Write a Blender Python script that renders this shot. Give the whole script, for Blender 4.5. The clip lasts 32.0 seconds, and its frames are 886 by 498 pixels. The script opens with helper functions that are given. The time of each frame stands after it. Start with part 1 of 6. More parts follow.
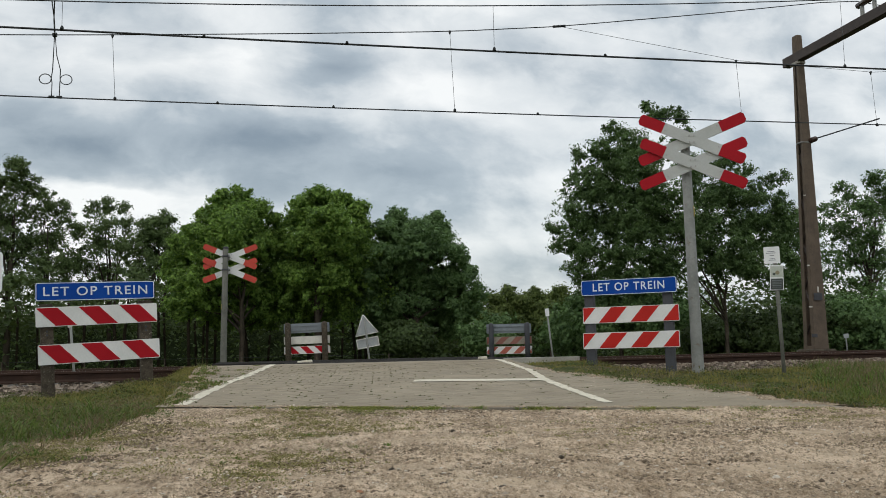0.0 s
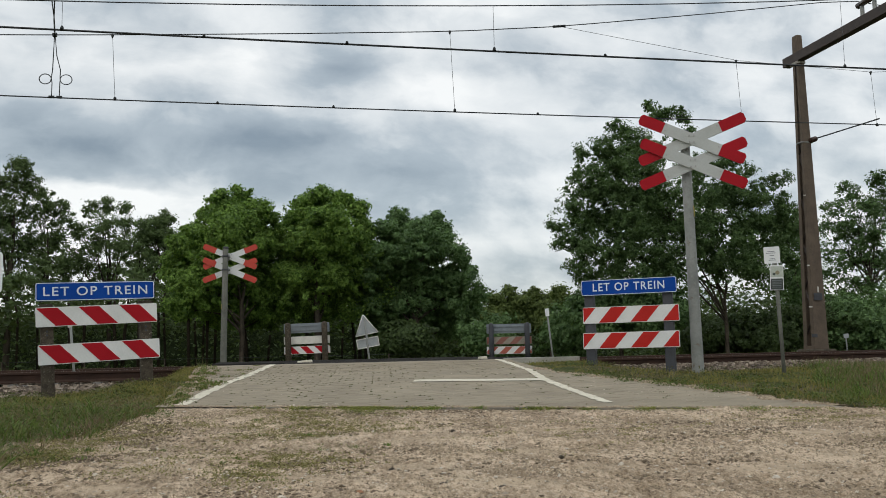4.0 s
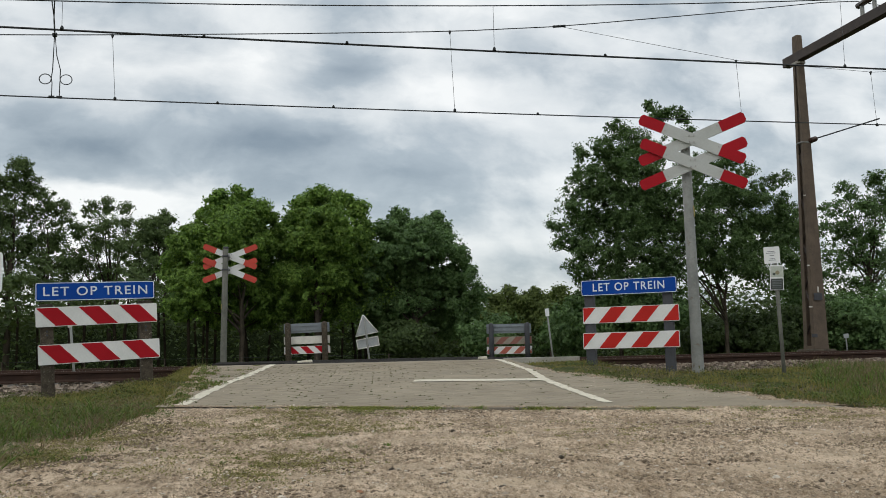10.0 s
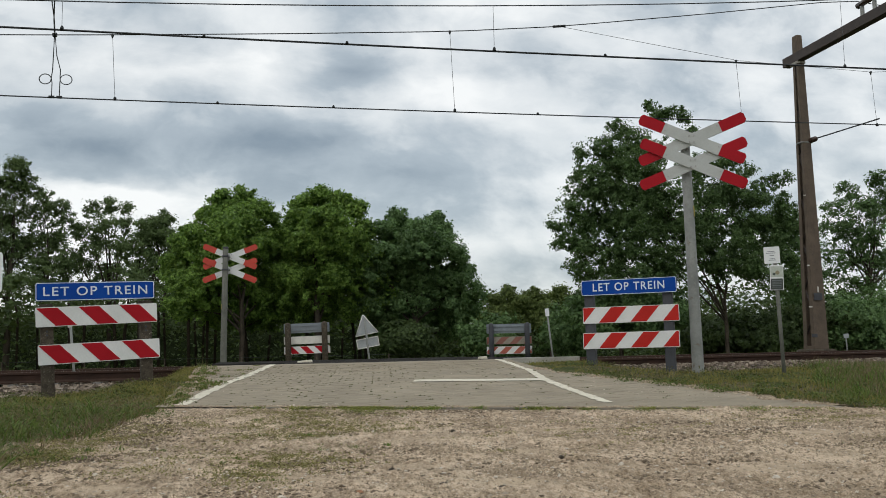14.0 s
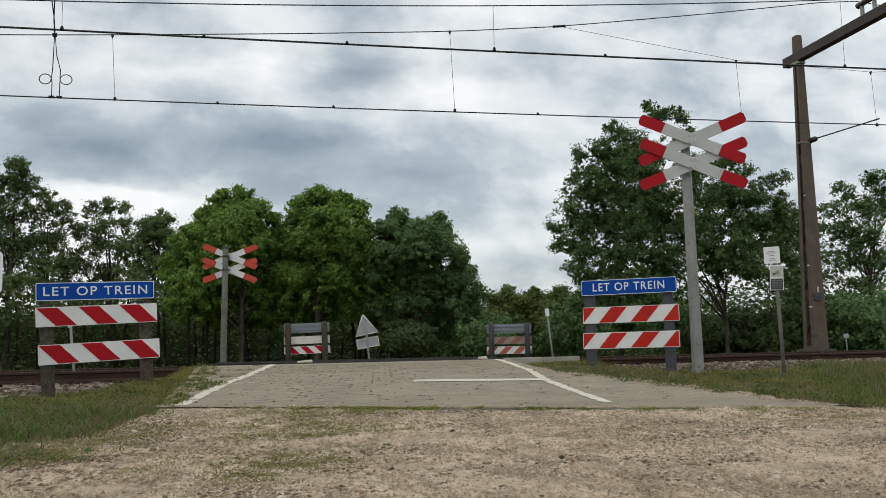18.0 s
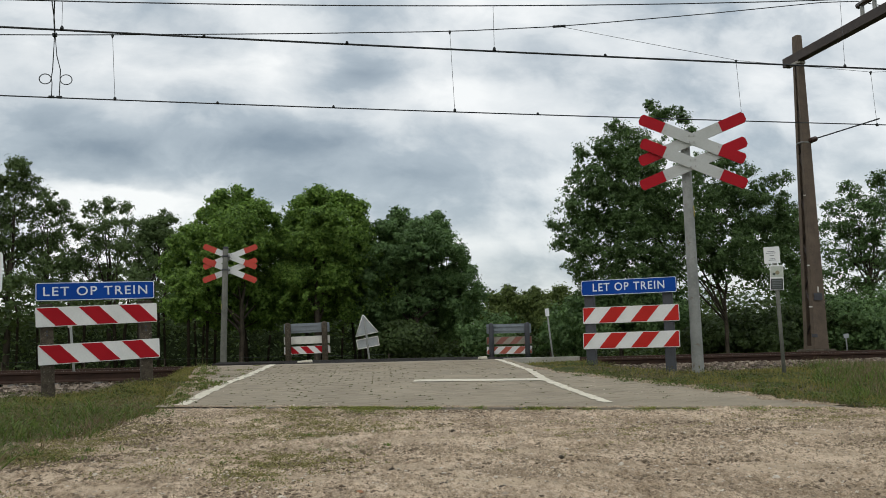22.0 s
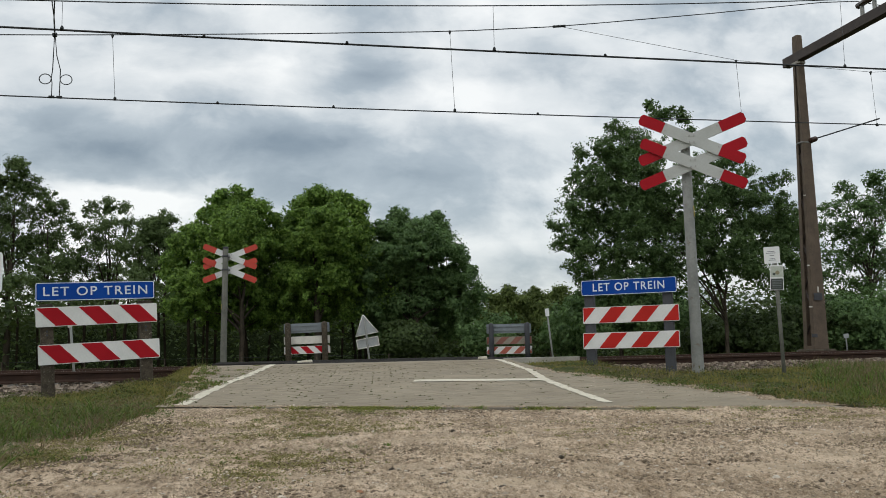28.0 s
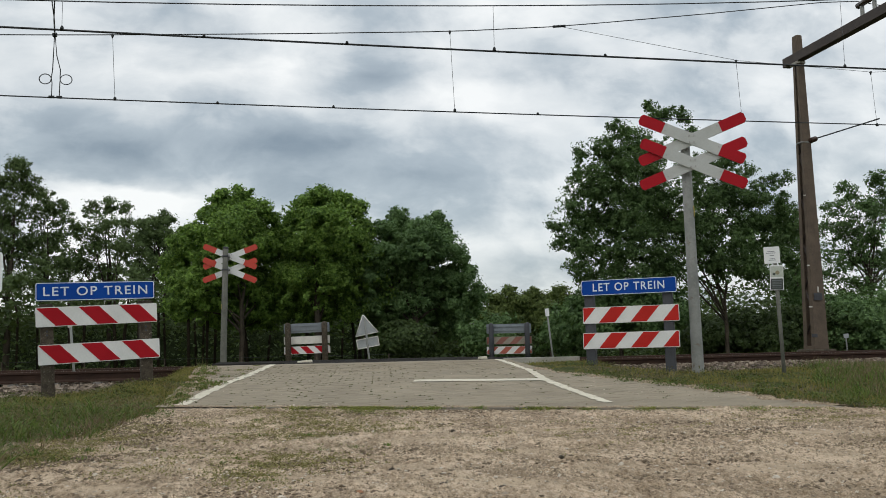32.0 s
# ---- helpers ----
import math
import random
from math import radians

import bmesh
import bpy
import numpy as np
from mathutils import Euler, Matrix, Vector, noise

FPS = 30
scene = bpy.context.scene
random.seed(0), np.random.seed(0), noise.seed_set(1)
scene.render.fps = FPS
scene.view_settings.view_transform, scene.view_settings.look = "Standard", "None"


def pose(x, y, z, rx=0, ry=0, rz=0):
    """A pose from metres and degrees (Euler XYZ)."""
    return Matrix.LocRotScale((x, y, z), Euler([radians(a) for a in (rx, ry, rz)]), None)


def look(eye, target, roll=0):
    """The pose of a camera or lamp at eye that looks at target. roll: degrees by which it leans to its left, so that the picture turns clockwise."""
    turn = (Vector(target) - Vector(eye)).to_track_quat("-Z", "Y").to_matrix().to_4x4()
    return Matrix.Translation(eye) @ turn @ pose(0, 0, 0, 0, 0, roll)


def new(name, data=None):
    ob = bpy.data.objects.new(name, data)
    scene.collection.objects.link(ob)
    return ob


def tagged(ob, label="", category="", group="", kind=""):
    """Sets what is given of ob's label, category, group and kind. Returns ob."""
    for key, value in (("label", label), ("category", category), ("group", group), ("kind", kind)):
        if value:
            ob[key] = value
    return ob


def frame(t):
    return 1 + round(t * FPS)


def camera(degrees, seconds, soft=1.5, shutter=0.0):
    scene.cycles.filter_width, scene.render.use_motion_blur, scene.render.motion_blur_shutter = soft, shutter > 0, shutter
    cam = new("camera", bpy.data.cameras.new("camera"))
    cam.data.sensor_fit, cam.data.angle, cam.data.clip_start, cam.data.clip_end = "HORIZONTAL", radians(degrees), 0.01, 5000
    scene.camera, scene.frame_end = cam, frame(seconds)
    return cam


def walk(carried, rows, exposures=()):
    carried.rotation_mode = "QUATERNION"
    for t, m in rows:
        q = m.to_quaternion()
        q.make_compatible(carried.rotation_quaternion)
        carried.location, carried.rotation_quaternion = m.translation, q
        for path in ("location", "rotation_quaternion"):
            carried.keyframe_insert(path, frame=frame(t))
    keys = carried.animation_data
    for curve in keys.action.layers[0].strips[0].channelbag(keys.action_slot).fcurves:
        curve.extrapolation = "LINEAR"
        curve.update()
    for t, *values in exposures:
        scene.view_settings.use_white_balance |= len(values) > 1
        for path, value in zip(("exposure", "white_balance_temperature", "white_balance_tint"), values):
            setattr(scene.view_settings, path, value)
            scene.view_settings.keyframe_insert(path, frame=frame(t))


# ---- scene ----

# ================= camera =================
EYE = Vector((0.0, 0.0, 0.084))
YAW, PITCH, ROLL = radians(12.248), radians(6.620), -1.323
AIM = EYE + Vector((math.sin(YAW) * math.cos(PITCH), math.cos(YAW) * math.cos(PITCH), math.sin(PITCH)))
cam = camera(50.83, 32.0, 0.9)
VIEW = look(EYE, AIM, ROLL)
walk(cam, [(0.0, VIEW), (32.0, VIEW)])

# ================= world, sun, exposure =================
SUN_EL, SUN_AZ = radians(52), radians(215)
world = bpy.data.worlds.new("sky")
scene.world = world
world.use_nodes = True
wn = world.node_tree
sky = wn.nodes.new("ShaderNodeTexSky")
sky.sky_type = "NISHITA"
sky.sun_disc = False
sky.sun_elevation = SUN_EL
sky.sun_rotation = SUN_AZ
sky.air_density, sky.dust_density = 1.0, 3.0
wn.links.new(sky.outputs[0], wn.nodes["Background"].inputs[0])
wn.nodes["Background"].inputs[1].default_value = 0.10
sun_data = bpy.data.lights.new("sun", "SUN")
sun_data.energy, sun_data.angle, sun_data.color = 0.8, radians(22), (1.0, 0.96, 0.90)
sun = new("sun", sun_data)
sun_way = Vector((math.sin(SUN_AZ) * math.cos(SUN_EL), math.cos(SUN_AZ) * math.cos(SUN_EL), math.sin(SUN_EL)))
sun.matrix_world = look(sun_way * 80, (0, 0, 0))
scene.view_settings.exposure = 0.0

# ================= material helpers =================


class Nodes:
    """A small wrapper round a material's node tree."""

    def __init__(self, name):
        self.mat = bpy.data.materials.new(name)
        self.mat.use_nodes = True
        self.t = self.mat.node_tree
        self.bsdf = self.t.nodes["Principled BSDF"]
        self.out = self.t.nodes["Material Output"]

    def add(self, kind, **values):
        n = self.t.nodes.new("ShaderNode" + kind)
        for k, v in values.items():
            n.inputs[k].default_value = v
        return n

    def join(self, a, b):
        self.t.links.new(a, b)

    def put(self, sock, value):
        if isinstance(value, bpy.types.NodeSocket):
            self.join(value, sock)
        else:
            sock.default_value = value

    def math(self, op, a, b=0.0, c=None, clamp=False):
        n = self.t.nodes.new("ShaderNodeMath")
        n.operation, n.use_clamp = op, clamp
        self.put(n.inputs[0], a)
        self.put(n.inputs[1], b)
        if c is not None:
            self.put(n.inputs[2], c)
        return n.outputs[0]

    def mix(self, fac, a, b, blend="MIX"):
        n = self.t.nodes.new("ShaderNodeMix")
        n.data_type, n.blend_type = "RGBA", blend
        self.put(n.inputs[0], fac)
        self.put(n.inputs[6], a)
        self.put(n.inputs[7], b)
        return n.outputs[2]

    def noise(self, co, scale, detail=4.0, rough=0.55, out=0):
        n = self.add("TexNoise", Scale=scale, Detail=detail, Roughness=rough)
        self.join(co, n.inputs["Vector"])
        return n.outputs[out]

    def ramp(self, fac, *stops):
        n = self.t.nodes.new("ShaderNodeValToRGB")
        e = n.color_ramp.elements
        while len(e) < len(stops):
            e.new(0.5)
        for el, (p, col) in zip(e, stops):
            el.position = p
            el.color = (*col, 1) if len(col) == 3 else col
        self.put(n.inputs[0], fac)
        return n.outputs[0]

    def step(self, fac, lo, hi):
        n = self.t.nodes.new("ShaderNodeMapRange")
        n.interpolation_type = "SMOOTHSTEP"
        self.put(n.inputs[0], fac)
        n.inputs[1].default_value, n.inputs[2].default_value = lo, hi
        return n.outputs[0]

    def coords(self, kind="Object"):
        return self.t.nodes.new("ShaderNodeTexCoord").outputs[kind]

    def world(self):
        return self.t.nodes.new("ShaderNodeNewGeometry").outputs["Position"]

    def bump(self, height, strength=0.3, distance=0.01):
        n = self.add("Bump", Strength=strength, Distance=distance)
        self.join(height, n.inputs["Height"])
        self.join(n.outputs[0], self.bsdf.inputs["Normal"])

    def set(self, color=None, rough=None, metal=None):
        if color is not None:
            self.put(self.bsdf.inputs["Base Color"], color)
        if rough is not None:
            self.put(self.bsdf.inputs["Roughness"], rough)
        if metal is not None:
            self.put(self.bsdf.inputs["Metallic"], metal)
        return self.mat


def rgb(r, g, b):
    return (r, g, b, 1.0)


def surface(name, light, dark, rough=0.6, big=2.0, fine=30.0, bump=0.2, metal=0.0, dirt=None, dirt_at=0.6, per_object=0.0, depth=0.006, gloss=0.5):
    """Two-scale procedural surface: large stains, fine grain, optional dirt colour."""
    n = Nodes(name)
    co = n.world()
    a = n.noise(co, big, 5.0, 0.6)
    b = n.noise(co, fine, 4.0, 0.6)
    f = n.math("ADD", n.math("MULTIPLY", a, 0.6), n.math("MULTIPLY", b, 0.4))
    col = n.ramp(f, (0.34, dark), (0.62, light))
    if dirt:
        s = n.step(n.noise(co, big * 3.1, 6.0, 0.7), dirt_at, dirt_at + 0.14)
        col = n.mix(s, col, rgb(*dirt))
    if per_object:
        r = n.t.nodes.new("ShaderNodeObjectInfo").outputs["Random"]
        k = n.math("ADD", n.math("MULTIPLY", r, per_object), 1.0 - per_object / 2)
        piece = n.t.nodes.new("ShaderNodeNewGeometry").outputs["Random Per Island"]
        k = n.math("MULTIPLY", k, n.math("ADD", n.math("MULTIPLY", piece, per_object * 2), 1.0 - per_object))
        hsv = n.add("HueSaturation")
        n.join(k, hsv.inputs["Value"])
        n.join(col, hsv.inputs["Color"])
        col = hsv.outputs[0]
    n.bsdf.inputs["Specular IOR Level"].default_value = gloss
    n.bump(n.math("ADD", b, n.math("MULTIPLY", a, 0.5)), bump, depth)
    return n.set(col, n.math("ADD", n.math("MULTIPLY", b, 0.2), rough - 0.1), metal)


def leaf_material(name, light, dark, through_col, patch=0.9, dry=None, vary=0.45):
    n = Nodes(name)
    r = n.t.nodes.new("ShaderNodeNewGeometry").outputs["Random Per Island"]
    big = n.noise(n.world(), patch, 3.0)
    f = n.math("ADD", n.math("MULTIPLY", r, 1.05 - vary), n.math("MULTIPLY", big, vary * 1.1))
    col = n.ramp(f, (0.15 + vary * 0.15, dark), (0.9 - vary * 0.2, light))
    if dry:
        d = n.step(n.math("ADD", n.math("MULTIPLY", n.noise(n.world(), patch * 1.7, 4.0, 0.65), 0.75), n.math("MULTIPLY", r, 0.3)), 0.46, 0.66)
        col = n.mix(n.math("MULTIPLY", d, 0.5), col, rgb(*dry))
    n.set(col, 0.6)
    n.bsdf.inputs["Specular IOR Level"].default_value = 0.18
    tr = n.add("BsdfTranslucent")
    n.join(n.mix(0.5, col, rgb(*through_col)), tr.inputs["Color"])
    m = n.add("MixShader", Fac=0.3)
    n.join(n.bsdf.outputs[0], m.inputs[1])
    n.join(tr.outputs[0], m.inputs[2])
    n.join(m.outputs[0], n.out.inputs[0])
    return n.mat


# ================= materials =================
M = {}
M["white_film"] = surface("white_reflective_film", (0.73, 0.735, 0.715), (0.63, 0.635, 0.61), 0.45, 3, 60, 0.04, dirt=(0.52, 0.51, 0.46), dirt_at=0.64, gloss=0.12)
# a greyer white than white_film, for the near cross's boards
M["cross_white"] = surface("greyer_white_film", (0.50, 0.515, 0.495), (0.42, 0.432, 0.41), 0.5, 3, 60, 0.04, dirt=(0.40, 0.40, 0.36), dirt_at=0.64, gloss=0.1)
M["red_film"] = surface("red_reflective_film", (0.385, 0.010, 0.018), (0.32, 0.008, 0.014), 0.42, 3, 60, 0.04, gloss=0.12)
M["red_board"] = surface("bright_red_reflective_film", (0.50, 0.026, 0.019), (0.41, 0.020, 0.016), 0.42, 3, 60, 0.04, gloss=0.12)
M["faded_red"] = surface("faded_red_film", (0.30, 0.135, 0.105), (0.22, 0.10, 0.078), 0.5, 3, 60, 0.04, gloss=0.12)
M["bare_board"] = surface("bleached_board_face", (0.33, 0.30, 0.245), (0.235, 0.21, 0.17), 0.6, 5, 40, 0.1, gloss=0.12)
M["stub_red"] = surface("washed_out_red_film", (0.42, 0.125, 0.085), (0.34, 0.10, 0.07), 0.5, 5, 60, 0.04, gloss=0.12)
M["orange_red"] = surface("sun_faded_red_film", (0.55, 0.09, 0.06), (0.48, 0.06, 0.045), 0.45, 3, 60, 0.04, gloss=0.12)
M["blue_film"] = surface("blue_reflective_film", (0.004, 0.062, 0.34), (0.003, 0.048, 0.28), 0.4, 3, 60, 0.03, gloss=0.12)
M["sign_back"] = surface("grey_sign_back", (0.36, 0.38, 0.38), (0.26, 0.28, 0.285), 0.6, 4, 40, 0.06, 0.0, gloss=0.2)
M["fence_back"] = surface("dull_grey_board_back", (0.235, 0.262, 0.28), (0.17, 0.19, 0.205), 0.6, 4, 40, 0.06, 0.0, gloss=0.15)
M["white_back"] = surface("weathered_white_board", (0.66, 0.64, 0.58), (0.5, 0.48, 0.43), 0.6, 4, 30, 0.1, dirt=(0.32, 0.3, 0.25), dirt_at=0.62)
M["galvanised"] = surface("galvanised_steel", (0.285, 0.29, 0.272), (0.19, 0.198, 0.185), 0.65, 5, 35, 0.08, 0.05, dirt=(0.185, 0.155, 0.115), dirt_at=0.57, gloss=0.25)
M["post_wood"] = surface("lichen_grey_post", (0.10, 0.083, 0.062), (0.034, 0.028, 0.021), 0.85, 17, 90, 0.5, dirt=(0.31, 0.29, 0.23), dirt_at=0.57, depth=0.012, gloss=0.1)
M["post_dark"] = surface("charcoal_post", (0.055, 0.058, 0.066), (0.033, 0.035, 0.04), 0.7, 5, 45, 0.25)
M["mast_steel"] = surface("brown_painted_mast_steel", (0.128, 0.094, 0.064), (0.070, 0.052, 0.037), 0.8, 3.5, 26, 0.25, 0.0, dirt=(0.06, 0.045, 0.04), dirt_at=0.6)
M["beam_steel"] = surface("dark_beam_steel", (0.075, 0.057, 0.048), (0.04, 0.032, 0.029), 0.7, 3.5, 26, 0.2, 0.15)
M["wire"] = surface("weathered_copper_wire", (0.03, 0.034, 0.034), (0.016, 0.018, 0.018), 0.55, 6, 60, 0.05, 0.4)
M["rail_side"] = surface("rusted_rail_steel", (0.062, 0.036, 0.026), (0.032, 0.021, 0.017), 0.8, 5, 60, 0.3, 0.1, gloss=0.15)
M["rail_top"] = surface("worn_rail_head", (0.30, 0.28, 0.27), (0.18, 0.165, 0.155), 0.35, 9, 60, 0.05, 0.7)
M["old_pole"] = surface("dull_galvanised_steel", (0.165, 0.165, 0.142), (0.10, 0.102, 0.086), 0.75, 5, 35, 0.08, 0.0, gloss=0.2)
M["sleeper"] = surface("grey_concrete_sleeper", (0.3, 0.28, 0.26), (0.17, 0.155, 0.14), 0.85, 5, 40, 0.3, gloss=0.1)
M["concrete"] = surface("weathered_concrete", (0.42, 0.40, 0.35), (0.27, 0.255, 0.22), 0.85, 3, 40, 0.35, dirt=(0.2, 0.19, 0.15), dirt_at=0.62, gloss=0.2)
M["asphalt"] = surface("dark_rubber_deck", (0.050, 0.047, 0.044), (0.026, 0.025, 0.024), 0.8, 2, 70, 0.35, gloss=0.06)
M["brick"] = surface("grey_concrete_paver", (0.312, 0.266, 0.194), (0.225, 0.191, 0.139), 0.85, 1.6, 60, 0.3, dirt=(0.235, 0.202, 0.154), dirt_at=0.56, per_object=0.09, gloss=0.2)
M["line_paint"] = surface("worn_road_paint", (0.68, 0.625, 0.495), (0.52, 0.475, 0.37), 0.7, 6, 50, 0.25, dirt=(0.34, 0.31, 0.26), dirt_at=0.66)
M["edging"] = surface("grey_kerb_concrete", (0.20, 0.178, 0.145), (0.125, 0.11, 0.09), 0.9, 4, 50, 0.35, dirt=(0.26, 0.21, 0.15), dirt_at=0.55, gloss=0.1)
M["joint_sand"] = surface("joint_sand", (0.29, 0.25, 0.19), (0.21, 0.18, 0.135), 0.95, 4, 60, 0.4, gloss=0.1)
M["bark"] = surface("grey_brown_bark", (0.085, 0.07, 0.052), (0.032, 0.027, 0.021), 0.9, 3, 24, 0.7, depth=0.02, gloss=0.08)
# bark again at about half its colour, with the wood's shade painted in
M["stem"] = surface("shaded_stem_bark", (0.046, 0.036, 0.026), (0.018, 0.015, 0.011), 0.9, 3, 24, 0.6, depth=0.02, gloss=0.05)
# far below leaf colour: the unlit depth of the wood is put in here
M["hedge"] = surface("shade_black_hedge", (0.024, 0.034, 0.014), (0.009, 0.013, 0.006), 0.9, 1.2, 9, 1.0, depth=0.2, gloss=0)
M["yellow"] = surface("yellow_sticker", (0.55, 0.45, 0.10), (0.45, 0.36, 0.08), 0.5, 8, 50, 0.03)
M["glass_insulator"] = surface("brown_porcelain", (0.06, 0.035, 0.025), (0.035, 0.02, 0.016), 0.25, 4, 40, 0.03)
M["plain_white"] = surface("white_sign_film", (0.78, 0.79, 0.78), (0.70, 0.71, 0.70), 0.45, 6, 60, 0.02)
M["letter_white"] = surface("cool_white_lettering_film", (0.70, 0.77, 0.82), (0.60, 0.67, 0.72), 0.45, 6, 60, 0.02, gloss=0.1)
M["ink"] = surface("grey_print", (0.18, 0.19, 0.20), (0.13, 0.14, 0.15), 0.6, 6, 60, 0.02)
M["poster_dark"] = surface("dark_print", (0.06, 0.075, 0.06), (0.035, 0.045, 0.04), 0.5, 8, 60, 0.02)
M["poster_green"] = surface("pale_green_print", (0.50, 0.53, 0.46), (0.36, 0.40, 0.33), 0.5, 30, 70, 0.02)
M["poster_gold"] = surface("ochre_print", (0.30, 0.26, 0.16), (0.20, 0.17, 0.10), 0.5, 30, 70, 0.02)
M["bolt"] = surface("zinc_bolt", (0.42, 0.42, 0.4), (0.28, 0.28, 0.27), 0.4, 9, 60, 0.03, 0.6)
M["leaf_oak"] = leaf_material("oak_leaves", (0.172, 0.275, 0.102), (0.054, 0.102, 0.040), (0.09, 0.18, 0.02))
M["leaf_old_oak"] = leaf_material("dark_oak_leaves", (0.128, 0.205, 0.072), (0.038, 0.070, 0.025), (0.09, 0.17, 0.02))
M["leaf_bright"] = leaf_material("fresh_green_leaves", (0.222, 0.352, 0.066), (0.048, 0.098, 0.022), (0.12, 0.24, 0.02))
M["leaf_grey"] = leaf_material("dull_green_leaves", (0.138, 0.200, 0.072), (0.058, 0.090, 0.034), (0.12, 0.17, 0.03))
M["leaf_alder"] = leaf_material("dark_olive_leaves", (0.082, 0.124, 0.042), (0.028, 0.045, 0.016), (0.10, 0.13, 0.02))
M["leaf_olive"] = leaf_material("light_green_leaves", (0.165, 0.215, 0.062), (0.066, 0.094, 0.028), (0.14, 0.18, 0.03))
M["leaf_shrub"] = leaf_material("mid_green_leaves", (0.135, 0.228, 0.080), (0.042, 0.078, 0.028), (0.12, 0.18, 0.03))
M["grass_green"] = leaf_material("verge_grass_blades", (0.145, 0.245, 0.042), (0.018, 0.040, 0.010), (0.13, 0.18, 0.03), 3.4, (0.21, 0.175, 0.075), 0.7)
M["grass_short"] = leaf_material("trodden_short_grass", (0.275, 0.270, 0.066), (0.060, 0.070, 0.018), (0.17, 0.16, 0.04), 3.0, (0.31, 0.225, 0.095), 0.65)
M["grass_dry"] = leaf_material("dry_grass_stems", (0.29, 0.225, 0.14), (0.095, 0.07, 0.042), (0.2, 0.15, 0.06), 1.6, (0.16, 0.095, 0.06))
M["weed_green"] = leaf_material("verge_weed_leaves", (0.135, 0.175, 0.045), (0.042, 0.060, 0.016), (0.12, 0.16, 0.03))
M["moss"] = leaf_material("mossy_growth", (0.315, 0.285, 0.105), (0.14, 0.132, 0.05), (0.15, 0.15, 0.03), 6.0)
M["turf"] = leaf_material("yellow_green_turf", (0.30, 0.315, 0.075), (0.11, 0.13, 0.03), (0.17, 0.19, 0.03), 6.0)
M["weed"] = leaf_material("joint_weeds", (0.125, 0.13, 0.045), (0.05, 0.055, 0.02), (0.08, 0.1, 0.02))


def ground_material():
    n = Nodes("verge_soil_and_grass")
    co = n.world()
    a = n.noise(co, 0.35, 5.0, 0.6)
    b = n.noise(co, 9.0, 5.0, 0.65)
    green = n.ramp(b, (0.3, (0.03, 0.04, 0.014)), (0.7, (0.08, 0.095, 0.032)))
    soil = n.ramp(b, (0.3, (0.060, 0.044, 0.027)), (0.7, (0.17, 0.13, 0.078)))
    f = n.step(n.math("ADD", n.math("MULTIPLY", a, 0.6), n.math("MULTIPLY", b, 0.4)), 0.48, 0.6)
    n.bump(b, 0.5, 0.03)
    n.bsdf.inputs["Specular IOR Level"].default_value = 0.05
    return n.set(n.mix(f, green, soil), 0.95)


def dirt_material():
    n = Nodes("trodden_sandy_dirt")
    drag = n.add("Mapping")
    drag.inputs["Scale"].default_value = (1.0, 0.42, 1.0)
    n.join(n.world(), drag.inputs["Vector"])
    co = drag.outputs[0]
    named = n.add("Attribute")
    named.attribute_name = "sand"
    sand = named.outputs["Fac"]
    big = n.noise(co, 1.3, 4.0, 0.6)
    mid = n.noise(co, 6.5, 6.0, 0.75)
    fine = n.noise(co, 42.0, 6.0, 0.8)
    grit = n.noise(co, 150.0, 3.0, 0.75)
    f = n.math("ADD", n.math("MULTIPLY", mid, 0.40), n.math("ADD", n.math("MULTIPLY", fine, 0.66), n.math("MULTIPLY", big, 0.26)))
    col = n.ramp(f, (0.54, (0.112, 0.077, 0.043)), (0.60, (0.30, 0.216, 0.132)), (0.655, (0.475, 0.358, 0.243)), (0.73, (0.70, 0.555, 0.40)))
    dark = n.step(n.noise(co, 26.0, 8.0, 0.9), 0.53, 0.62)
    col = n.mix(n.math("MULTIPLY", dark, 0.42), col, rgb(0.088, 0.063, 0.038))
    trodden = n.step(n.noise(co, 3.1, 8.0, 0.82), 0.50, 0.60)
    col = n.mix(n.math("MULTIPLY", trodden, 0.34), col, rgb(0.150, 0.108, 0.066))
    moss = n.math("MULTIPLY", n.step(n.noise(co, 1.7, 6.0, 0.75), 0.56, 0.70), 0.22)
    col = n.mix(moss, col, rgb(0.135, 0.125, 0.052))
    speck = n.step(grit, 0.57, 0.65)
    col = n.mix(n.math("MULTIPLY", speck, 0.4), col, rgb(0.44, 0.375, 0.285))
    blown = n.ramp(n.math("ADD", n.math("MULTIPLY", fine, 0.5), n.math("MULTIPLY", mid, 0.5)), (0.42, (0.39, 0.295, 0.195)), (0.62, (0.60, 0.465, 0.32)))
    col = n.mix(n.math("MULTIPLY", n.step(n.math("ADD", sand, n.math("MULTIPLY", mid, 0.9)), 0.75, 1.35), 0.8), col, blown)
    n.bump(n.math("ADD", fine, n.math("MULTIPLY", grit, 0.6)), 0.8, 0.02)
    return n.set(col, 0.95)


def stone_material(name, tones, lo=(0.06, 0.045, 0.034), hi=(0.30, 0.24, 0.182), share=0.25):
    n = Nodes(name)
    r = n.t.nodes.new("ShaderNodeNewGeometry").outputs["Random Per Island"]
    stops = [(i / (len(tones) - 1), c) for i, c in enumerate(tones)]
    col = n.ramp(r, *stops)
    b = n.noise(n.world(), 45.0, 4.0, 0.6)
    col = n.mix(share, col, n.ramp(b, (0.3, lo), (0.7, hi)))
    n.bump(b, 0.4, 0.006)
    return n.set(col, 0.85)


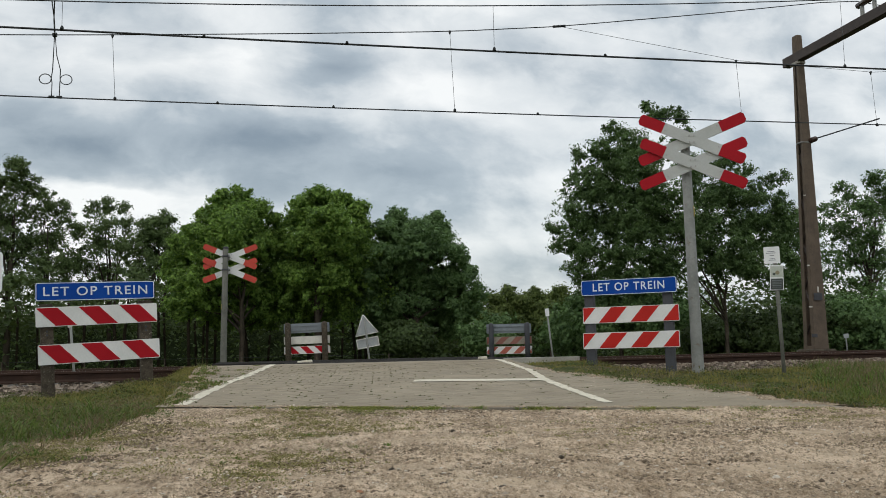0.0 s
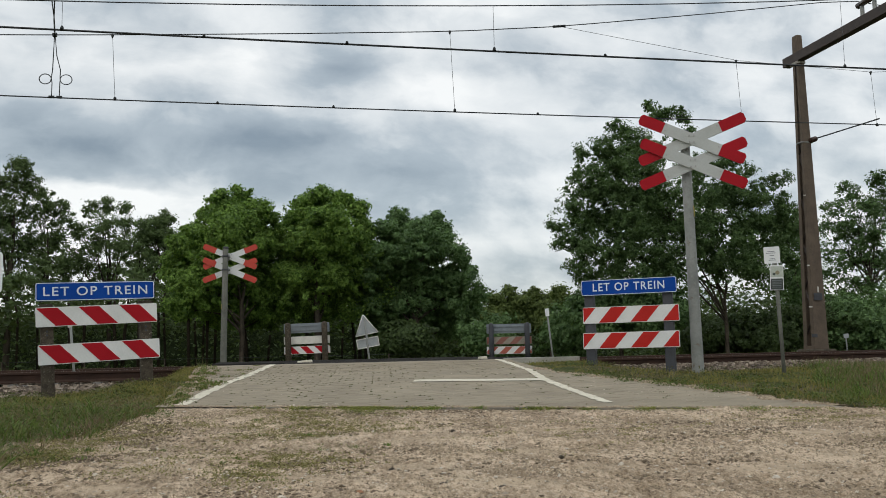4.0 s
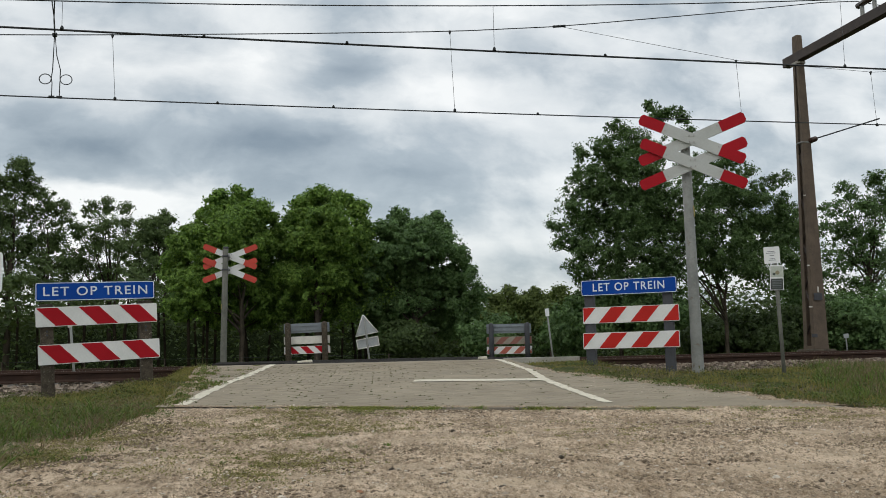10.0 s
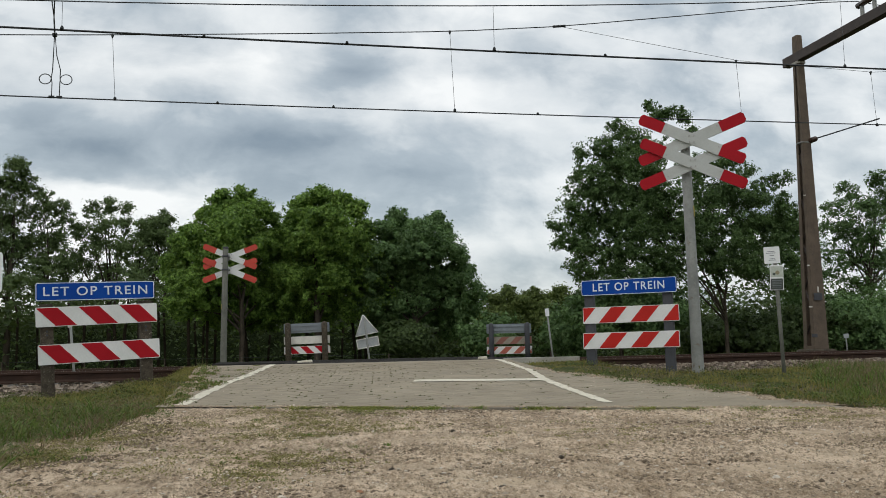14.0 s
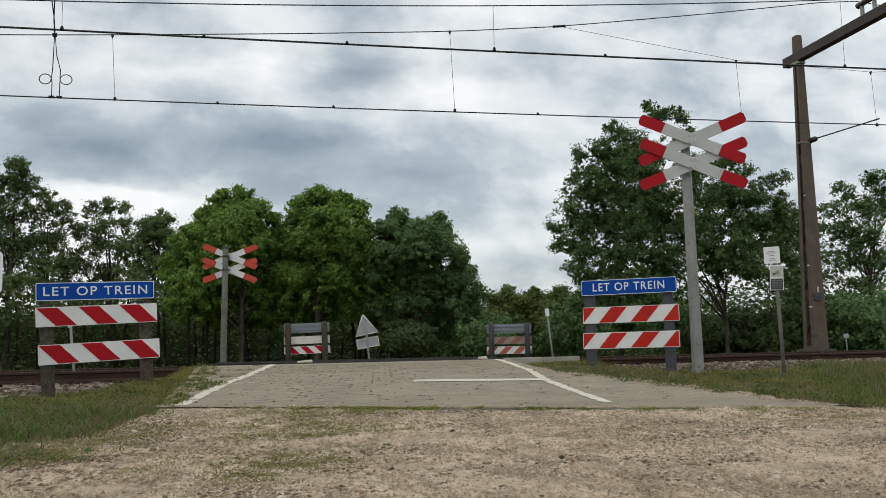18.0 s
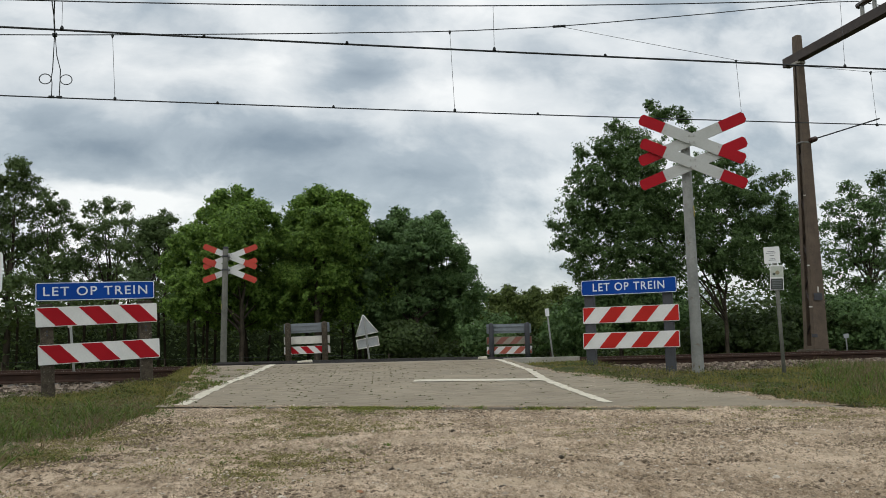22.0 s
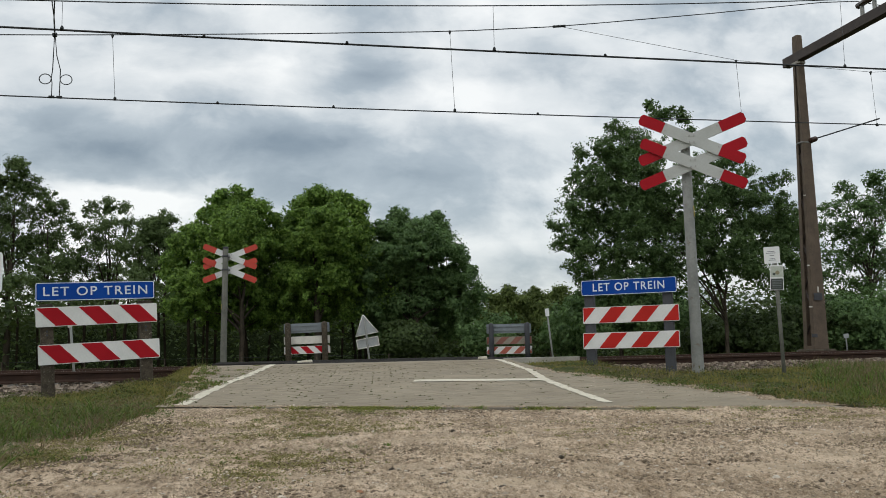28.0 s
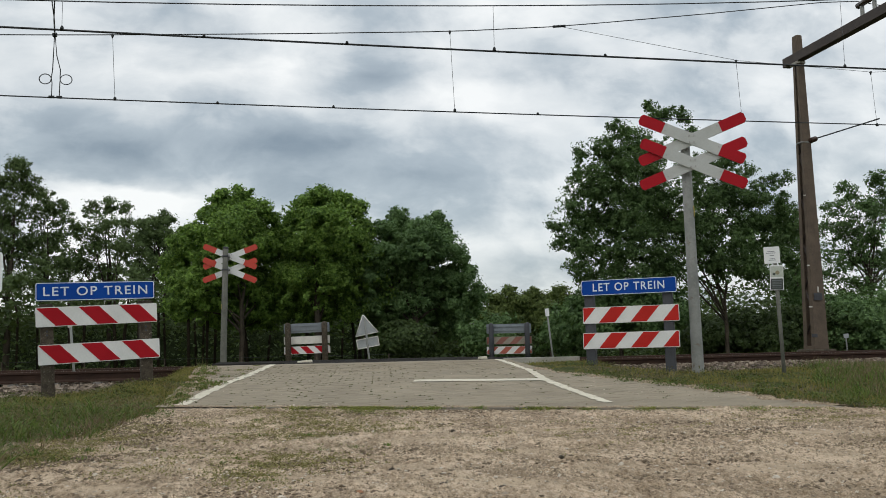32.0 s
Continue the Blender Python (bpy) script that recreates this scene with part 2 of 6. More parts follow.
M["ground"] = ground_material()
M["dirt"] = dirt_material()
M["ballast"] = stone_material("ballast_stone", [(0.040, 0.030, 0.022), (0.19, 0.142, 0.10), (0.075, 0.054, 0.038), (0.40, 0.325, 0.245), (0.11, 0.079, 0.056), (0.052, 0.039, 0.029), (0.26, 0.198, 0.142), (0.085, 0.063, 0.046)])
M["pebble"] = stone_material("pebble", [(0.2, 0.155, 0.11), (0.46, 0.39, 0.30), (0.3, 0.225, 0.155), (0.78, 0.71, 0.60), (0.5, 0.42, 0.32)])
M["clod"] = stone_material("soil_crumb", [(0.10, 0.073, 0.047), (0.38, 0.29, 0.19), (0.18, 0.13, 0.082), (0.48, 0.38, 0.265), (0.25, 0.185, 0.118), (0.42, 0.325, 0.22), (0.14, 0.10, 0.062), (0.58, 0.475, 0.35)], (0.12, 0.09, 0.06), (0.38, 0.305, 0.215), 0.3)
M["clod_dark"] = stone_material("dark_soil_clod", [(0.075, 0.052, 0.032), (0.16, 0.115, 0.073), (0.10, 0.07, 0.044), (0.21, 0.155, 0.10)], (0.06, 0.042, 0.027), (0.22, 0.165, 0.105), 0.3)
M["stone_dark"] = surface("dark_field_stone", (0.105, 0.088, 0.070), (0.05, 0.041, 0.032), 0.8, 30, 160, 0.4, depth=0.002, gloss=0.12)
M["stone_pale"] = surface("pale_quartz_stone", (0.68, 0.62, 0.53), (0.50, 0.44, 0.36), 0.7, 30, 160, 0.3, depth=0.002, gloss=0.12)
M["stone_red"] = surface("reddish_brick_fragment", (0.36, 0.19, 0.11), (0.25, 0.12, 0.07), 0.85, 30, 160, 0.4, depth=0.002, gloss=0.12)
M["stone_sand"] = surface("sandy_brown_stone", (0.27, 0.21, 0.145), (0.17, 0.13, 0.09), 0.85, 30, 160, 0.4, depth=0.002, gloss=0.12)
M["ballast_bed"] = surface("ballast_bed", (0.085, 0.067, 0.053), (0.032, 0.026, 0.021), 0.95, 6, 30, 0.8, depth=0.03, gloss=0.05)


CLOUD_H = 100.0


def cloud_material():
    """A thin overcast sheet: bright gaps and grey undersides, brighter towards the zenith."""
    n = Nodes("overcast_cloud")
    co = n.coords("Object")
    sep = n.add("SeparateXYZ")
    n.join(co, sep.inputs[0])
    x, y = sep.outputs[0], n.math("MAXIMUM", n.math("ABSOLUTE", sep.outputs[1]), 40.0)
    u = n.math("DIVIDE", x, y)
    v = n.math("DIVIDE", CLOUD_H, y)
    flat = n.add("CombineXYZ")
    n.join(u, flat.inputs[0])
    n.join(n.math("MULTIPLY", v, 1.7), flat.inputs[1])
    warp = n.add("VectorMath")
    warp.operation = "MULTIPLY_ADD"
    n.join(n.noise(flat.outputs[0], 5.0, 3.0, 0.5, 1), warp.inputs[0])
    warp.inputs[1].default_value = (0.10, 0.08, 0.0)
    n.join(flat.outputs[0], warp.inputs[2])
    c2 = warp.outputs[0]
    f = n.math("ADD", n.math("MULTIPLY", n.noise(c2, 4.2, 2.0, 0.5), 0.6), n.math("MULTIPLY", n.noise(c2, 11.0, 8.0, 0.58), 0.4))
    billow = n.step(n.noise(c2, 8.5, 7.0, 0.56), 0.42, 0.60)
    f = n.math("ADD", f, n.math("MULTIPLY", n.math("SUBTRACT", billow, 0.5), 0.075))
    f = n.math("ADD", n.math("MULTIPLY", n.math("SUBTRACT", f, 0.5), 1.1), 0.53)
    # large cloud bodies of this sky: azimuth, elevation, widths, brightness
    bodies = [(-0.11, 0.228, 0.20, 0.032, -0.26), (0.05, 0.238, 0.14, 0.024, -0.14), (-0.15, 0.298, 0.10, 0.024, 0.16),
              (-0.11, 0.172, 0.075, 0.015, 0.10), (0.07, 0.185, 0.10, 0.026, -0.20), (0.03, 0.314, 0.045, 0.022, 0.26), (0.125, 0.318, 0.035, 0.02, -0.20),
              (0.235, 0.288, 0.05, 0.022, 0.16), (0.74, 0.34, 0.22, 0.05, 0.04), (0.27, 0.125, 0.16, 0.028, -0.02), (0.165, 0.205, 0.10, 0.014, -0.10), (0.286, 0.125, 0.075, 0.016, 0.17)]
    for u0, v0, su, sv, amp in bodies:
        du = n.math("DIVIDE", n.math("SUBTRACT", u, u0), su)
        dv = n.math("DIVIDE", n.math("SUBTRACT", v, v0), sv)
        r2 = n.math("ADD", n.math("MULTIPLY", du, du), n.math("MULTIPLY", dv, dv))
        f = n.math("ADD", f, n.math("MULTIPLY", n.math("EXPONENT", n.math("MULTIPLY", r2, -1.0)), amp))
    # the clear gap under the dark bank, with a crisp ragged upper edge that sinks to the right
    edge = n.math("ADD", n.math("ADD", v, n.math("MULTIPLY", u, 0.085)), n.math("MULTIPLY", n.math("SUBTRACT", n.noise(c2, 14.0, 5.0, 0.55), 0.5), 0.03))
    below = n.math("SUBTRACT", 1.0, n.step(edge, 0.1670, 0.1760))
    du = n.math("DIVIDE", n.math("SUBTRACT", u, -0.115), 0.105)
    gap = n.math("MULTIPLY", below, n.math("EXPONENT", n.math("MULTIPLY", n.math("MULTIPLY", du, du), -1.0)))
    f = n.math("ADD", f, n.math("MULTIPLY", gap, 0.23))
    col = n.ramp(f, (0.12, (0.255, 0.312, 0.357)), (0.38, (0.488, 0.552, 0.588)), (0.55, (0.822, 0.858, 0.858)), (0.76, (1.125, 1.13, 1.095)))
    ln = n.add("VectorMath")
    ln.operation = "LENGTH"
    n.join(co, ln.inputs[0])
    dist = n.math("SQRT", n.math("ADD", n.math("POWER", ln.outputs["Value"], 2.0), CLOUD_H * CLOUD_H))
    sine = n.math("DIVIDE", CLOUD_H, dist)
    k = n.math("ADD", n.math("MULTIPLY", n.math("MAXIMUM", n.math("SUBTRACT", sine, 0.3), 0.0), 0.9), 1.08)
    em = n.add("Emission")
    n.join(col, em.inputs["Color"])
    n.join(k, em.inputs["Strength"])
    tr = n.add("BsdfTransparent")
    m = n.add("MixShader", Fac=0.72)
    n.join(tr.outputs[0], m.inputs[1])
    n.join(em.outputs[0], m.inputs[2])
    n.join(m.outputs[0], n.out.inputs[0])
    n.mat.cycles.emission_sampling = "NONE"
    return n.mat


M["cloud"] = cloud_material()

# ================= mesh helpers =================


def link(name, bm, material, parent=None, m=None, smooth=False):
    me = bpy.data.meshes.new(name)
    bm.normal_update()
    bm.to_mesh(me)
    bm.free()
    for mt in material if isinstance(material, (list, tuple)) else [material]:
        me.materials.append(mt)
    if smooth:
        me.polygons.foreach_set("use_smooth", [True] * len(me.polygons))
    ob = new(name, me)
    if parent:
        ob.parent = parent
    if m is not None:
        ob.matrix_basis = m
    return ob


def part(name, bm, material, parent, label="", m=None, smooth=False):
    return tagged(link(name, bm, material, parent, m, smooth), label)


def thing(name, m, label, category, group="", kind=""):
    ob = new(name)
    ob.empty_display_size = 0.1
    ob.matrix_basis = m
    return tagged(ob, label, category, group, kind)


def add_box(bm, size, at=(0, 0, 0), turn=None, bevel=0.0, mat=0):
    m = Matrix.Translation(at) @ (turn or Matrix.Identity(4)) @ Matrix.Diagonal((*size, 1))
    made = bmesh.ops.create_cube(bm, size=1.0, matrix=m)
    fs = {f for v in made["verts"] for f in v.link_faces}
    for f in fs:
        f.material_index = mat
    if bevel:
        es = {e for v in made["verts"] for e in v.link_edges}
        bmesh.ops.bevel(bm, geom=list(es), offset=bevel, segments=2, affect="EDGES", profile=0.6)
    return bm


def box(size, at=(0, 0, 0), turn=None, bevel=0.0):
    return add_box(bmesh.new(), size, at, turn, bevel)


def add_tube(bm, pts, radii, n=10, cap=True, mat=0):
    """A swept tube through pts; radii: one value or one a point."""
    pts = [Vector(p) for p in pts]
    if not isinstance(radii, (list, tuple)):
        radii = [radii] * len(pts)
    rings = []
    ref = None
    for i, p in enumerate(pts):
        d = (pts[min(i + 1, len(pts) - 1)] - pts[max(i - 1, 0)]).normalized()
        if ref is None:
            ref = d.orthogonal().normalized()
        s = (ref - d * ref.dot(d)).normalized()
        ref = s
        b = d.cross(s)
        rings.append([bm.verts.new(p + (s * math.cos(2 * math.pi * k / n) + b * math.sin(2 * math.pi * k / n)) * radii[i]) for k in range(n)])
    for r0, r1 in zip(rings, rings[1:]):
        for k in range(n):
            f = bm.faces.new((r0[k], r0[(k + 1) % n], r1[(k + 1) % n], r1[k]))
            f.smooth = True
            f.material_index = mat
    if cap:
        for r in (list(reversed(rings[0])), rings[-1]):
            bm.faces.new(r).material_index = mat
    return bm


def tube(pts, radii, n=10, cap=True):
    return add_tube(bmesh.new(), pts, radii, n, cap)


def add_plate(bm, poly, y0, y1, m=None, mat=0):
    """A flat plate: polygon in x, z, from y0 (front) to y1."""
    m = m or Matrix.Identity(4)
    a = [bm.verts.new(m @ Vector((x, y0, z))) for x, z in poly]
    b = [bm.verts.new(m @ Vector((x, y1, z))) for x, z in poly]
    k = len(poly)
    fs = [bm.faces.new(a), bm.faces.new(list(reversed(b)))]
    for i in range(k):
        fs.append(bm.faces.new((a[i], b[i], b[(i + 1) % k], a[(i + 1) % k])))
    for f in fs:
        f.material_index = mat
    bmesh.ops.recalc_face_normals(bm, faces=fs)
    return bm


def rounded(w, h, r, n=4):
    out = []
    for cx, cz, a0 in ((w / 2 - r, h / 2 - r, 0), (-w / 2 + r, h / 2 - r, 90), (-w / 2 + r, -h / 2 + r, 180), (w / 2 - r, -h / 2 + r, 270)):
        for i in range(n + 1):
            a = radians(a0 + 90 * i / n)
            out.append((cx + r * math.cos(a), cz + r * math.sin(a)))
    return out


def mesh_object(name, verts, faces, material, parent=None):
    me = bpy.data.meshes.new(name)
    me.from_pydata(verts, [], faces)
    me.materials.append(material)
    me.update()
    ob = new(name, me)
    if parent:
        ob.parent = parent
    return ob


def lettering(text, height, parent, material, m, spacing=1.0, squeeze=1.0, weight=0.0):
    """Raised capitals, each letter a piece of its own on the board."""
    cu = bpy.data.curves.new("lettering", "FONT")
    cu.body, cu.size, cu.align_x, cu.align_y, cu.extrude = text, height / 0.70, "CENTER", "CENTER", 0.0012
    cu.space_character, cu.offset = spacing, weight
    tmp = bpy.data.objects.new("lettering_curve", cu)
    scene.collection.objects.link(tmp)
    me = bpy.data.meshes.new_from_object(tmp.evaluated_get(bpy.context.evaluated_depsgraph_get()))
    bpy.data.objects.remove(tmp)
    me.transform(Matrix.Diagonal((squeeze, 1, 1, 1)))
    bm = bmesh.new()
    bm.from_mesh(me)
    bmesh.ops.remove_doubles(bm, verts=bm.verts, dist=1e-6)
    left = set(bm.verts)
    groups = []
    while left:
        stack, seen = [left.pop()], []
        while stack:
            v = stack.pop()
            seen.append(v)
            for e in v.link_edges:
                o = e.other_vert(v)
                if o in left:
                    left.remove(o)
                    stack.append(o)
        groups.append(seen)
    groups.sort(key=lambda g: min(v.co.x for v in g))
    for g in groups:
        index = {v: i for i, v in enumerate(g)}
        faces = [[index[v] for v in f.verts] for f in bm.faces if f.verts[0] in index]
        ob = mesh_object("letter", [tuple(v.co) for v in g], faces, material, parent)
        ob.matrix_basis = m
    bm.free()
    bpy.data.meshes.remove(me)


rng = np.random.default_rng(7)

# ================= the lie of the land =================
LAND_Y = [-2000, 3.5, 6.0, 8.0, 10.0, 11.4, 12.6, 13.2, 21.5, 23.0, 26.0, 2000]
LAND_Z = [-0.42, -0.42, -0.372, -0.292, -0.235, -0.19, -0.245, -0.30, -0.30, -0.20, -0.20, -0.20]


ROAD_Y = [5.0, 6.0, 12.5, 14.0, 14.5, 20.6, 24.0, 30.0]
ROAD_Z = [-0.385, -0.352, -0.085, 0.018, 0.040, 0.055, -0.1, -0.19]


def land(x, y):
    ditch = np.clip((-0.9 - x) / 0.8, 0, 1) * np.clip((y - 9.6) / 1.0, 0, 1) * np.clip((13.2 - y) / 0.6, 0, 1)
    rise = np.clip((x + 1.6) / 0.8, 0, 1) * np.clip((0.2 - x) / 0.4, 0, 1) * np.clip((y - 9.2) / 2.0, 0, 1) * np.clip((14.0 - y) / 0.5, 0, 1)
    mound = np.clip((5.7 - x) / 1.2, 0, 1) * np.clip((x - 3.7) / 0.4, 0, 1) * np.clip((y - 10.0) / 1.6, 0, 1) * np.clip((13.3 - y) / 0.5, 0, 1)
    bank = 0.09 * np.exp(-((x + 1.05) / 0.36) ** 2 - ((y - 10.2) / 1.1) ** 2) * np.clip((-0.68 - x) / 0.12, 0, 1)
    ramp = np.interp(y, ROAD_Y, ROAD_Z) - 0.035 - 0.55 * np.clip(-0.80 - x, 0, 9) - 9.0 * np.clip(y - 14.35, 0, 1) - 9.0 * np.clip(10.6 - y, 0, 1) - 9.0 * np.clip(x + 0.5, 0, 1)
    shoulder = -0.05 - 0.45 * np.clip(x - 5.1, 0, 9) - 0.30 * np.clip(12.7 - y, 0, 9) - 9.0 * np.clip(y - 14.35, 0, 1) - 0.6 * np.clip(4.12 - x, 0, 2)
    return np.maximum(np.interp(y, LAND_Y, LAND_Z) - 0.07 * ditch + 0.07 * rise + 0.11 * mound + bank, np.maximum(ramp, shoulder))


def swells(x, y):
    return 0.02 * np.sin(x * 1.7 + y * 0.6) * np.sin(y * 1.9 - x * 0.4)


def road_z(y):
    return float(np.interp(y, ROAD_Y, ROAD_Z))


def road_left(y):
    return float(np.interp(y, [5.0, 8.4, 11.0, 14.3, 24], [-0.9, -0.68, -0.66, -0.62, 0.9]))


def road_right(y):
    return float(np.interp(y, [5.3, 6.0, 6.6, 8.6, 11.2, 12.5, 14.2, 24], [4.42, 4.36, 4.30, 4.25, 4.02, 4.03, 4.10, 5.6]))


def front_y(x):
    """The near edge of the paving, slightly skewed."""
    return 7.82 - 0.405 * x + 0.03 * math.sin(x * 3.1)


# where the verge grass begins beside the dirt and the paving
LEFT_Y, LEFT_X = [2.0, 3.5, 4.4, 4.9, 5.8, 6.4, 7.4, 8.5, 12.5], [-1.5, -1.22, -1.16, -1.16, -1.10, -0.95, -0.74, -0.66, -0.68]
RIGHT_Y, RIGHT_X = [2.0, 4.0, 5.3, 6.0, 8.6, 11.2, 12.6, 14.2], [4.3, 4.2, 4.24, 4.42, 4.36, 4.10, 4.12, 4.20]


def build_ground():
    xs = np.concatenate([[-2000, -600, -200, -80, -40], np.arange(-24, -4, 0.5), np.arange(-4, 7, 0.08), np.arange(7, 34.1, 0.5), [45, 80, 200, 600, 2000]])
    ys = np.concatenate([[-2000, -600, -200, -60, -20, -8], np.arange(-3, 4, 0.25), np.arange(4, 14.6, 0.1), np.arange(14.6, 30, 0.5), [34, 40, 50, 80, 200, 600, 2000]])
    gx, gy = np.meshgrid(xs, ys)
    gz = land(gx, gy)
    on_road = (gx > -0.6) & (gx < 3.9) & (gy > 6.2) & (gy < 26)
    lumps = swells(gx, gy)
    under = (gx > np.interp(gy, LEFT_Y, LEFT_X) + 0.05) & (gx < np.interp(gy, RIGHT_Y, RIGHT_X) - 0.05) & (gy > -4.4) & (gy < 8.0)
    gz = gz + np.where((np.abs(gx) < 60) & (np.abs(gy) < 60), lumps, 0) - np.where(on_road, 0.05, 0) - np.where(under, 0.06, 0)
    nx, ny = len(xs), len(ys)
    verts = np.stack([gx.ravel(), gy.ravel(), gz.ravel()], 1)
    i = np.arange(nx * ny).reshape(ny, nx)
    faces = np.stack([i[:-1, :-1].ravel(), i[:-1, 1:].ravel(), i[1:, 1:].ravel(), i[1:, :-1].ravel()], 1)
    ob = mesh_object("ground", verts.tolist(), faces.tolist(), M["ground"])
    tagged(ob, "uneven verge of soil and short grass", "ground", kind="structure")


def dirt_height(gx, gy):
    h = 0.010 * np.sin(gx * 2.3 + 1.1 * np.sin(gy * 1.7)) + 0.008 * np.sin(gy * 3.9 + gx * 0.7)
    return h


# pale blown sand in shallow hollows: x, y, half length, half depth
SAND = ((-0.37, 4.43, 0.20, 0.22), (-0.02, 7.06, 0.26, 0.24), (1.4, 6.62, 0.22, 0.16), (1.46, 4.57, 0.17, 0.13), (0.73, 4.17, 0.14, 0.12), (0.22, 3.9, 0.18, 0.25), (1.55, 3.92, 0.2, 0.12), (2.2, 3.65, 0.4, 0.14), (3.24, 4.72, 0.35, 0.16),
        (2.6, 5.4, 0.3, 0.14), (1.9, 5.5, 0.3, 0.12), (-0.75, 5.4, 0.16, 0.25), (0.9, 5.2, 0.2, 0.16), (1.05, 3.5, 0.16, 0.1), (-0.5, 3.9, 0.2, 0.14), (2.9, 3.9, 0.4, 0.14))


def sandiness(x, y):
    v = np.zeros_like(x)
    for cx, cy, a, b in SAND:
        v = np.maximum(v, np.exp(-(((x - cx) / a) ** 2 + ((y - cy) / b) ** 2) * 0.9))
    return v


def build_dirt():
    """The trodden sand apron in front of the paving, in fine relief."""
    xs = np.arange(-2.2, 4.8, 0.0138)
    ys = np.concatenate([np.arange(-6.0, 1.6, 0.2), np.arange(1.6, 2.6, 0.05), np.arange(2.6, 4.8, 0.0105), np.arange(4.8, 6.2, 0.016), np.arange(6.2, 8.9, 0.03)])
    gx, gy = np.meshgrid(xs, ys)
    gz = land(gx, gy) + 0.012 + 0.5 * dirt_height(gx, gy)
    flat = np.stack([gx.ravel(), gy.ravel()], 1)
    crumbs = np.array([noise.fractal(Vector((a * 19.0, b * 13.0, 0.3)), 0.35, 2.2, 4) for a, b in flat.tolist()]).reshape(gx.shape)
    swell = np.array([noise.fractal(Vector((a * 1.6, b * 1.6, 4.3)), 1.0, 2.0, 2) for a, b in flat.tolist()]).reshape(gx.shape)
    sand = sandiness(gx, gy)
    rough = np.clip(0.66 + 0.7 * swell, 0.3, 1.1) * (1 - 0.5 * sand)
    gz = gz + 0.006 * swell + rough * (0.0065 * crumbs + 0.016 * np.maximum(crumbs - 0.3, 0))
    # the sheet dips under the verges and the paving
    left = np.interp(gy, LEFT_Y, LEFT_X) + 0.02 + 0.05 * np.sin(gy * 4.0)
    right = np.interp(gy, RIGHT_Y, RIGHT_X) + 0.12
    front = 7.82 - 0.405 * gx
    sink = np.clip((left - gx) / 0.2, 0, 1) + np.clip((gx - right) / 0.5, 0, 1) + np.clip((gy - front - 0.05) / 0.12, 0, 1)
    sink = sink + np.clip((-4.6 - gy + 0.5 * np.sin(gx * 1.9)) / 0.6, 0, 1)
    gz = gz - 0.10 * np.clip(sink, 0, 1)
    nx, ny = len(xs), len(ys)
    i = np.arange(nx * ny).reshape(ny, nx)
    faces = np.stack([i[:-1, :-1].ravel(), i[:-1, 1:].ravel(), i[1:, 1:].ravel(), i[1:, :-1].ravel()], 1)
    ob = mesh_object("ground_dirt", np.stack([gx.ravel(), gy.ravel(), gz.ravel()], 1).tolist(), faces.tolist(), M["dirt"])
    ob.data.attributes.new("sand", "FLOAT", "POINT").data.foreach_set("value", sand.ravel().astype(np.float32))
    ob.data.polygons.foreach_set("use_smooth", [True] * len(ob.data.polygons))
    tagged(ob, "dry trodden sandy dirt with scattered weeds", "dirt track", kind="structure")


def build_road_base():
    bm = bmesh.new()
    ys = list(np.arange(5.9, 28.01, 0.25))
    rows = []
    for y in ys:
        row = []
        for k in range(13):
            x = road_left(y) + (road_right(y) - road_left(y)) * k / 12
            row.append((x, y))
        rows.append(row)
    bed = lambda y: road_z(y) - (0.12 if 14.4 < y < 21.3 else 0.0016)
    vs = [[bm.verts.new((x, max(y, front_y(x)), bed(max(y, front_y(x))))) for x, y in r] for r in rows]
    lo = [[bm.verts.new((v.co.x, v.co.y, v.co.z - 0.3)) for v in (r[0], r[-1])] for r in vs]
    for j in range(len(vs) - 1):
        for k in range(12):
            if (vs[j + 1][k].co - vs[j][k].co).length > 1e-4 or (vs[j + 1][k + 1].co - vs[j][k + 1].co).length > 1e-4:
                bm.faces.new((vs[j][k], vs[j][k + 1], vs[j + 1][k + 1], vs[j + 1][k]))
        bm.faces.new((lo[j][0], vs[j][0], vs[j + 1][0], lo[j + 1][0]))
        bm.faces.new((vs[j][12], lo[j][1], lo[j + 1][1], vs[j + 1][12]))
    bmesh.ops.remove_doubles(bm, verts=bm.verts, dist=1e-4)
    ob = link("road", bm, M["joint_sand"])
    return tagged(ob, "narrow road of grey concrete pavers rising to the crossing", "road", kind="structure")


build_ground()
build_dirt()
road = build_road_base()


def edging():
    """A row of narrow kerb stones, nearly sunk, along the near edge of the paving."""
    r = random.Random(31)
    x = -0.62
    while x < 4.2:
        w = min(r.uniform(0.92, 1.0), 4.3 - x)
        xm = x + w / 2
        m = pose(xm, front_y(xm) - 0.028, road_z(front_y(xm)) - 0.064 + r.uniform(-0.006, 0.002), 2.4, r.uniform(-0.5, 0.5), -22.05)
        part("kerb_stone", box((w * 1.075, 0.055, 0.12), bevel=0.006), M["edging"], road, "", m)
        x += w + 0.006


edging()


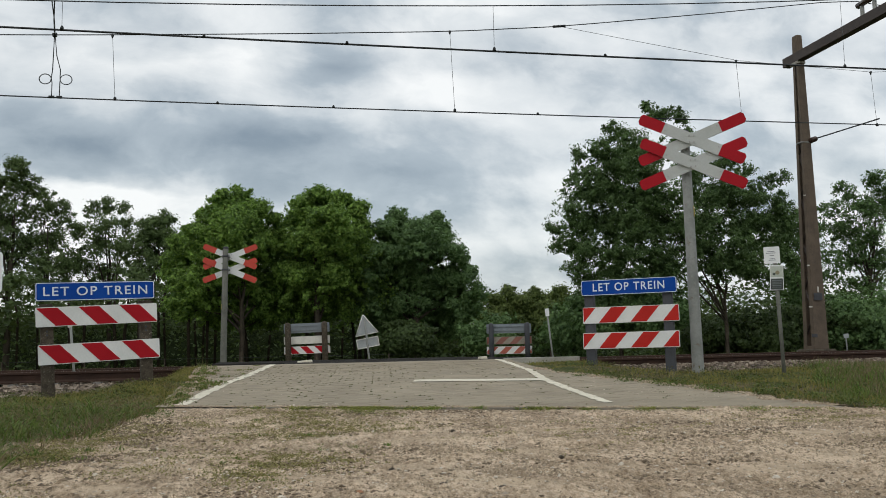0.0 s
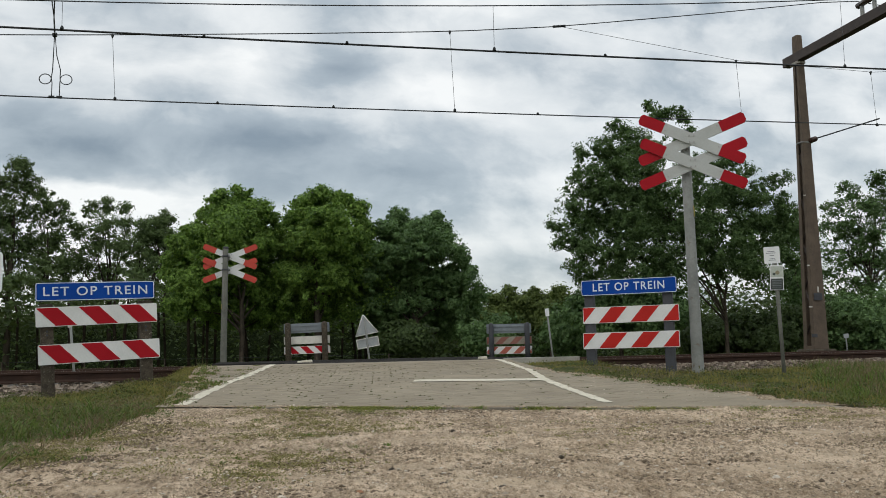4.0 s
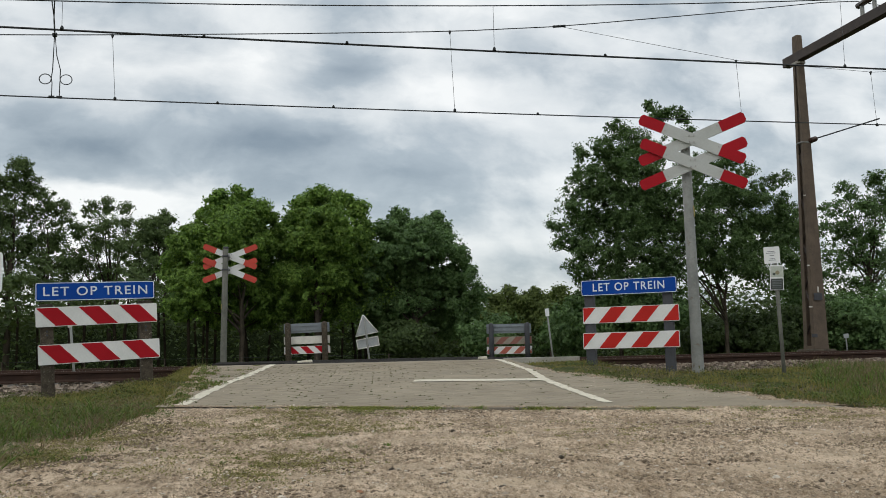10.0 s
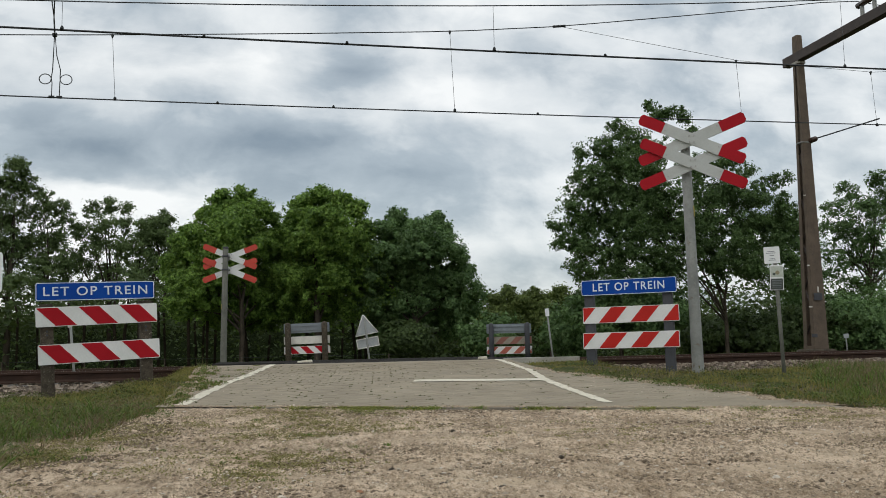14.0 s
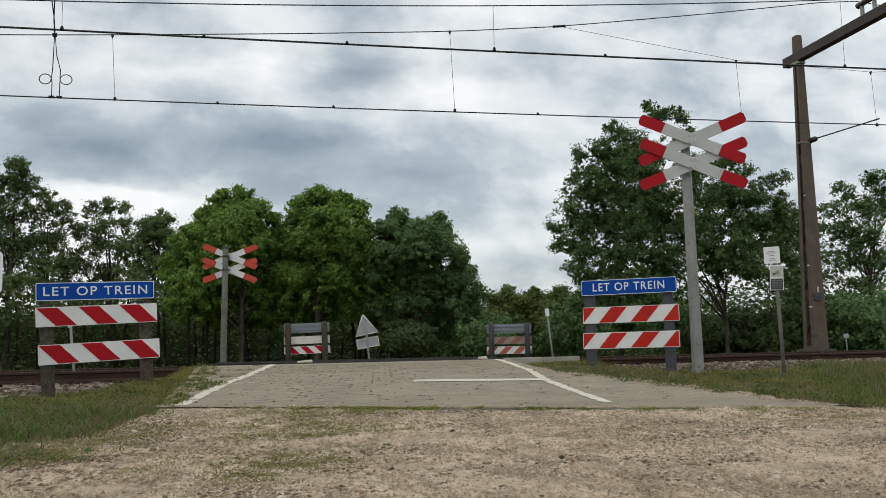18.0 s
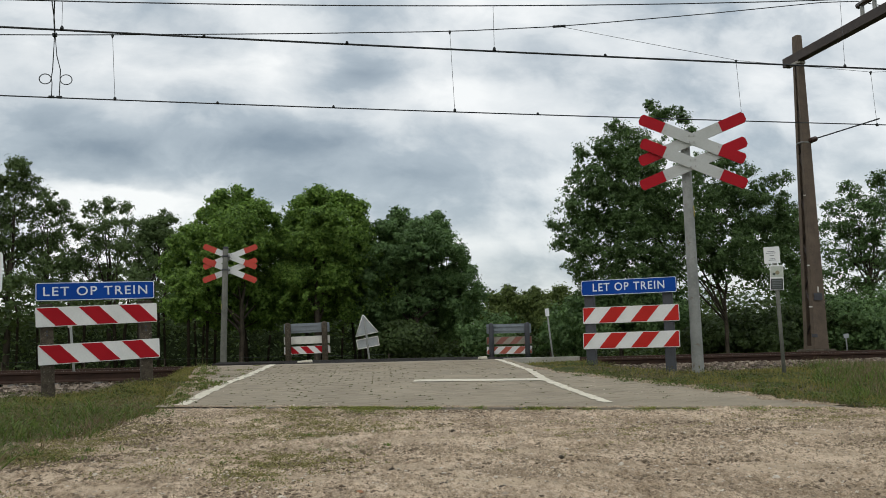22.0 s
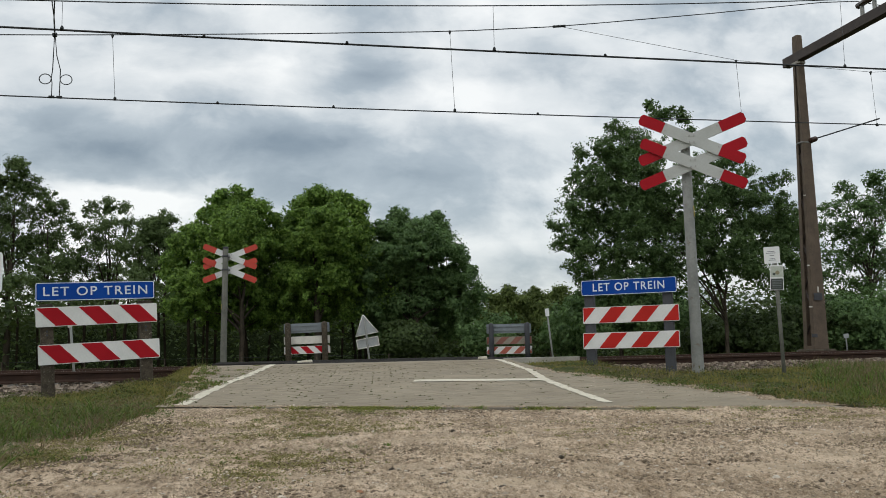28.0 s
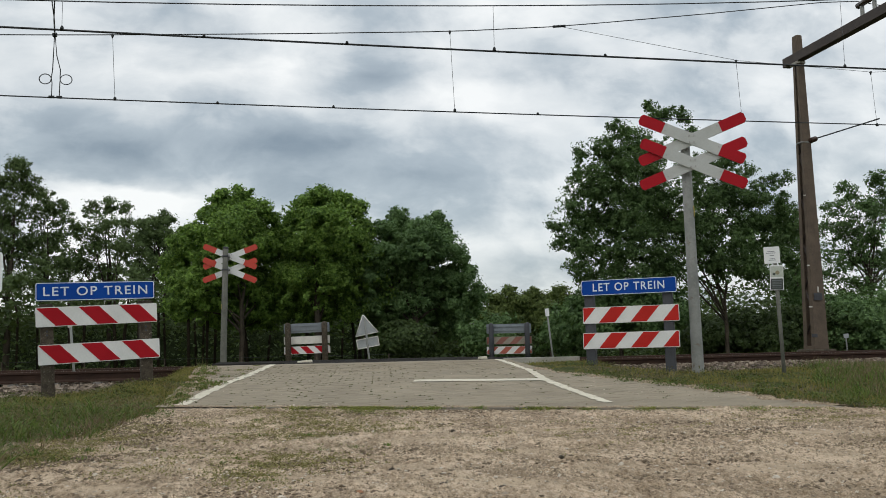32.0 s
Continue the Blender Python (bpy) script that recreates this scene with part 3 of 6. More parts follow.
def strip(name, pts, width, material, lift, parent, jag=0.0, seed=1):
    """A painted line along pts on the road, with uneven edges."""
    r = random.Random(seed)
    bm = bmesh.new()
    dense = []
    for a, b in zip(pts, pts[1:]):
        k = max(2, int((Vector(b) - Vector(a)).length / 0.1))
        dense += [Vector(a).lerp(Vector(b), i / k) for i in range(k)]
    dense.append(Vector(pts[-1]))
    prev = None
    for i, p in enumerate(dense):
        d = (dense[min(i + 1, len(dense) - 1)] - dense[max(i - 1, 0)]).normalized()
        s = Vector((-d.y, d.x))
        shift = r.uniform(-jag, jag)
        w0, w1 = width / 2 + r.uniform(-jag, jag) * 0.5 + shift, width / 2 + r.uniform(-jag, jag) * 0.5 - shift
        a, b = p + s * w0, p - s * w1
        cur = [bm.verts.new((a.x, a.y, road_z(a.y) + lift)), bm.verts.new((b.x, b.y, road_z(b.y) + lift))]
        if prev:
            bm.faces.new((prev[1], cur[1], cur[0], prev[0]))
        prev = cur
    return part(name, bm, material, parent)


def worn_line(name, pts, width, material, lift, parent, stray, gaps, seed):
    """A painted line of single patches, one on each paver, shifted and partly worn away."""
    r = random.Random(seed)
    bm = bmesh.new()
    for a, b in zip(pts, pts[1:]):
        a, b = Vector(a), Vector(b)
        k = max(2, int((b - a).length / 0.1))
        d = (b - a).normalized()
        s = Vector((-d.y, d.x))
        for i in range(k):
            if r.random() < gaps:
                continue
            p = a.lerp(b, i / k) + s * r.uniform(-stray, stray)
            q = p + (b - a) / k * r.uniform(0.97, 0.999)
            w = width / 2 * r.uniform(0.74, 1.12)
            skew = d * r.uniform(-0.006, 0.006)
            bm.faces.new([bm.verts.new((v.x, v.y, road_z(v.y) + lift)) for v in (p - s * w - skew, q - s * w - skew, q + s * w + skew, p + s * w + skew)])
    bmesh.ops.recalc_face_normals(bm, faces=bm.faces)
    for f in bm.faces:
        if f.normal.z < 0:
            f.normal_flip()
    return part(name, bm, material, parent)


LIFT = 0.004
tagged(worn_line("edge_line", [(-0.50, 8.12), (-0.34, 9.4), (-0.17, 10.85), (0.12, 12.6), (0.46, 14.3)], 0.115, M["line_paint"], LIFT, road, 0.012, 0.06, 3), "worn white edge line")
tagged(worn_line("edge_line", [(2.86, 7.09), (3.068, 8.6), (3.29, 10.0), (3.515, 11.0), (3.74, 12.03), (3.86, 13.2), (3.92, 14.3)], 0.10, M["line_paint"], LIFT, road, 0.007, 0.0, 4), "worn white edge line")
tagged(strip("stop_line", [(1.88, 10.36), (3.30, 9.96)], 0.33, M["line_paint"], LIFT + 0.002, road, 0.006, 5), "worn white stop line")

# ================= railway =================
TRACKS = (15.59, 19.73)
TRACK_Z = (0.0, 0.02)
GAUGE = 1.505


def rail_profile():
    half = [(0.0, 0.0), (0.030, 0.0), (0.036, -0.008), (0.036, -0.032), (0.010, -0.046), (0.008, -0.115), (0.022, -0.128), (0.070, -0.142), (0.070, -0.154)]
    return half + [(-x, z) for x, z in reversed(half[1:])]


def build_rail(y, z):
    bm = bmesh.new()
    prof = rail_profile()
    cols = []
    for x in np.arange(-90, 151, 6.0):
        cols.append([bm.verts.new((x, y + py, z + pz)) for py, pz in prof])
    k = len(prof)
    for a, b in zip(cols, cols[1:]):
        for i in range(k):
            f = bm.faces.new((a[i], b[i], b[(i + 1) % k], a[(i + 1) % k]))
            if i in (0, k - 1):
                f.material_index = 1
    bmesh.ops.recalc_face_normals(bm, faces=bm.faces)
    ob = link("rail", bm, [M["rail_side"], M["rail_top"]])
    tagged(ob, "rusty steel rail with a worn bright head on ballast", "rail", "rails of the two tracks", "structure")


for ty, tz in zip(TRACKS, TRACK_Z):
    for s in (-1, 1):
        build_rail(ty + s * GAUGE / 2, tz)


def sleeper_mesh():
    bm = bmesh.new()
    add_box(bm, (0.24, 2.5, 0.16), (0, 0, -0.235))
    for s in (-1, 1):
        for t in (-1, 1):
            add_box(bm, (0.10, 0.07, 0.04), (0, s * GAUGE / 2 + t * 0.105, -0.14))
    me = bpy.data.meshes.new("sleeper")
    bm.to_mesh(me)
    bm.free()
    me.materials.append(M["sleeper"])
    return me


SLEEPER = sleeper_mesh()
for ty, tz in zip(TRACKS, TRACK_Z):
    for x in np.arange(-14.1, 32, 0.6):
        if not -1.3 < x < 5.2:
            tagged(new("sleeper", SLEEPER), "grey concrete sleeper sunk in ballast", "sleeper", "sleepers under the rails", "structure").location = (x, ty, tz - (0.05 if x < 0 else 0.0))


def build_ballast():
    bm = bmesh.new()
    prof = [(12.5, -0.34), (12.9, -0.26), (13.7, -0.165), (14.7, -0.165), (17.0, -0.17), (17.6, -0.20), (18.2, -0.12), (21.2, -0.12), (22.2, -0.34)]
    for x0, x1 in ((-60, -0.75), (4.5, 120)):
        dip = [0.07 if x0 < 0 and y < 14.8 else 0.0 for y, z in prof]
        a = [bm.verts.new((x0, y, z - d)) for (y, z), d in zip(prof, dip)]
        b = [bm.verts.new((x1, y, z - d)) for (y, z), d in zip(prof, dip)]
        for i in range(len(prof) - 1):
            bm.faces.new((a[i], b[i], b[i + 1], a[i + 1]))
    ob = link("ballast_bed", bm, M["ballast_bed"])
    tagged(ob, "bed of crushed stone under the tracks", "ballast", kind="structure")
    # loose stones, thickest on the near shoulder
    spots = []
    for x0, x1, y0, y1, k in ((5.2, 12, 12.75, 14.75, 3500), (-5.0, -0.7, 12.75, 14.75, 2600), (12, 22, 12.75, 14.75, 2500),
                              (-5.0, -0.9, 15.0, 16.2, 700), (4.7, 18, 15.0, 16.2, 1300), (4.7, 26, 17.0, 21.5, 1500), (-8, -0.9, 17.0, 21.5, 900)):
        spots.append(np.stack([rng.uniform(x0, x1, k), rng.uniform(y0, y1, k)], 1))
    p = np.concatenate(spots)
    k = len(p)
    z = np.interp(p[:, 1], [q[0] for q in prof], [q[1] for q in prof]) - np.where(p[:, 0] < 0, np.interp(p[:, 1], [14.7, 15.0], [0.07, 0.0]), 0)
    cube = np.array([(x, y, w) for x in (-1, 1) for y in (-1, 1) for w in (-1, 1)], float)
    quads = np.array([(0, 1, 3, 2), (4, 6, 7, 5), (0, 4, 5, 1), (2, 3, 7, 6), (0, 2, 6, 4), (1, 5, 7, 3)])
    v = cube[None] * rng.uniform(0.45, 1.0, (k, 8, 3)) * rng.uniform(0.016, 0.046, (k, 1, 3))
    a = rng.uniform(0, 6.28, k)
    b = rng.uniform(-0.7, 0.7, k)
    ca, sa, cb, sb = np.cos(a)[:, None], np.sin(a)[:, None], np.cos(b)[:, None], np.sin(b)[:, None]
    x1, y1, z1 = v[..., 0] * ca - v[..., 1] * sa, v[..., 0] * sa + v[..., 1] * ca, v[..., 2]
    y2, z2 = y1 * cb - z1 * sb, y1 * sb + z1 * cb
    pile = rng.uniform(-0.01, 0.035, k) - np.where((p[:, 0] < 0) & (p[:, 1] < 15), 0.01, 0.0)
    w = np.stack([x1 + p[:, :1], y2 + p[:, 1:], z2 + (z + pile)[:, None]], 2)
    f = quads[None] + (np.arange(k) * 8)[:, None, None]
    ob = mesh_object("ballast_stones", w.reshape(-1, 3).tolist(), f.reshape(-1, 4).tolist(), M["ballast"])
    tagged(ob, "loose brown and pale crushed ballast stones beside the rails", "ballast", kind="stuff")


build_ballast()

# crossing deck: dark slabs beside and between the rails


def build_deck():
    deck = thing("crossing_deck", pose(0, 0, 0), "dark rubber crossing slabs laid between the rails", "crossing deck", kind="structure")
    bands = [(14.40, 14.78, 0.042), (14.92, 16.26, 0.050), (16.41, 18.92, 0.064), (19.06, 20.40, 0.078), (20.55, 21.2, 0.084)]
    for y0, y1, zt in bands:
        x = -0.5
        while x < 4.9:
            w = min(1.2, 4.95 - x)
            low = 0.03 if x < 0.5 and y0 < 15 else 0.0
            part("slab", box((w - 0.012, y1 - y0, 0.18), (x + w / 2, (y0 + y1) / 2, zt - 0.09 - low), bevel=0.01), M["asphalt"], deck)
            x += 1.2
    return deck


build_deck()

slab = thing("concrete_kerb_block", pose(4.675, 14.31, -0.13), "low weathered concrete kerb block beside the rails", "kerb")
part("block", box((1.24, 0.13, 0.18), (0, 0, 0.09), bevel=0.012), M["concrete"], slab)


def painted_stub(x, y, rz, z, w=0.13):
    t = thing("kerb_stone", pose(x, y, z, 0, -5, rz), "short white painted kerb stone beside the rails", "kerb", "white kerb stones")
    part("stone", box((w, 0.12, 0.06), (0, 0, 0.015), bevel=0.018), M["line_paint"], t)


painted_stub(3.78, 14.6, 5, 0.036)
painted_stub(1.05, 16.1, -8, 0.040, 0.25)

# ================= fences with boards =================

def board(parent, z, h, w, slant, red, white, wide, first, x0=0.0, roll=0.0):
    """One striped board: white plate, slanting red stripes, rim. slant: shift of a stripe's foot, signed."""
    m = pose(x0, -0.075, z, 0, roll, 0)
    b = part("striped_board", add_plate(bmesh.new(), rounded(w, h, 0.012), 0.0, 0.022), white, parent, "red and white striped reflective board", m)
    hh = h / 2 - 0.008
    k = first
    i = -3
    while k + i * wide * 2 < w / 2 + abs(slant):
        xa = k + i * wide * 2
        i += 1
        poly = [(xa, hh), (xa + wide, hh), (xa + wide + slant, -hh), (xa + slant, -hh)]
        lim = w / 2 - 0.008
        poly = clip_poly(poly, -lim, lim)
        if len(poly) > 2:
            part("stripe", add_plate(bmesh.new(), poly, -0.003, 0.004), red, b)
    return b


def clip_poly(poly, lo, hi):
    for sign, lim in ((1, lo), (-1, -hi)):
        out = []
        for a, b in zip(poly, poly[1:] + poly[:1]):
            ia, ib = sign * a[0] >= lim, sign * b[0] >= lim
            if ia:
                out.append(a)
            if ia != ib:
                t = (sign * lim - a[0]) / (b[0] - a[0])
                out.append((sign * lim, a[1] + t * (b[1] - a[1])))
        poly = out
        if not poly:
            return []
    return poly


def name_board(parent, z, h, w, x0, roll, spacing, squeeze, letter, weight):
    m = pose(x0, -0.085, z, 0, roll, 0)
    b = part("name_board", add_plate(bmesh.new(), rounded(w, h, 0.022), 0.0, 0.028), M["blue_film"], parent, "blue sign board with white capitals", m)
    rim = bmesh.new()
    outer, inner = rounded(w - 0.004, h - 0.004, 0.021), rounded(w - 0.018, h - 0.018, 0.015)
    va = [rim.verts.new((x, -0.003, y)) for x, y in outer]
    vb = [rim.verts.new((x, -0.003, y)) for x, y in inner]
    for i in range(len(va)):
        j = (i + 1) % len(va)
        rim.faces.new((va[i], va[j], vb[j], vb[i]))
    part("rim", rim, M["letter_white"], b, "thin white border")
    lettering("LET OP TREIN", letter, b, M["letter_white"], pose(0, -0.003, -0.002, 90, 0, 0), spacing, squeeze, weight)
    return b


def square_post(parent, x, z0, z1, w, d, material, label, holes=()):
    bm = bmesh.new()
    add_box(bm, (w, d, z1 - z0), (x, 0, (z0 + z1) / 2), bevel=0.014)
    p = part("post", bm, material, parent, label)
    for h in holes:
        part("bolt_hole", tube([(x, -d / 2 - 0.001, h), (x, -d / 2 + 0.02, h)], 0.012, 8), M["post_dark"], p)
    return p


# left fence, grey lichen posts, boards a little crooked
left_fence = thing("warning_fence", pose(-1.480, 10.5, -0.22, 0, -2.7, 16.0), "roadside warning fence with blue name board on grey posts", "warning fence", "fences at the crossing")
for x in (-0.49, 0.50):
    square_post(left_fence, x, -0.25, 0.97, 0.125, 0.10, M["post_wood"], "lichen-covered grey post", (0.685, 0.645))
name_board(left_fence, 1.088, 0.190, 1.19, 0.0, 0.6, 1.19, 1.11, 0.092, 0.0012)
board(left_fence, 0.833, 0.203, 1.215, 0.185, M["red_film"], M["white_film"], 0.2055, -0.603, 0.01, 0.0)
board(left_fence, 0.446, 0.206, 1.215, 0.185, M["red_film"], M["white_film"], 0.2055, -0.603, 0.025, -0.2)

# right fence, charcoal posts
right_fence = thing("warning_fence", pose(5.07, 11.66, -0.17, 0, 0.0, -33.0), "roadside warning fence with blue name board on charcoal posts", "warning fence", "fences at the crossing")
for x in (-0.54, 0.50):
    square_post(right_fence, x, -0.25, 1.06, 0.13, 0.11, M["post_dark"], "charcoal plastic post")
name_board(right_fence, 1.135, 0.205, 1.26, 0.0, 0.0, 1.17, 0.90, 0.105, 0.0015)
board(right_fence, 0.766, 0.218, 1.27, -0.172, M["red_board"], M["white_film"], 0.211, -0.672, 0.01)
board(right_fence, 0.425, 0.215, 1.27, -0.172, M["red_board"], M["white_film"], 0.211, -0.672, 0.0)


def far_fence(m, post_mat, label, mid_white, red):
    """A fence seen from behind: posts on the near side, grey backs."""
    t = thing("warning_fence", m, label, "warning fence", "fences at the crossing")
    for x in (-0.50, 0.50):
        bm = bmesh.new()
        w = 0.080 if mid_white else 0.070
        add_tube(bm, [(x, 0, -0.4), (x, 0, 1.16), (x, 0, 1.20), (x, 0, 1.215)], [w, w, w * 0.8, w * 0.35], 12)
        part("post", bm, post_mat, t)
    b = part("name_board", add_plate(bmesh.new(), rounded(1.25, 0.26, 0.02), 0.0, 0.026), M["fence_back"], t, "plain grey back of a sign", pose(0, 0.10, 1.06))
    for z in (-0.06, 0.06):
        part("rail", box((1.2, 0.02, 0.03), (0, -0.01, z), bevel=0.004), M["fence_back"], b)
    if mid_white:
        part("board", add_plate(bmesh.new(), rounded(1.26, 0.21, 0.012), 0.0, 0.022), M["white_back"], t, "weathered white board back", pose(0, 0.10, 0.73))
    else:
        board(t, 0.73, 0.21, 1.26, -0.2, M["faded_red"], M["bare_board"], 0.2, -0.6).location.y = 0.10
    board(t, 0.46, 0.21, 1.26, 0.2 if mid_white else -0.2, red, M["white_film"], 0.2, -0.6 if mid_white else -0.5).location.y = 0.10
    return t


far_fence(pose(1.74, 25.8, -0.09, 0, -1.3, -12.0), M["post_wood"], "warning fence seen from behind on round wooden posts", True, M["red_film"])
far_fence(pose(7.28, 25.1, -0.22, 0, 0, -12.0), M["post_dark"], "faded warning fence seen from behind on dark posts", False, M["stub_red"])

# ================= crossing crosses =================


def arm_poly(length, w):
    c = 0.034
    l, h = length / 2, w / 2
    return [(-l, h - c), (-l + c * 0.85, h), (l - c * 0.85, h), (l, h - c), (l, -h + c), (l - c * 0.85, -h), (-l + c * 0.85, -h), (-l, -h + c)]


def crossbuck(m, pole_top, face, z_hi, z_lo, pole_r, label, red, angle, length, shift=0.0, skew=0.0, steel="galvanised"):
    """Double warning cross on a tapered steel pole. face: -1 boards on the near side, +1 on the far side."""
    t = thing("crossing_cross", m, label, "level crossing sign", "double crosses at the crossing")
    pole = part("pole", tube([(0, 0, -0.3), (0, 0, 0.02), (0, 0, 1.2), (0, 0, pole_top - 0.004), (0, 0, pole_top)],
                             [pole_r, pole_r, pole_r * 0.93, pole_r * 0.80, pole_r * 0.76], 20), M[steel], t, "galvanised steel pole")
    part("cap", tube([(0, 0, pole_top - 0.01), (0, 0, pole_top + 0.03), (0, 0, pole_top + 0.04)], [pole_r * 0.84, pole_r * 0.84, pole_r * 0.6], 16), M["post_dark"], pole, "dark plastic cap")
    part("sticker", box((0.010, 0.026, 0.14), (-face * pole_r * 0.86, -0.03, 2.13 if face < 0 else 1.70), bevel=0.003), M["yellow"], pole, "narrow yellow sticker")
    for zc in (z_hi, z_lo):
        for k, (sgn, off) in enumerate(((1, 0.0), (-1, 0.032))):
            y = face * (pole_r + 0.035 + (0.032 - off if face < 0 else off))
            turn = pose(shift, y, zc, 0, sgn * angle + skew, 0)
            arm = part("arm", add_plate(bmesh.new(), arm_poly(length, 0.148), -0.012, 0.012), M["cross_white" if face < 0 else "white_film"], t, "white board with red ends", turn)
            for s in (-1, 1):
                poly = [(a * s, b) for a, b in clip_poly(arm_poly(length, 0.148), length / 2 - 0.34, length)]
                part("red_end", add_plate(bmesh.new(), poly, -0.0145, 0.0145), red, arm)
                part("edge_bolt", tube([(s * (length / 2 - 0.375), -0.02, 0.03 * s), (s * (length / 2 - 0.375), 0.0, 0.03 * s)], 0.008, 8), M["bolt"], arm)
            if k == 0:
                ct, st = math.cos(radians(sgn * angle + skew)), math.sin(radians(sgn * angle + skew))
                for ux, uz in ((-0.03, 0.045), (0.03, 0.045), (-0.03, -0.045), (0.03, -0.045)):
                    bx, bz = ux * ct - uz * st, ux * st + uz * ct
                    part("bolt", tube([(bx, -0.024, bz), (bx, 0.0, bz)], 0.012, 8), M["bolt"], arm)
        part("clamp", box((pole_r * 2.6, 0.03, 0.06), (0, face * (pole_r + 0.012), zc), bevel=0.006), M["galvanised"], pole)
        if face > 0:
            part("band", tube([(0, 0, zc - 0.022), (0, 0, zc + 0.022)], pole_r * 0.9, 20), M["post_dark"], pole, "dark clamping band")
    return t


crossbuck(pose(5.855, 11.36, -0.19, 0, -0.3, -26), 3.20, -1, 3.086, 2.756, 0.078, "tall red and white double cross on a galvanised pole", M["red_film"], 23.45, 1.48, 0.088, 3.25)
crossbuck(pose(-0.46, 24.35, -0.22, 0, 0.9, -8), 3.20, 1, 3.00, 2.65, 0.085, "red and white double cross seen from behind its pole", M["orange_red"], 22.0, 1.46, 0.10, 0.0, "old_pole")

# ================= small posts and signs =================
info = thing("information_post", pose(6.41, 10.25, -0.27, 0, -1.0, -32), "thin leaning post with two small notices in the grass", "sign post")
part("pole", tube([(0, 0, -0.2), (0, 0, 1.50)], 0.024, 12), M["old_pole"], info)
n1 = part("notice", add_plate(bmesh.new(), rounded(0.185, 0.205, 0.008), 0.0, 0.004), M["plain_white"], info, "white notice with grey print", pose(-0.03, -0.03, 1.505))
for i, (zz, ww) in enumerate(((0.045, 0.09), (0.025, 0.11), (-0.005, 0.05), (-0.045, 0.06), (-0.062, 0.08))):
    part("print_bar", box((ww, 0.002, 0.006), (-0.01 if i < 2 else 0, -0.001, zz)), M["ink"], n1)
n2 = part("notice", add_plate(bmesh.new(), rounded(0.155, 0.305, 0.008), 0.0, 0.004), M["plain_white"], info, "white framed notice with pale picture and dark text field", pose(0.005, -0.03, 1.225, 0, 3, 0))
part("text_field", box((0.142, 0.002, 0.135), (0, -0.001, -0.078)), M["poster_dark"], n2)
part("picture_ground", box((0.142, 0.002, 0.135), (0, -0.001, 0.072)), M["poster_green"], n2)
part("picture", tube([(0.008, -0.003, 0.062), (0.008, -0.0015, 0.062)], 0.026, 9), M["poster_gold"], n2)
part("picture", tube([(-0.03, -0.003, 0.045), (-0.03, -0.0015, 0.045)], 0.018, 7), M["poster_dark"], n2)
for i in range(5):
    part("print_bar", box((0.11, 0.002, 0.006), (0, -0.0028, -0.035 - i * 0.02)), M["ink"], n2)

tri = thing("warning_triangle", pose(3.90, 29.0, -0.20, 0, -6.0, -8), "leaning triangular traffic sign seen from behind", "traffic sign")
part("pole", tube([(0, 0.03, -0.3), (0, 0.03, 1.55)], 0.03, 10), M["galvanised"], tri)
tm = pose(0.0, 0, 1.26, 0, -5, 0)
s = 0.72
part("plate", add_plate(bmesh.new(), [(-s / 2, -s * 0.29), (s / 2, -s * 0.29), (0.035, s * 0.57), (-0.035, s * 0.57)], 0.05, 0.06), M["sign_back"], tri, "grey sheet metal back", tm)
lower = part("plate", add_plate(bmesh.new(), rounded(0.68, 0.29, 0.03), 0.05, 0.06), M["sign_back"], tri, "grey rectangular sign back", pose(0.02, 0, 0.79, 0, -4, 0))
rim = bmesh.new()
for a, b, c, d in ((0, 0.14, 0.68, 0.02), (0, -0.14, 0.68, 0.02), (0.335, 0, 0.02, 0.29), (-0.335, 0, 0.02, 0.29)):
    add_box(rim, (c + 0.006, 0.03, d + 0.006), (a, 0.036, b), bevel=0.004)
part("rim", rim, M["white_back"], lower)
rim = bmesh.new()
for a, b in (((-s / 2, -s * 0.29), (s / 2, -s * 0.29)), ((s / 2, -s * 0.29), (0, s * 0.57)), ((0, s * 0.57), (-s / 2, -s * 0.29))):
    add_tube(rim, [(a[0], 0.045, a[1]), (b[0], 0.045, b[1])], 0.013, 6)
part("rim", rim, M["white_back"], tri, "pale folded rim", tm)


def marker(x, y, z, h, w, lean, label, hh=0.18, plate="plain_white"):
    t = thing("marker_post", pose(x, y, z, 0, lean, -12), label, "marker post", "small marker posts")
    part("pole", tube([(0, 0, -0.2), (0, 0, h)], 0.022, 8), M["galvanised"], t)
    part("plate", add_plate(bmesh.new(), rounded(w, hh, 0.01), -0.03, -0.024), M[plate], t, "small white plate" if plate == "plain_white" else "narrow grey plate", pose(0, 0, h - hh / 2 + 0.01))


marker(7.84, 23.0, -0.2, 1.47, 0.10, -5.5, "thin leaning post with a small white plate", 0.2)
marker(-2.60, 15.9, -0.2, 0.92, 0.07, -5.5, "thin grey post leaning in the ballast", 0.03, "white_back")
marker(18.5, 26.0, -0.2, 0.72, 0.16, -2, "low post with a small grey box beyond the tracks", 0.14, "sign_back")

edge_sign = thing("roadside_sign", pose(-2.475, 9.6, -0.26), "white rounded roadside sign on a grey post", "traffic sign")
part("pole", tube([(0, 0.03, -0.2), (0, 0.03, 1.46)], 0.03, 10), M["galvanised"], edge_sign)
part("plate", add_plate(bmesh.new(), rounded(0.46, 0.40, 0.04), 0.0, 0.004), M["plain_white"], edge_sign, "white sign plate", pose(0, -0.01, 1.25))

# ================= overhead line =================
wires = thing("overhead_line", pose(0, 0, 0), "dark overhead contact and carrier wires on droppers", "overhead wire")


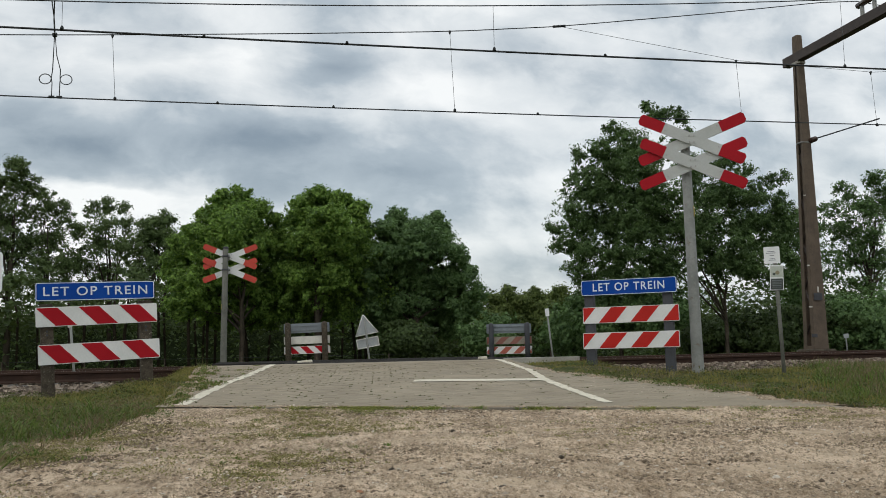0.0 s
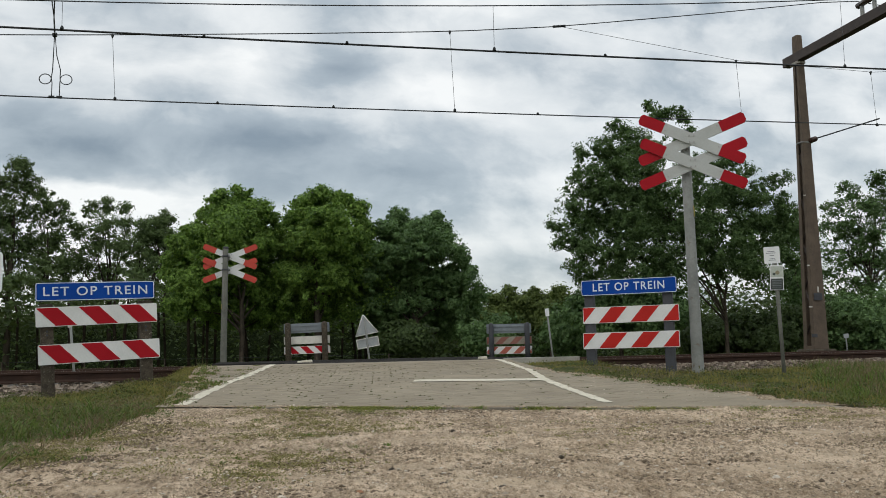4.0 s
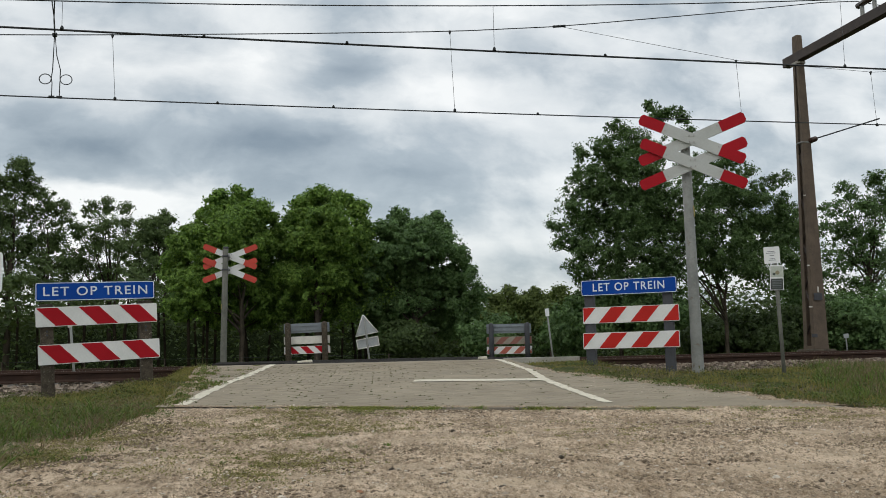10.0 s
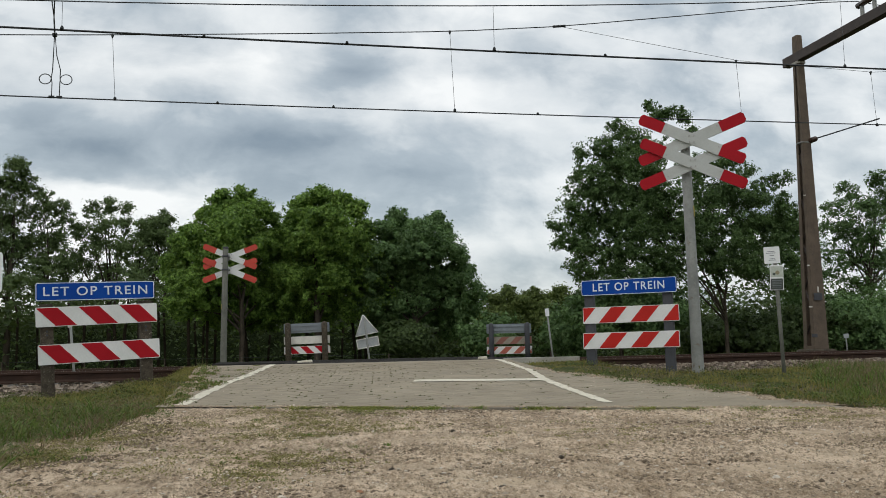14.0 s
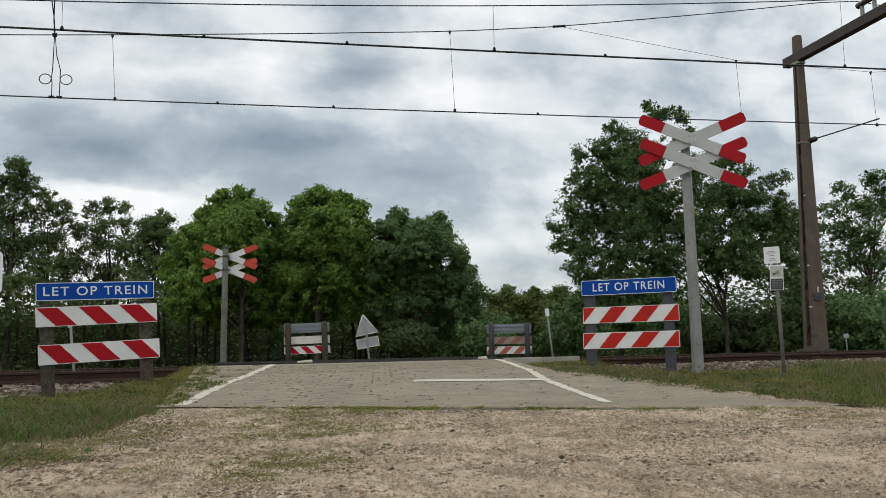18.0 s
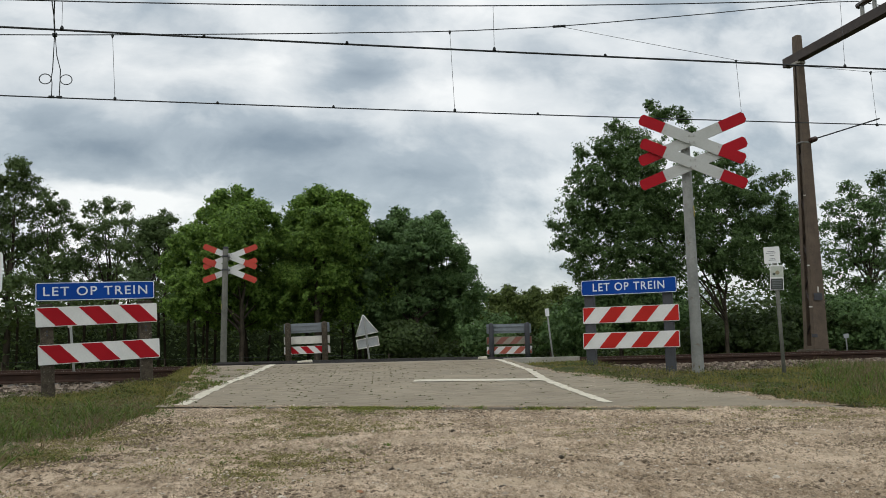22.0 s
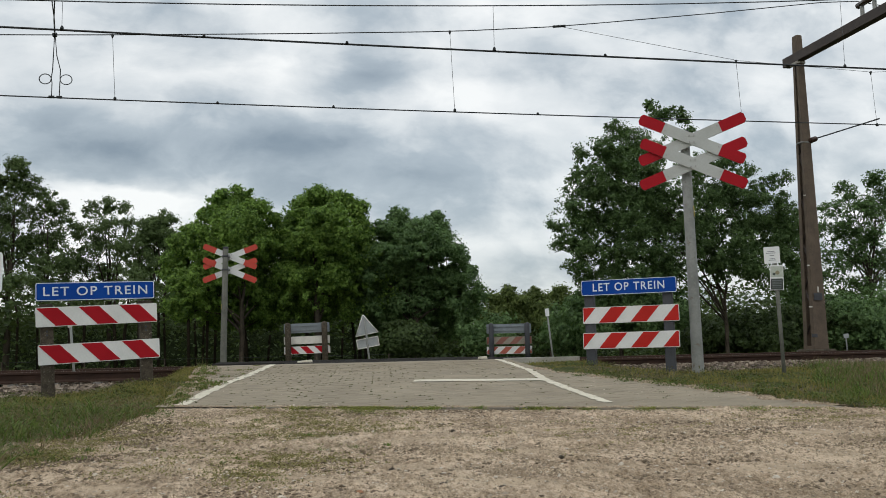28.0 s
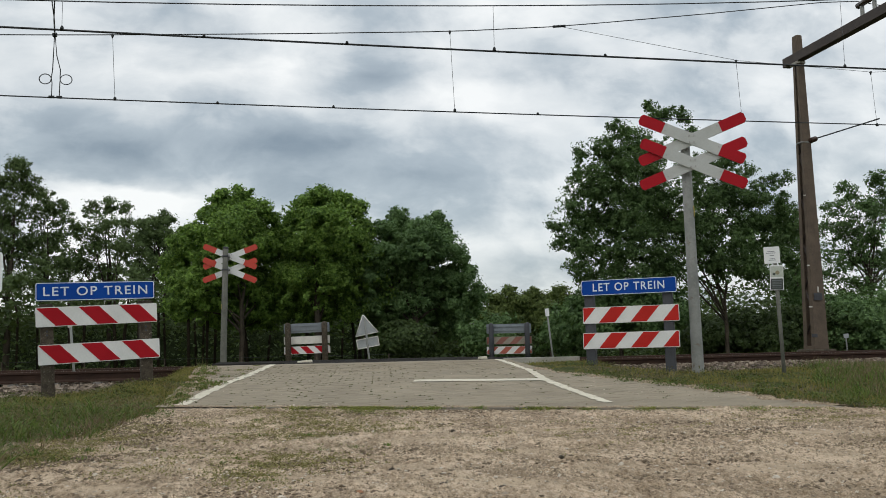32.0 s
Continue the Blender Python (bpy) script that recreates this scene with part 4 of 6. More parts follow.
def wire(name, pts, r, parent=None, label=""):
    return part(name, tube(pts, r, 6), M["wire"], parent or wires, label)


NEAR_Y, FAR_Y = 15.593, 19.735


def near_carrier(x):
    return float(np.interp(x, NX, NZ))


NX = list(np.arange(-60, 80, 2.0))
NZ = [6.11 + 0.045 * x + 0.002 * x * x if x < 14 else 7.13 + 0.1 * (x - 14) - 0.004 * (x - 14) ** 2 for x in NX]
FX = list(np.arange(-60, 90, 1.0))
CARRIER_X = [-40, -20, -10, -4.8, -2.69, 0.85, 4.6, 7.16, 10.88, 14.76, 20, 30, 90]
CARRIER_Z = [7.6, 6.9, 6.65, 6.786, 6.896, 7.105, 7.354, 7.611, 8.122, 8.708, 8.2, 7.4, 7.2]


def far_carrier(x):
    return float(np.interp(x, CARRIER_X, CARRIER_Z))


wire("contact_wire", [(x, NEAR_Y, 5.50 + 0.00025 * (x - 3) ** 2) for x in np.arange(-60, 80, 2.0)], 0.017, label="thick double contact wire")
wire("contact_wire", [(x, FAR_Y, 5.50 + 0.0003 * (x - 4) ** 2) for x in np.arange(-60, 80, 2.0)], 0.013, label="far contact wire")
wire("carrier_wire", list(zip(NX, [NEAR_Y] * len(NX), NZ)), 0.010, label="near carrier wire")
wire("carrier_wire", [(x, FAR_Y, far_carrier(x)) for x in FX], 0.011, label="far carrier wire")
wire("stitch_wire", [(7.156, FAR_Y, 7.61), (9.5, FAR_Y, 7.29), (11.66, FAR_Y, 7.0), (13.06, FAR_Y, 6.95), (15.32, FAR_Y, 6.874), (18, FAR_Y, 7.1), (22, FAR_Y, 7.9)], 0.0048)
for x in (-2.87, 4.41, 11.49, 18.6, -10.1):
    d = wire("dropper", [(x, NEAR_Y, 5.52), (x, NEAR_Y, near_carrier(x))], 0.0038)
    part("clamp", tube([(x, NEAR_Y, 5.51), (x, NEAR_Y, 5.56), (x, NEAR_Y, 5.585)], [0.034, 0.026, 0.008], 8), M["wire"], d)
for x, top in ((-2.57, far_carrier(-2.69)), (4.626, far_carrier(4.6)), (11.66, 7.0), (15.32, 6.874)):
    d = wire("dropper", [(x, FAR_Y, 5.52), (x - 0.07, FAR_Y, top)], 0.0045)
    part("clamp", tube([(x, FAR_Y, 5.505), (x, FAR_Y, 5.56), (x, FAR_Y, 5.585)], [0.036, 0.028, 0.008], 8), M["wire"], d)
    part("clamp", tube([(x - 0.07, FAR_Y, top + 0.01), (x - 0.07, FAR_Y, top - 0.07)], [0.036, 0.012], 8), M["wire"], d)
for x in (-0.63, 1.77, 6.52):
    part("wire_clip", tube([(x, NEAR_Y, 5.51), (x, NEAR_Y, 5.55), (x, NEAR_Y, 5.56)], [0.030, 0.022, 0.006], 8), M["wire"], wires)
for x in (-0.51, 1.93, 6.56):
    part("wire_clip", tube([(x, FAR_Y, 5.505), (x, FAR_Y, 5.545), (x, FAR_Y, 5.56)], [0.034, 0.026, 0.008], 8), M["wire"], wires)
part("splice", tube([(7.0, FAR_Y, far_carrier(7.0)), (7.3, FAR_Y, far_carrier(7.3))], 0.03, 8), M["wire"], wires)


def jumper(xc, dx, sign):
    """A power jumper with a full loop: far contact wire, far carrier, near carrier."""
    pts = [(xc, FAR_Y, 5.54), (xc + 0.005, FAR_Y, 5.82)]
    cx, cz, r = xc + sign * 0.125, 5.90, 0.115
    for i in range(0, 19):
        a = radians((180 if sign > 0 else 0) + sign * (-20 * i))
        pts.append((cx + r * math.cos(a), FAR_Y - 0.02 * i / 18, cz + r * 0.92 * math.sin(a)))
    pts += [(xc + 0.01, FAR_Y, 6.1), (xc + dx * 0.6, FAR_Y, 6.4), (xc + dx, FAR_Y, 6.84), (xc + dx + 0.37, 17.7, 6.42), (-3.0 + dx * 0.3, NEAR_Y, 6.0)]
    return wire("jumper", pts, 0.010)


jumper(-3.80, 0.03, -1)
jumper(-3.65, -0.11, 1)
for x in (-3.80, -3.65):
    part("clamp", box((0.11, 0.06, 0.05), (x, FAR_Y, 5.53), bevel=0.012), M["wire"], wires)
part("clamp", box((0.09, 0.06, 0.08), (-3.766, FAR_Y, 6.84), bevel=0.012), M["wire"], wires)

# portal mast and beam
MX, MY = 14.62, 21.83
mast = thing("portal_mast", pose(MX, MY, -0.20, 0, 0.35, 0), "tall brown latticed steel mast with portal beam", "catenary mast")
H_MAST = 8.68


def taper(z):
    return 0.37 - 0.245 * z / H_MAST


def channel(x_side):
    """A tapered flange plate with returns, following the mast's narrowing."""
    bm = bmesh.new()
    rings = []
    for z in (0.3, 2.2, 4.5, 6.8, H_MAST - 0.08, H_MAST):
        w = taper(z) - (0.05 if z == H_MAST else 0)
        x = x_side * w * 0.62
        d = 0.20 - 0.118 * z / H_MAST
        rings.append([bm.verts.new((x, -d, z)), bm.verts.new((x + 0.025 * x_side, -d, z)), bm.verts.new((x + 0.025 * x_side, d, z)), bm.verts.new((x, d, z))])
    for a, b in zip(rings, rings[1:]):
        for i in range(4):
            bm.faces.new((a[i], a[(i + 1) % 4], b[(i + 1) % 4], b[i]))
    bm.faces.new(rings[0])
    bm.faces.new(rings[-1])
    for side in (-1, 1):
        prev = None
        for z in (0.3, 2.2, 4.5, 6.8, H_MAST - 0.08):
            x = x_side * taper(z) * 0.62
            yy = side * (0.192 - 0.118 * z / H_MAST)
            cur = [bm.verts.new((x, yy - 0.008, z)), bm.verts.new((x - x_side * 0.11 * taper(z) / 0.3, yy - 0.008, z)),
                   bm.verts.new((x - x_side * 0.11 * taper(z) / 0.3, yy + 0.008, z)), bm.verts.new((x, yy + 0.008, z))]
            if prev:
                for i in range(4):
                    bm.faces.new((prev[i], prev[(i + 1) % 4], cur[(i + 1) % 4], cur[i]))
            prev = cur
    bmesh.ops.recalc_face_normals(bm, faces=bm.faces)
    return bm


for sx in (-1, 1):
    part("channel", channel(sx), M["mast_steel"], mast, "", pose(0, 0, 0, 0, 0, 90))
for i in range(13):
    z0 = 0.65 + i * 0.6
    w = taper(z0) * 0.55
    sgn = 1 if i % 2 else -1
    part("lacing_bar", tube([(-w * sgn, 0.115 - 0.006 * i, z0), (w * sgn, 0.115 - 0.006 * i, z0 + 0.6)], 0.026, 4), M["beam_steel"], mast, "", pose(0, 0, 0, 0, 0, 90))
part("foot_plate", box((0.43, 0.48, 0.10), (0, 0, 0.31), bevel=0.01), M["mast_steel"], mast)
part("footing", box((0.72, 0.70, 0.38), (0, 0, 0.08), bevel=0.05), M["post_wood"], mast, "concrete footing")
part("identification_plate", box((0.24, 0.014, 0.19), (-0.02, -0.25, 1.62), bevel=0.004), M["post_dark"], mast, "small black plate")
part("identification_plate", box((0.035, 0.014, 0.15), (-0.01, -0.25, 1.81), bevel=0.004), M["white_back"], mast)
for z in (1.36, 2.44, 4.3):
    part("band", box((0.10, 0.012, 0.028), (-0.26 + 0.022 * z, -0.235 + 0.016 * z, z), bevel=0.003), M["white_back"], mast, "pale metal band")
part("band", box((0.16, 0.012, 0.09), (-0.19, -0.25, 0.62), bevel=0.004), M["post_dark"], mast, "black band")
part("head", box((0.185, 0.225, 0.60), (0.0, 0, H_MAST - 0.27), bevel=0.05), M["mast_steel"], mast)
# beam to the near side of the tracks, out of sight beyond
part("beam", box((0.22, 10.4, 0.25), (0, -4.63, 8.10), bevel=0.012), M["beam_steel"], mast, "dark boxed portal beam")
part("bracket", box((0.25, 0.34, 0.07), (0, 0.03, 7.935), bevel=0.01), M["concrete"], mast)
for yy in (-2.72, -3.17):
    part("insulator", tube([(0, yy, 8.22), (0, yy, 8.26), (0, yy, 8.50)], [0.07, 0.05, 0.05], 12), M["galvanised"], mast, "grey insulator")
part("busbar", tube([(0.0, -2.57, 8.55), (0.0, -2.9, 8.57), (0.0, -3.3, 8.56)], 0.075, 10), M["glass_insulator"], mast)
# near support post of the portal, beyond the picture's edge
near_leg = thing("portal_mast", pose(MX, 12.6, -0.26), "tall brown steel portal support", "catenary mast")
part("post", box((0.26, 0.26, 8.6), (0, 0, 4.3), bevel=0.02), M["mast_steel"], near_leg)
# registration arm for the far contact wire
part("registration_arm", tube([(0.17, -0.35, 5.80), (0.66, -2.2, 5.87)], 0.018, 8), M["wire"], mast)
part("arm_insulator", tube([(0.10, -0.12, 5.78), (0.11, -0.16, 5.78), (0.16, -0.32, 5.795), (0.17, -0.38, 5.80)], [0.03, 0.075, 0.07, 0.025], 10), M["glass_insulator"], mast)
part("arm_bracket", box((0.34, 0.28, 0.04), (0.02, -0.02, 5.74), bevel=0.006), M["galvanised"], mast)

# ================= trees =================
SWAYING = []


def leaf_quads(centres, size, seed, up=0.35):
    """Leaf blades as bent rhombi round the given centres: vertices and faces."""
    r = np.random.default_rng(seed)
    k = len(centres)
    a = r.normal(size=(k, 3))
    a[:, 2] *= 0.6
    a /= np.linalg.norm(a, axis=1)[:, None]
    nrm = r.normal(size=(k, 3))
    nrm[:, 2] = np.abs(nrm[:, 2]) + up
    b = np.cross(nrm, a)
    b /= np.linalg.norm(b, axis=1)[:, None] + 1e-9
    L = (size * r.uniform(0.7, 1.3, k))[:, None]
    W = L * r.uniform(0.42, 0.62, k)[:, None]
    v = np.stack([centres - a * L / 2, centres + b * W / 2 + a * L * 0.08, centres + a * L / 2, centres - b * W / 2 + a * L * 0.08], 1)
    f = np.arange(k * 4).reshape(k, 4)
    return v.reshape(-1, 3), f


def unit(v):
    return v / (np.linalg.norm(v, axis=1)[:, None] + 1e-9)


def bough_leaves(blob, clusters, per, spread, size, seed, core, grow):
    """Leaves of one bough: flat pads of leaf tufts round its heart, the blades turned outwards and up. Vertices and faces."""
    r = np.random.default_rng(seed)
    x, y, z, rx, rz = blob
    pads = 12
    d = unit(r.normal(size=(pads, 3)) + np.array([0, 0, 0.25]))
    pad = d * r.uniform(0.42, 0.80, pads)[:, None]
    wide = r.uniform(0.36, 0.56, pads)
    pick = r.integers(0, pads, clusters)
    e = unit(r.normal(size=(clusters, 3)) + np.array([0, 0, 0.2]))
    rad = r.uniform(0.25, 1, clusters) ** 0.5
    c = pad[pick] + e * (rad * wide[pick])[:, None] * np.array([1, 1, 0.85])
    out = unit(c - 0.55 * pad[pick])
    # leafy twig ends reach a little past the pads
    tip = r.uniform(0, 1, clusters) < 0.15
    k = int(tip.sum())
    if k:
        twigs = unit(r.normal(size=(max(2, k // 4), 3)) + np.array([0, 0, 0.45]))
        j = r.integers(0, len(twigs), k)
        c[tip] = twigs[j] * (0.80 + 0.30 * r.uniform(0, 1, k))[:, None]
        out[tip] = twigs[j]
    heart = r.uniform(0, 1, clusters) < core
    c[heart] = e[heart] * (0.75 * r.uniform(0, 1, int(heart.sum())) ** 0.5)[:, None]
    centre = np.repeat(c * np.array([rx, rx * 1.25, rz]) * grow, per, axis=0)
    off = np.clip(r.normal(size=centre.shape), -1.7, 1.7) * np.array([1, 1, 0.7])
    off *= spread * np.repeat(np.where(tip, 0.55, 1.0) * r.uniform(0.7, 1.6, clusters), per)[:, None]
    at = centre + off + np.array([x, y, z])
    n = unit(0.8 * unit(off) + 0.7 * np.repeat(out, per, axis=0) + 0.55 * r.normal(size=at.shape) + np.array([0, 0, 0.45]))
    a = unit(np.cross(n, r.normal(size=at.shape)))
    b = np.cross(n, a)
    L = (size * r.uniform(0.65, 1.35, len(at)) * np.repeat(np.where(heart, 1.7, 1.0), per))[:, None]
    W = L * r.uniform(0.30, 0.44, len(at))[:, None]
    v = np.stack([at - a * L * 0.45 - b * W, at - a * L * 0.35 + b * W, at + a * L * 0.6], 1)
    return v.reshape(-1, 3), np.arange(len(at) * 3).reshape(-1, 3)


def make_tree(label, base, blobs, leaf, dens, size, spread, trunk_r, seed, category="tree", fork=0.35, amount=1.0, wood=True, core=0.12, limbs=12, stem=True, grow=1.06):
    """A tree: trunk and limbs, and boughs of leaves that sway. Blobs: x, y, z, radius across, radius up, share of leaves."""
    bx, by = base
    bz = float(land(bx, by)) - 0.05
    t = thing("tree" if category == "tree" else "shrub", pose(bx, by, bz), label, category, "trees behind the tracks" if category == "tree" else "shrubs behind the tracks")
    r = random.Random(seed)
    if wood:
        bm = bmesh.new()
        top = max(b[2] for b in blobs)
        fork_z = fork * (top - bz)
        lead = Vector((0.1, 0.03, (0.86 * (top - bz)) if stem else fork_z * 1.6))
        high = max(blobs, key=lambda b: b[2])
        if stem:
            lead.x, lead.y = (high[0] - bx) * 0.8, (high[1] - by) * 0.8
        add_tube(bm, [(0, 0, -0.2), (0.02, 0, 0.15), (0.06, 0.03, fork_z * 0.6), (0.02, 0.0, fork_z * 1.1), Vector((0.02, 0, fork_z * 1.1)).lerp(lead, 0.5) + Vector((0.08, 0, 0)), lead],
                 [trunk_r * 1.3, trunk_r, trunk_r * 0.9, trunk_r * 0.75, trunk_r * 0.5, trunk_r * 0.16], 9)
        chosen = sorted(blobs, key=lambda b: -b[3] * b[4])[:limbs]
        for b in chosen:
            end = Vector((b[0] - bx, b[1] - by, b[2] - bz))
            if end.z < 1.0:
                continue
            low = fork_z * r.uniform(0.7, 1.6)
            start = Vector((0.05, 0.015, low)) if end.z > low * 1.2 else Vector((0, 0, end.z * 0.6))
            k = start.lerp(end, 0.5) + Vector((r.uniform(-0.4, 0.4), r.uniform(-0.3, 0.3), r.uniform(-0.1, 0.3)))
            add_tube(bm, [start, start.lerp(k, 0.5) + Vector((r.uniform(-0.1, 0.1), 0, 0.05)), k, end], [trunk_r * 0.5, trunk_r * 0.42, trunk_r * 0.3, trunk_r * 0.12], 6)
            for _ in range(7):
                d = Vector((r.gauss(0, 1), r.gauss(0, 1), r.gauss(0.3, 0.8))).normalized()
                tip = end + Vector((d.x * b[3], d.y * b[3], d.z * b[4])) * 0.85
                s0 = k.lerp(end, r.uniform(0.2, 1.0))
                add_tube(bm, [s0, s0.lerp(tip, 0.5) + Vector((r.uniform(-0.12, 0.12), r.uniform(-0.12, 0.12), 0.08)), tip], [trunk_r * 0.15, trunk_r * 0.10, trunk_r * 0.04], 5)
        part("trunk", bm, M["bark"], t, "dark bark trunk and limbs")
    for i, b in enumerate(blobs):
        area = b[3] * (b[3] + 2 * b[4])
        clusters = max(6, int(2.1 * dens * area * (b[5] if len(b) > 5 else 1.0)))
        v, f = bough_leaves(b[:5], clusters, 16, spread, size, seed * 131 + i, core, grow)
        ob = tagged(mesh_object("bough", (v - np.array([bx, by, bz])).tolist(), f.tolist(), leaf, t), kind="stuff")
        SWAYING.append((ob, max(0.4, b[2] - bz), amount, seed * 1.7 + i * 0.9, seed, i))
    return t


make_tree("tall thin poplar with dull leaves behind the tracks", (-10.54, 46.0),
          [(-10.2, 45.63, 9.18, 0.58, 0.68, 1.6), (-9.9, 46.06, 8.34, 0.69, 0.74, 1.2), (-10.65, 45.82, 8.28, 0.58, 0.94, 1.2), (-10.45, 46.15, 7.01, 0.84, 1.0), (-10.75, 46.18, 5.55, 0.89, 1.1), (-10.24, 45.39, 3.78, 1.15, 0.82), (-11.16, 45.32, 7.27, 0.77, 1.29), (-10.03, 46.47, 5.33, 0.74, 0.9)],
          M["leaf_grey"], 36, 0.095, 0.088, 0.15, 11, core=0.05, limbs=5)
make_tree("slender broadleaf tree with open crown behind the tracks", (-9.02, 46.6),
          [(-8.93, 46.26, 7.71, 0.59, 0.59, 1.2), (-8.39, 46.23, 7.23, 0.59, 0.64), (-9.44, 47.29, 7.06, 0.76, 0.7), (-8.03, 46.56, 6.36, 0.7, 0.7), (-8.96, 47.07, 5.8, 0.86, 0.75), (-7.93, 46.57, 5.07, 0.75, 0.8), (-9.33, 46.79, 4.56, 0.91, 0.8), (-8.46, 46.11, 4.54, 0.79, 0.69), (-8.96, 46.79, 3.49, 1.06, 0.69), (-9.94, 47.12, 6.07, 0.7, 0.75)],
          M["leaf_grey"], 31, 0.095, 0.088, 0.12, 12, core=0.05, limbs=6, grow=1.14)
make_tree("slender broadleaf tree with three leafy tops behind the tracks", (-6.32, 47.4),
          [(-7.14, 47.43, 7.6, 0.36, 0.41, 1.5), (-6.43, 47.74, 7.82, 0.39, 0.47, 1.5), (-5.67, 47.64, 7.76, 0.39, 0.39, 1.5), (-6.46, 46.79, 6.73, 0.87, 0.6, 1.1), (-5.57, 47.76, 6.88, 0.45, 0.5), (-7.68, 47.53, 6.5, 0.49, 0.44), (-7.01, 47.12, 5.81, 0.76, 0.71), (-5.79, 46.74, 5.69, 0.81, 0.71), (-6.58, 47.91, 4.71, 1.0, 0.77), (-7.67, 47.36, 4.88, 0.65, 0.76), (-6.87, 47.71, 3.53, 1.26, 0.77)],
          M["leaf_grey"], 31, 0.095, 0.088, 0.12, 13, core=0.05, limbs=7, grow=1.14)
make_tree("low broadleaf tree with open crown behind the tracks", (-4.22, 45.0),
          [(-4.07, 45.53, 5.36, 1.33, 1.33, 0.3), (-3.74, 45.3, 6.81, 0.53, 0.4, 1.4), (-3.3, 45.59, 6.91, 0.27, 0.27, 1.4), (-4.43, 44.85, 6.42, 0.47, 0.29, 1.3), (-3.92, 45.42, 6.15, 0.91, 0.53, 1.2), (-4.62, 44.92, 5.47, 0.73, 0.68), (-3.36, 45.61, 5.5, 0.7, 0.7), (-4.16, 45.53, 4.55, 0.96, 0.74), (-4.95, 44.44, 4.19, 0.62, 0.67)],
          M["leaf_grey"], 42, 0.10, 0.10, 0.12, 14, core=0.05, limbs=6, grow=1.12)
make_tree("round fresh green tree behind the crossing", (-0.04, 35.6),
          [(-0.37, 35.09, 4.47, 1.57, 1.38, 0.45), (-1.41, 35.95, 2.97, 1.59, 1.48, 0.45), (0.47, 37.23, 2.73, 1.55, 1.46, 0.45), (-0.69, 35.51, 6.06, 0.51, 0.42), (0.03, 35.78, 6.29, 0.41, 0.39), (0.57, 35.32, 5.7, 0.51, 0.42), (-1.21, 35.61, 5.51, 0.51, 0.42), (-0.28, 35.44, 5.32, 0.85, 0.59), (-1.71, 35.39, 4.88, 0.54, 0.42), (1.13, 35.72, 5.42, 0.3, 0.3), (-2.11, 35.72, 4.41, 0.59, 0.46), (-0.6, 36.17, 4.43, 0.97, 0.73), (0.71, 35.85, 4.44, 0.86, 0.73), (1.36, 36.2, 5.01, 0.39, 0.44), (-2.52, 36.53, 3.48, 0.6, 0.73), (-1.28, 36.96, 3.16, 0.98, 0.83), (0.25, 36.6, 2.99, 0.98, 0.87), (-2.29, 36.48, 2.16, 0.72, 0.6), (-0.7, 37.62, 1.97, 1.06, 0.62), (0.88, 37.86, 1.82, 0.99, 0.54)],
          M["leaf_bright"], 118, 0.096, 0.085, 0.10, 15, core=0.2, stem=False)
make_tree("round fresh green tree behind the crossing", (2.79, 36.0),
          [(3.3, 36.57, 4.89, 1.78, 1.47, 0.45), (2.42, 36.77, 3.12, 1.66, 1.55, 0.45), (4.22, 36.97, 3.13, 1.69, 1.49, 0.45), (2.92, 35.6, 6.34, 0.52, 0.37), (2.42, 36.46, 6.12, 0.58, 0.44), (3.8, 36.1, 6.22, 0.62, 0.44), (4.41, 35.7, 5.84, 0.4, 0.44), (3.2, 35.39, 5.43, 0.97, 0.6), (2.07, 36.5, 5.45, 0.44, 0.44), (4.71, 36.69, 5.32, 0.41, 0.27), (2.55, 35.42, 4.56, 0.86, 0.69), (4.0, 36.42, 4.69, 1.0, 0.67), (1.77, 35.87, 4.35, 0.65, 0.65), (1.99, 36.04, 3.28, 0.87, 0.87), (3.3, 36.24, 3.3, 0.99, 0.88), (4.62, 36.48, 3.94, 0.85, 0.76), (2.94, 37.92, 2.12, 1.14, 0.78)],
          M["leaf_bright"], 118, 0.096, 0.085, 0.13, 16, core=0.2, stem=False)
make_tree("dull green bushy tree behind the crossing", (6.74, 36.6),
          [(6.68, 35.96, 4.15, 1.67, 1.23, 0.45), (5.94, 37.89, 2.5, 1.86, 1.53, 0.45), (8.12, 36.94, 2.65, 1.51, 1.51, 0.45), (6.17, 36.91, 5.69, 0.46, 0.39), (5.52, 36.36, 5.14, 0.63, 0.36), (6.95, 37.13, 5.35, 0.69, 0.37), (7.78, 37.27, 5.61, 0.42, 0.44), (8.03, 36.61, 5.03, 0.34, 0.41), (6.17, 37.3, 4.58, 1.04, 0.65), (7.38, 36.33, 4.42, 0.9, 0.68), (8.41, 36.01, 4.11, 0.41, 0.45), (9.13, 37.11, 3.58, 0.3, 0.4), (8.37, 36.53, 3.21, 0.68, 0.64), (4.9, 36.58, 3.5, 0.85, 0.58), (6.56, 37.0, 3.35, 1.14, 0.78), (8.1, 37.73, 2.7, 1.05, 0.8), (5.2, 37.27, 2.42, 1.02, 0.77), (9.44, 36.93, 2.63, 0.32, 0.37), (9.37, 38.48, 2.12, 0.67, 0.67), (6.93, 37.91, 1.79, 1.26, 0.75), (6.12, 39.15, 1.34, 1.15, 0.62), (8.54, 39.03, 1.34, 1.09, 0.63)],
          M["leaf_oak"], 118, 0.094, 0.085, 0.13, 17, core=0.2, stem=False)
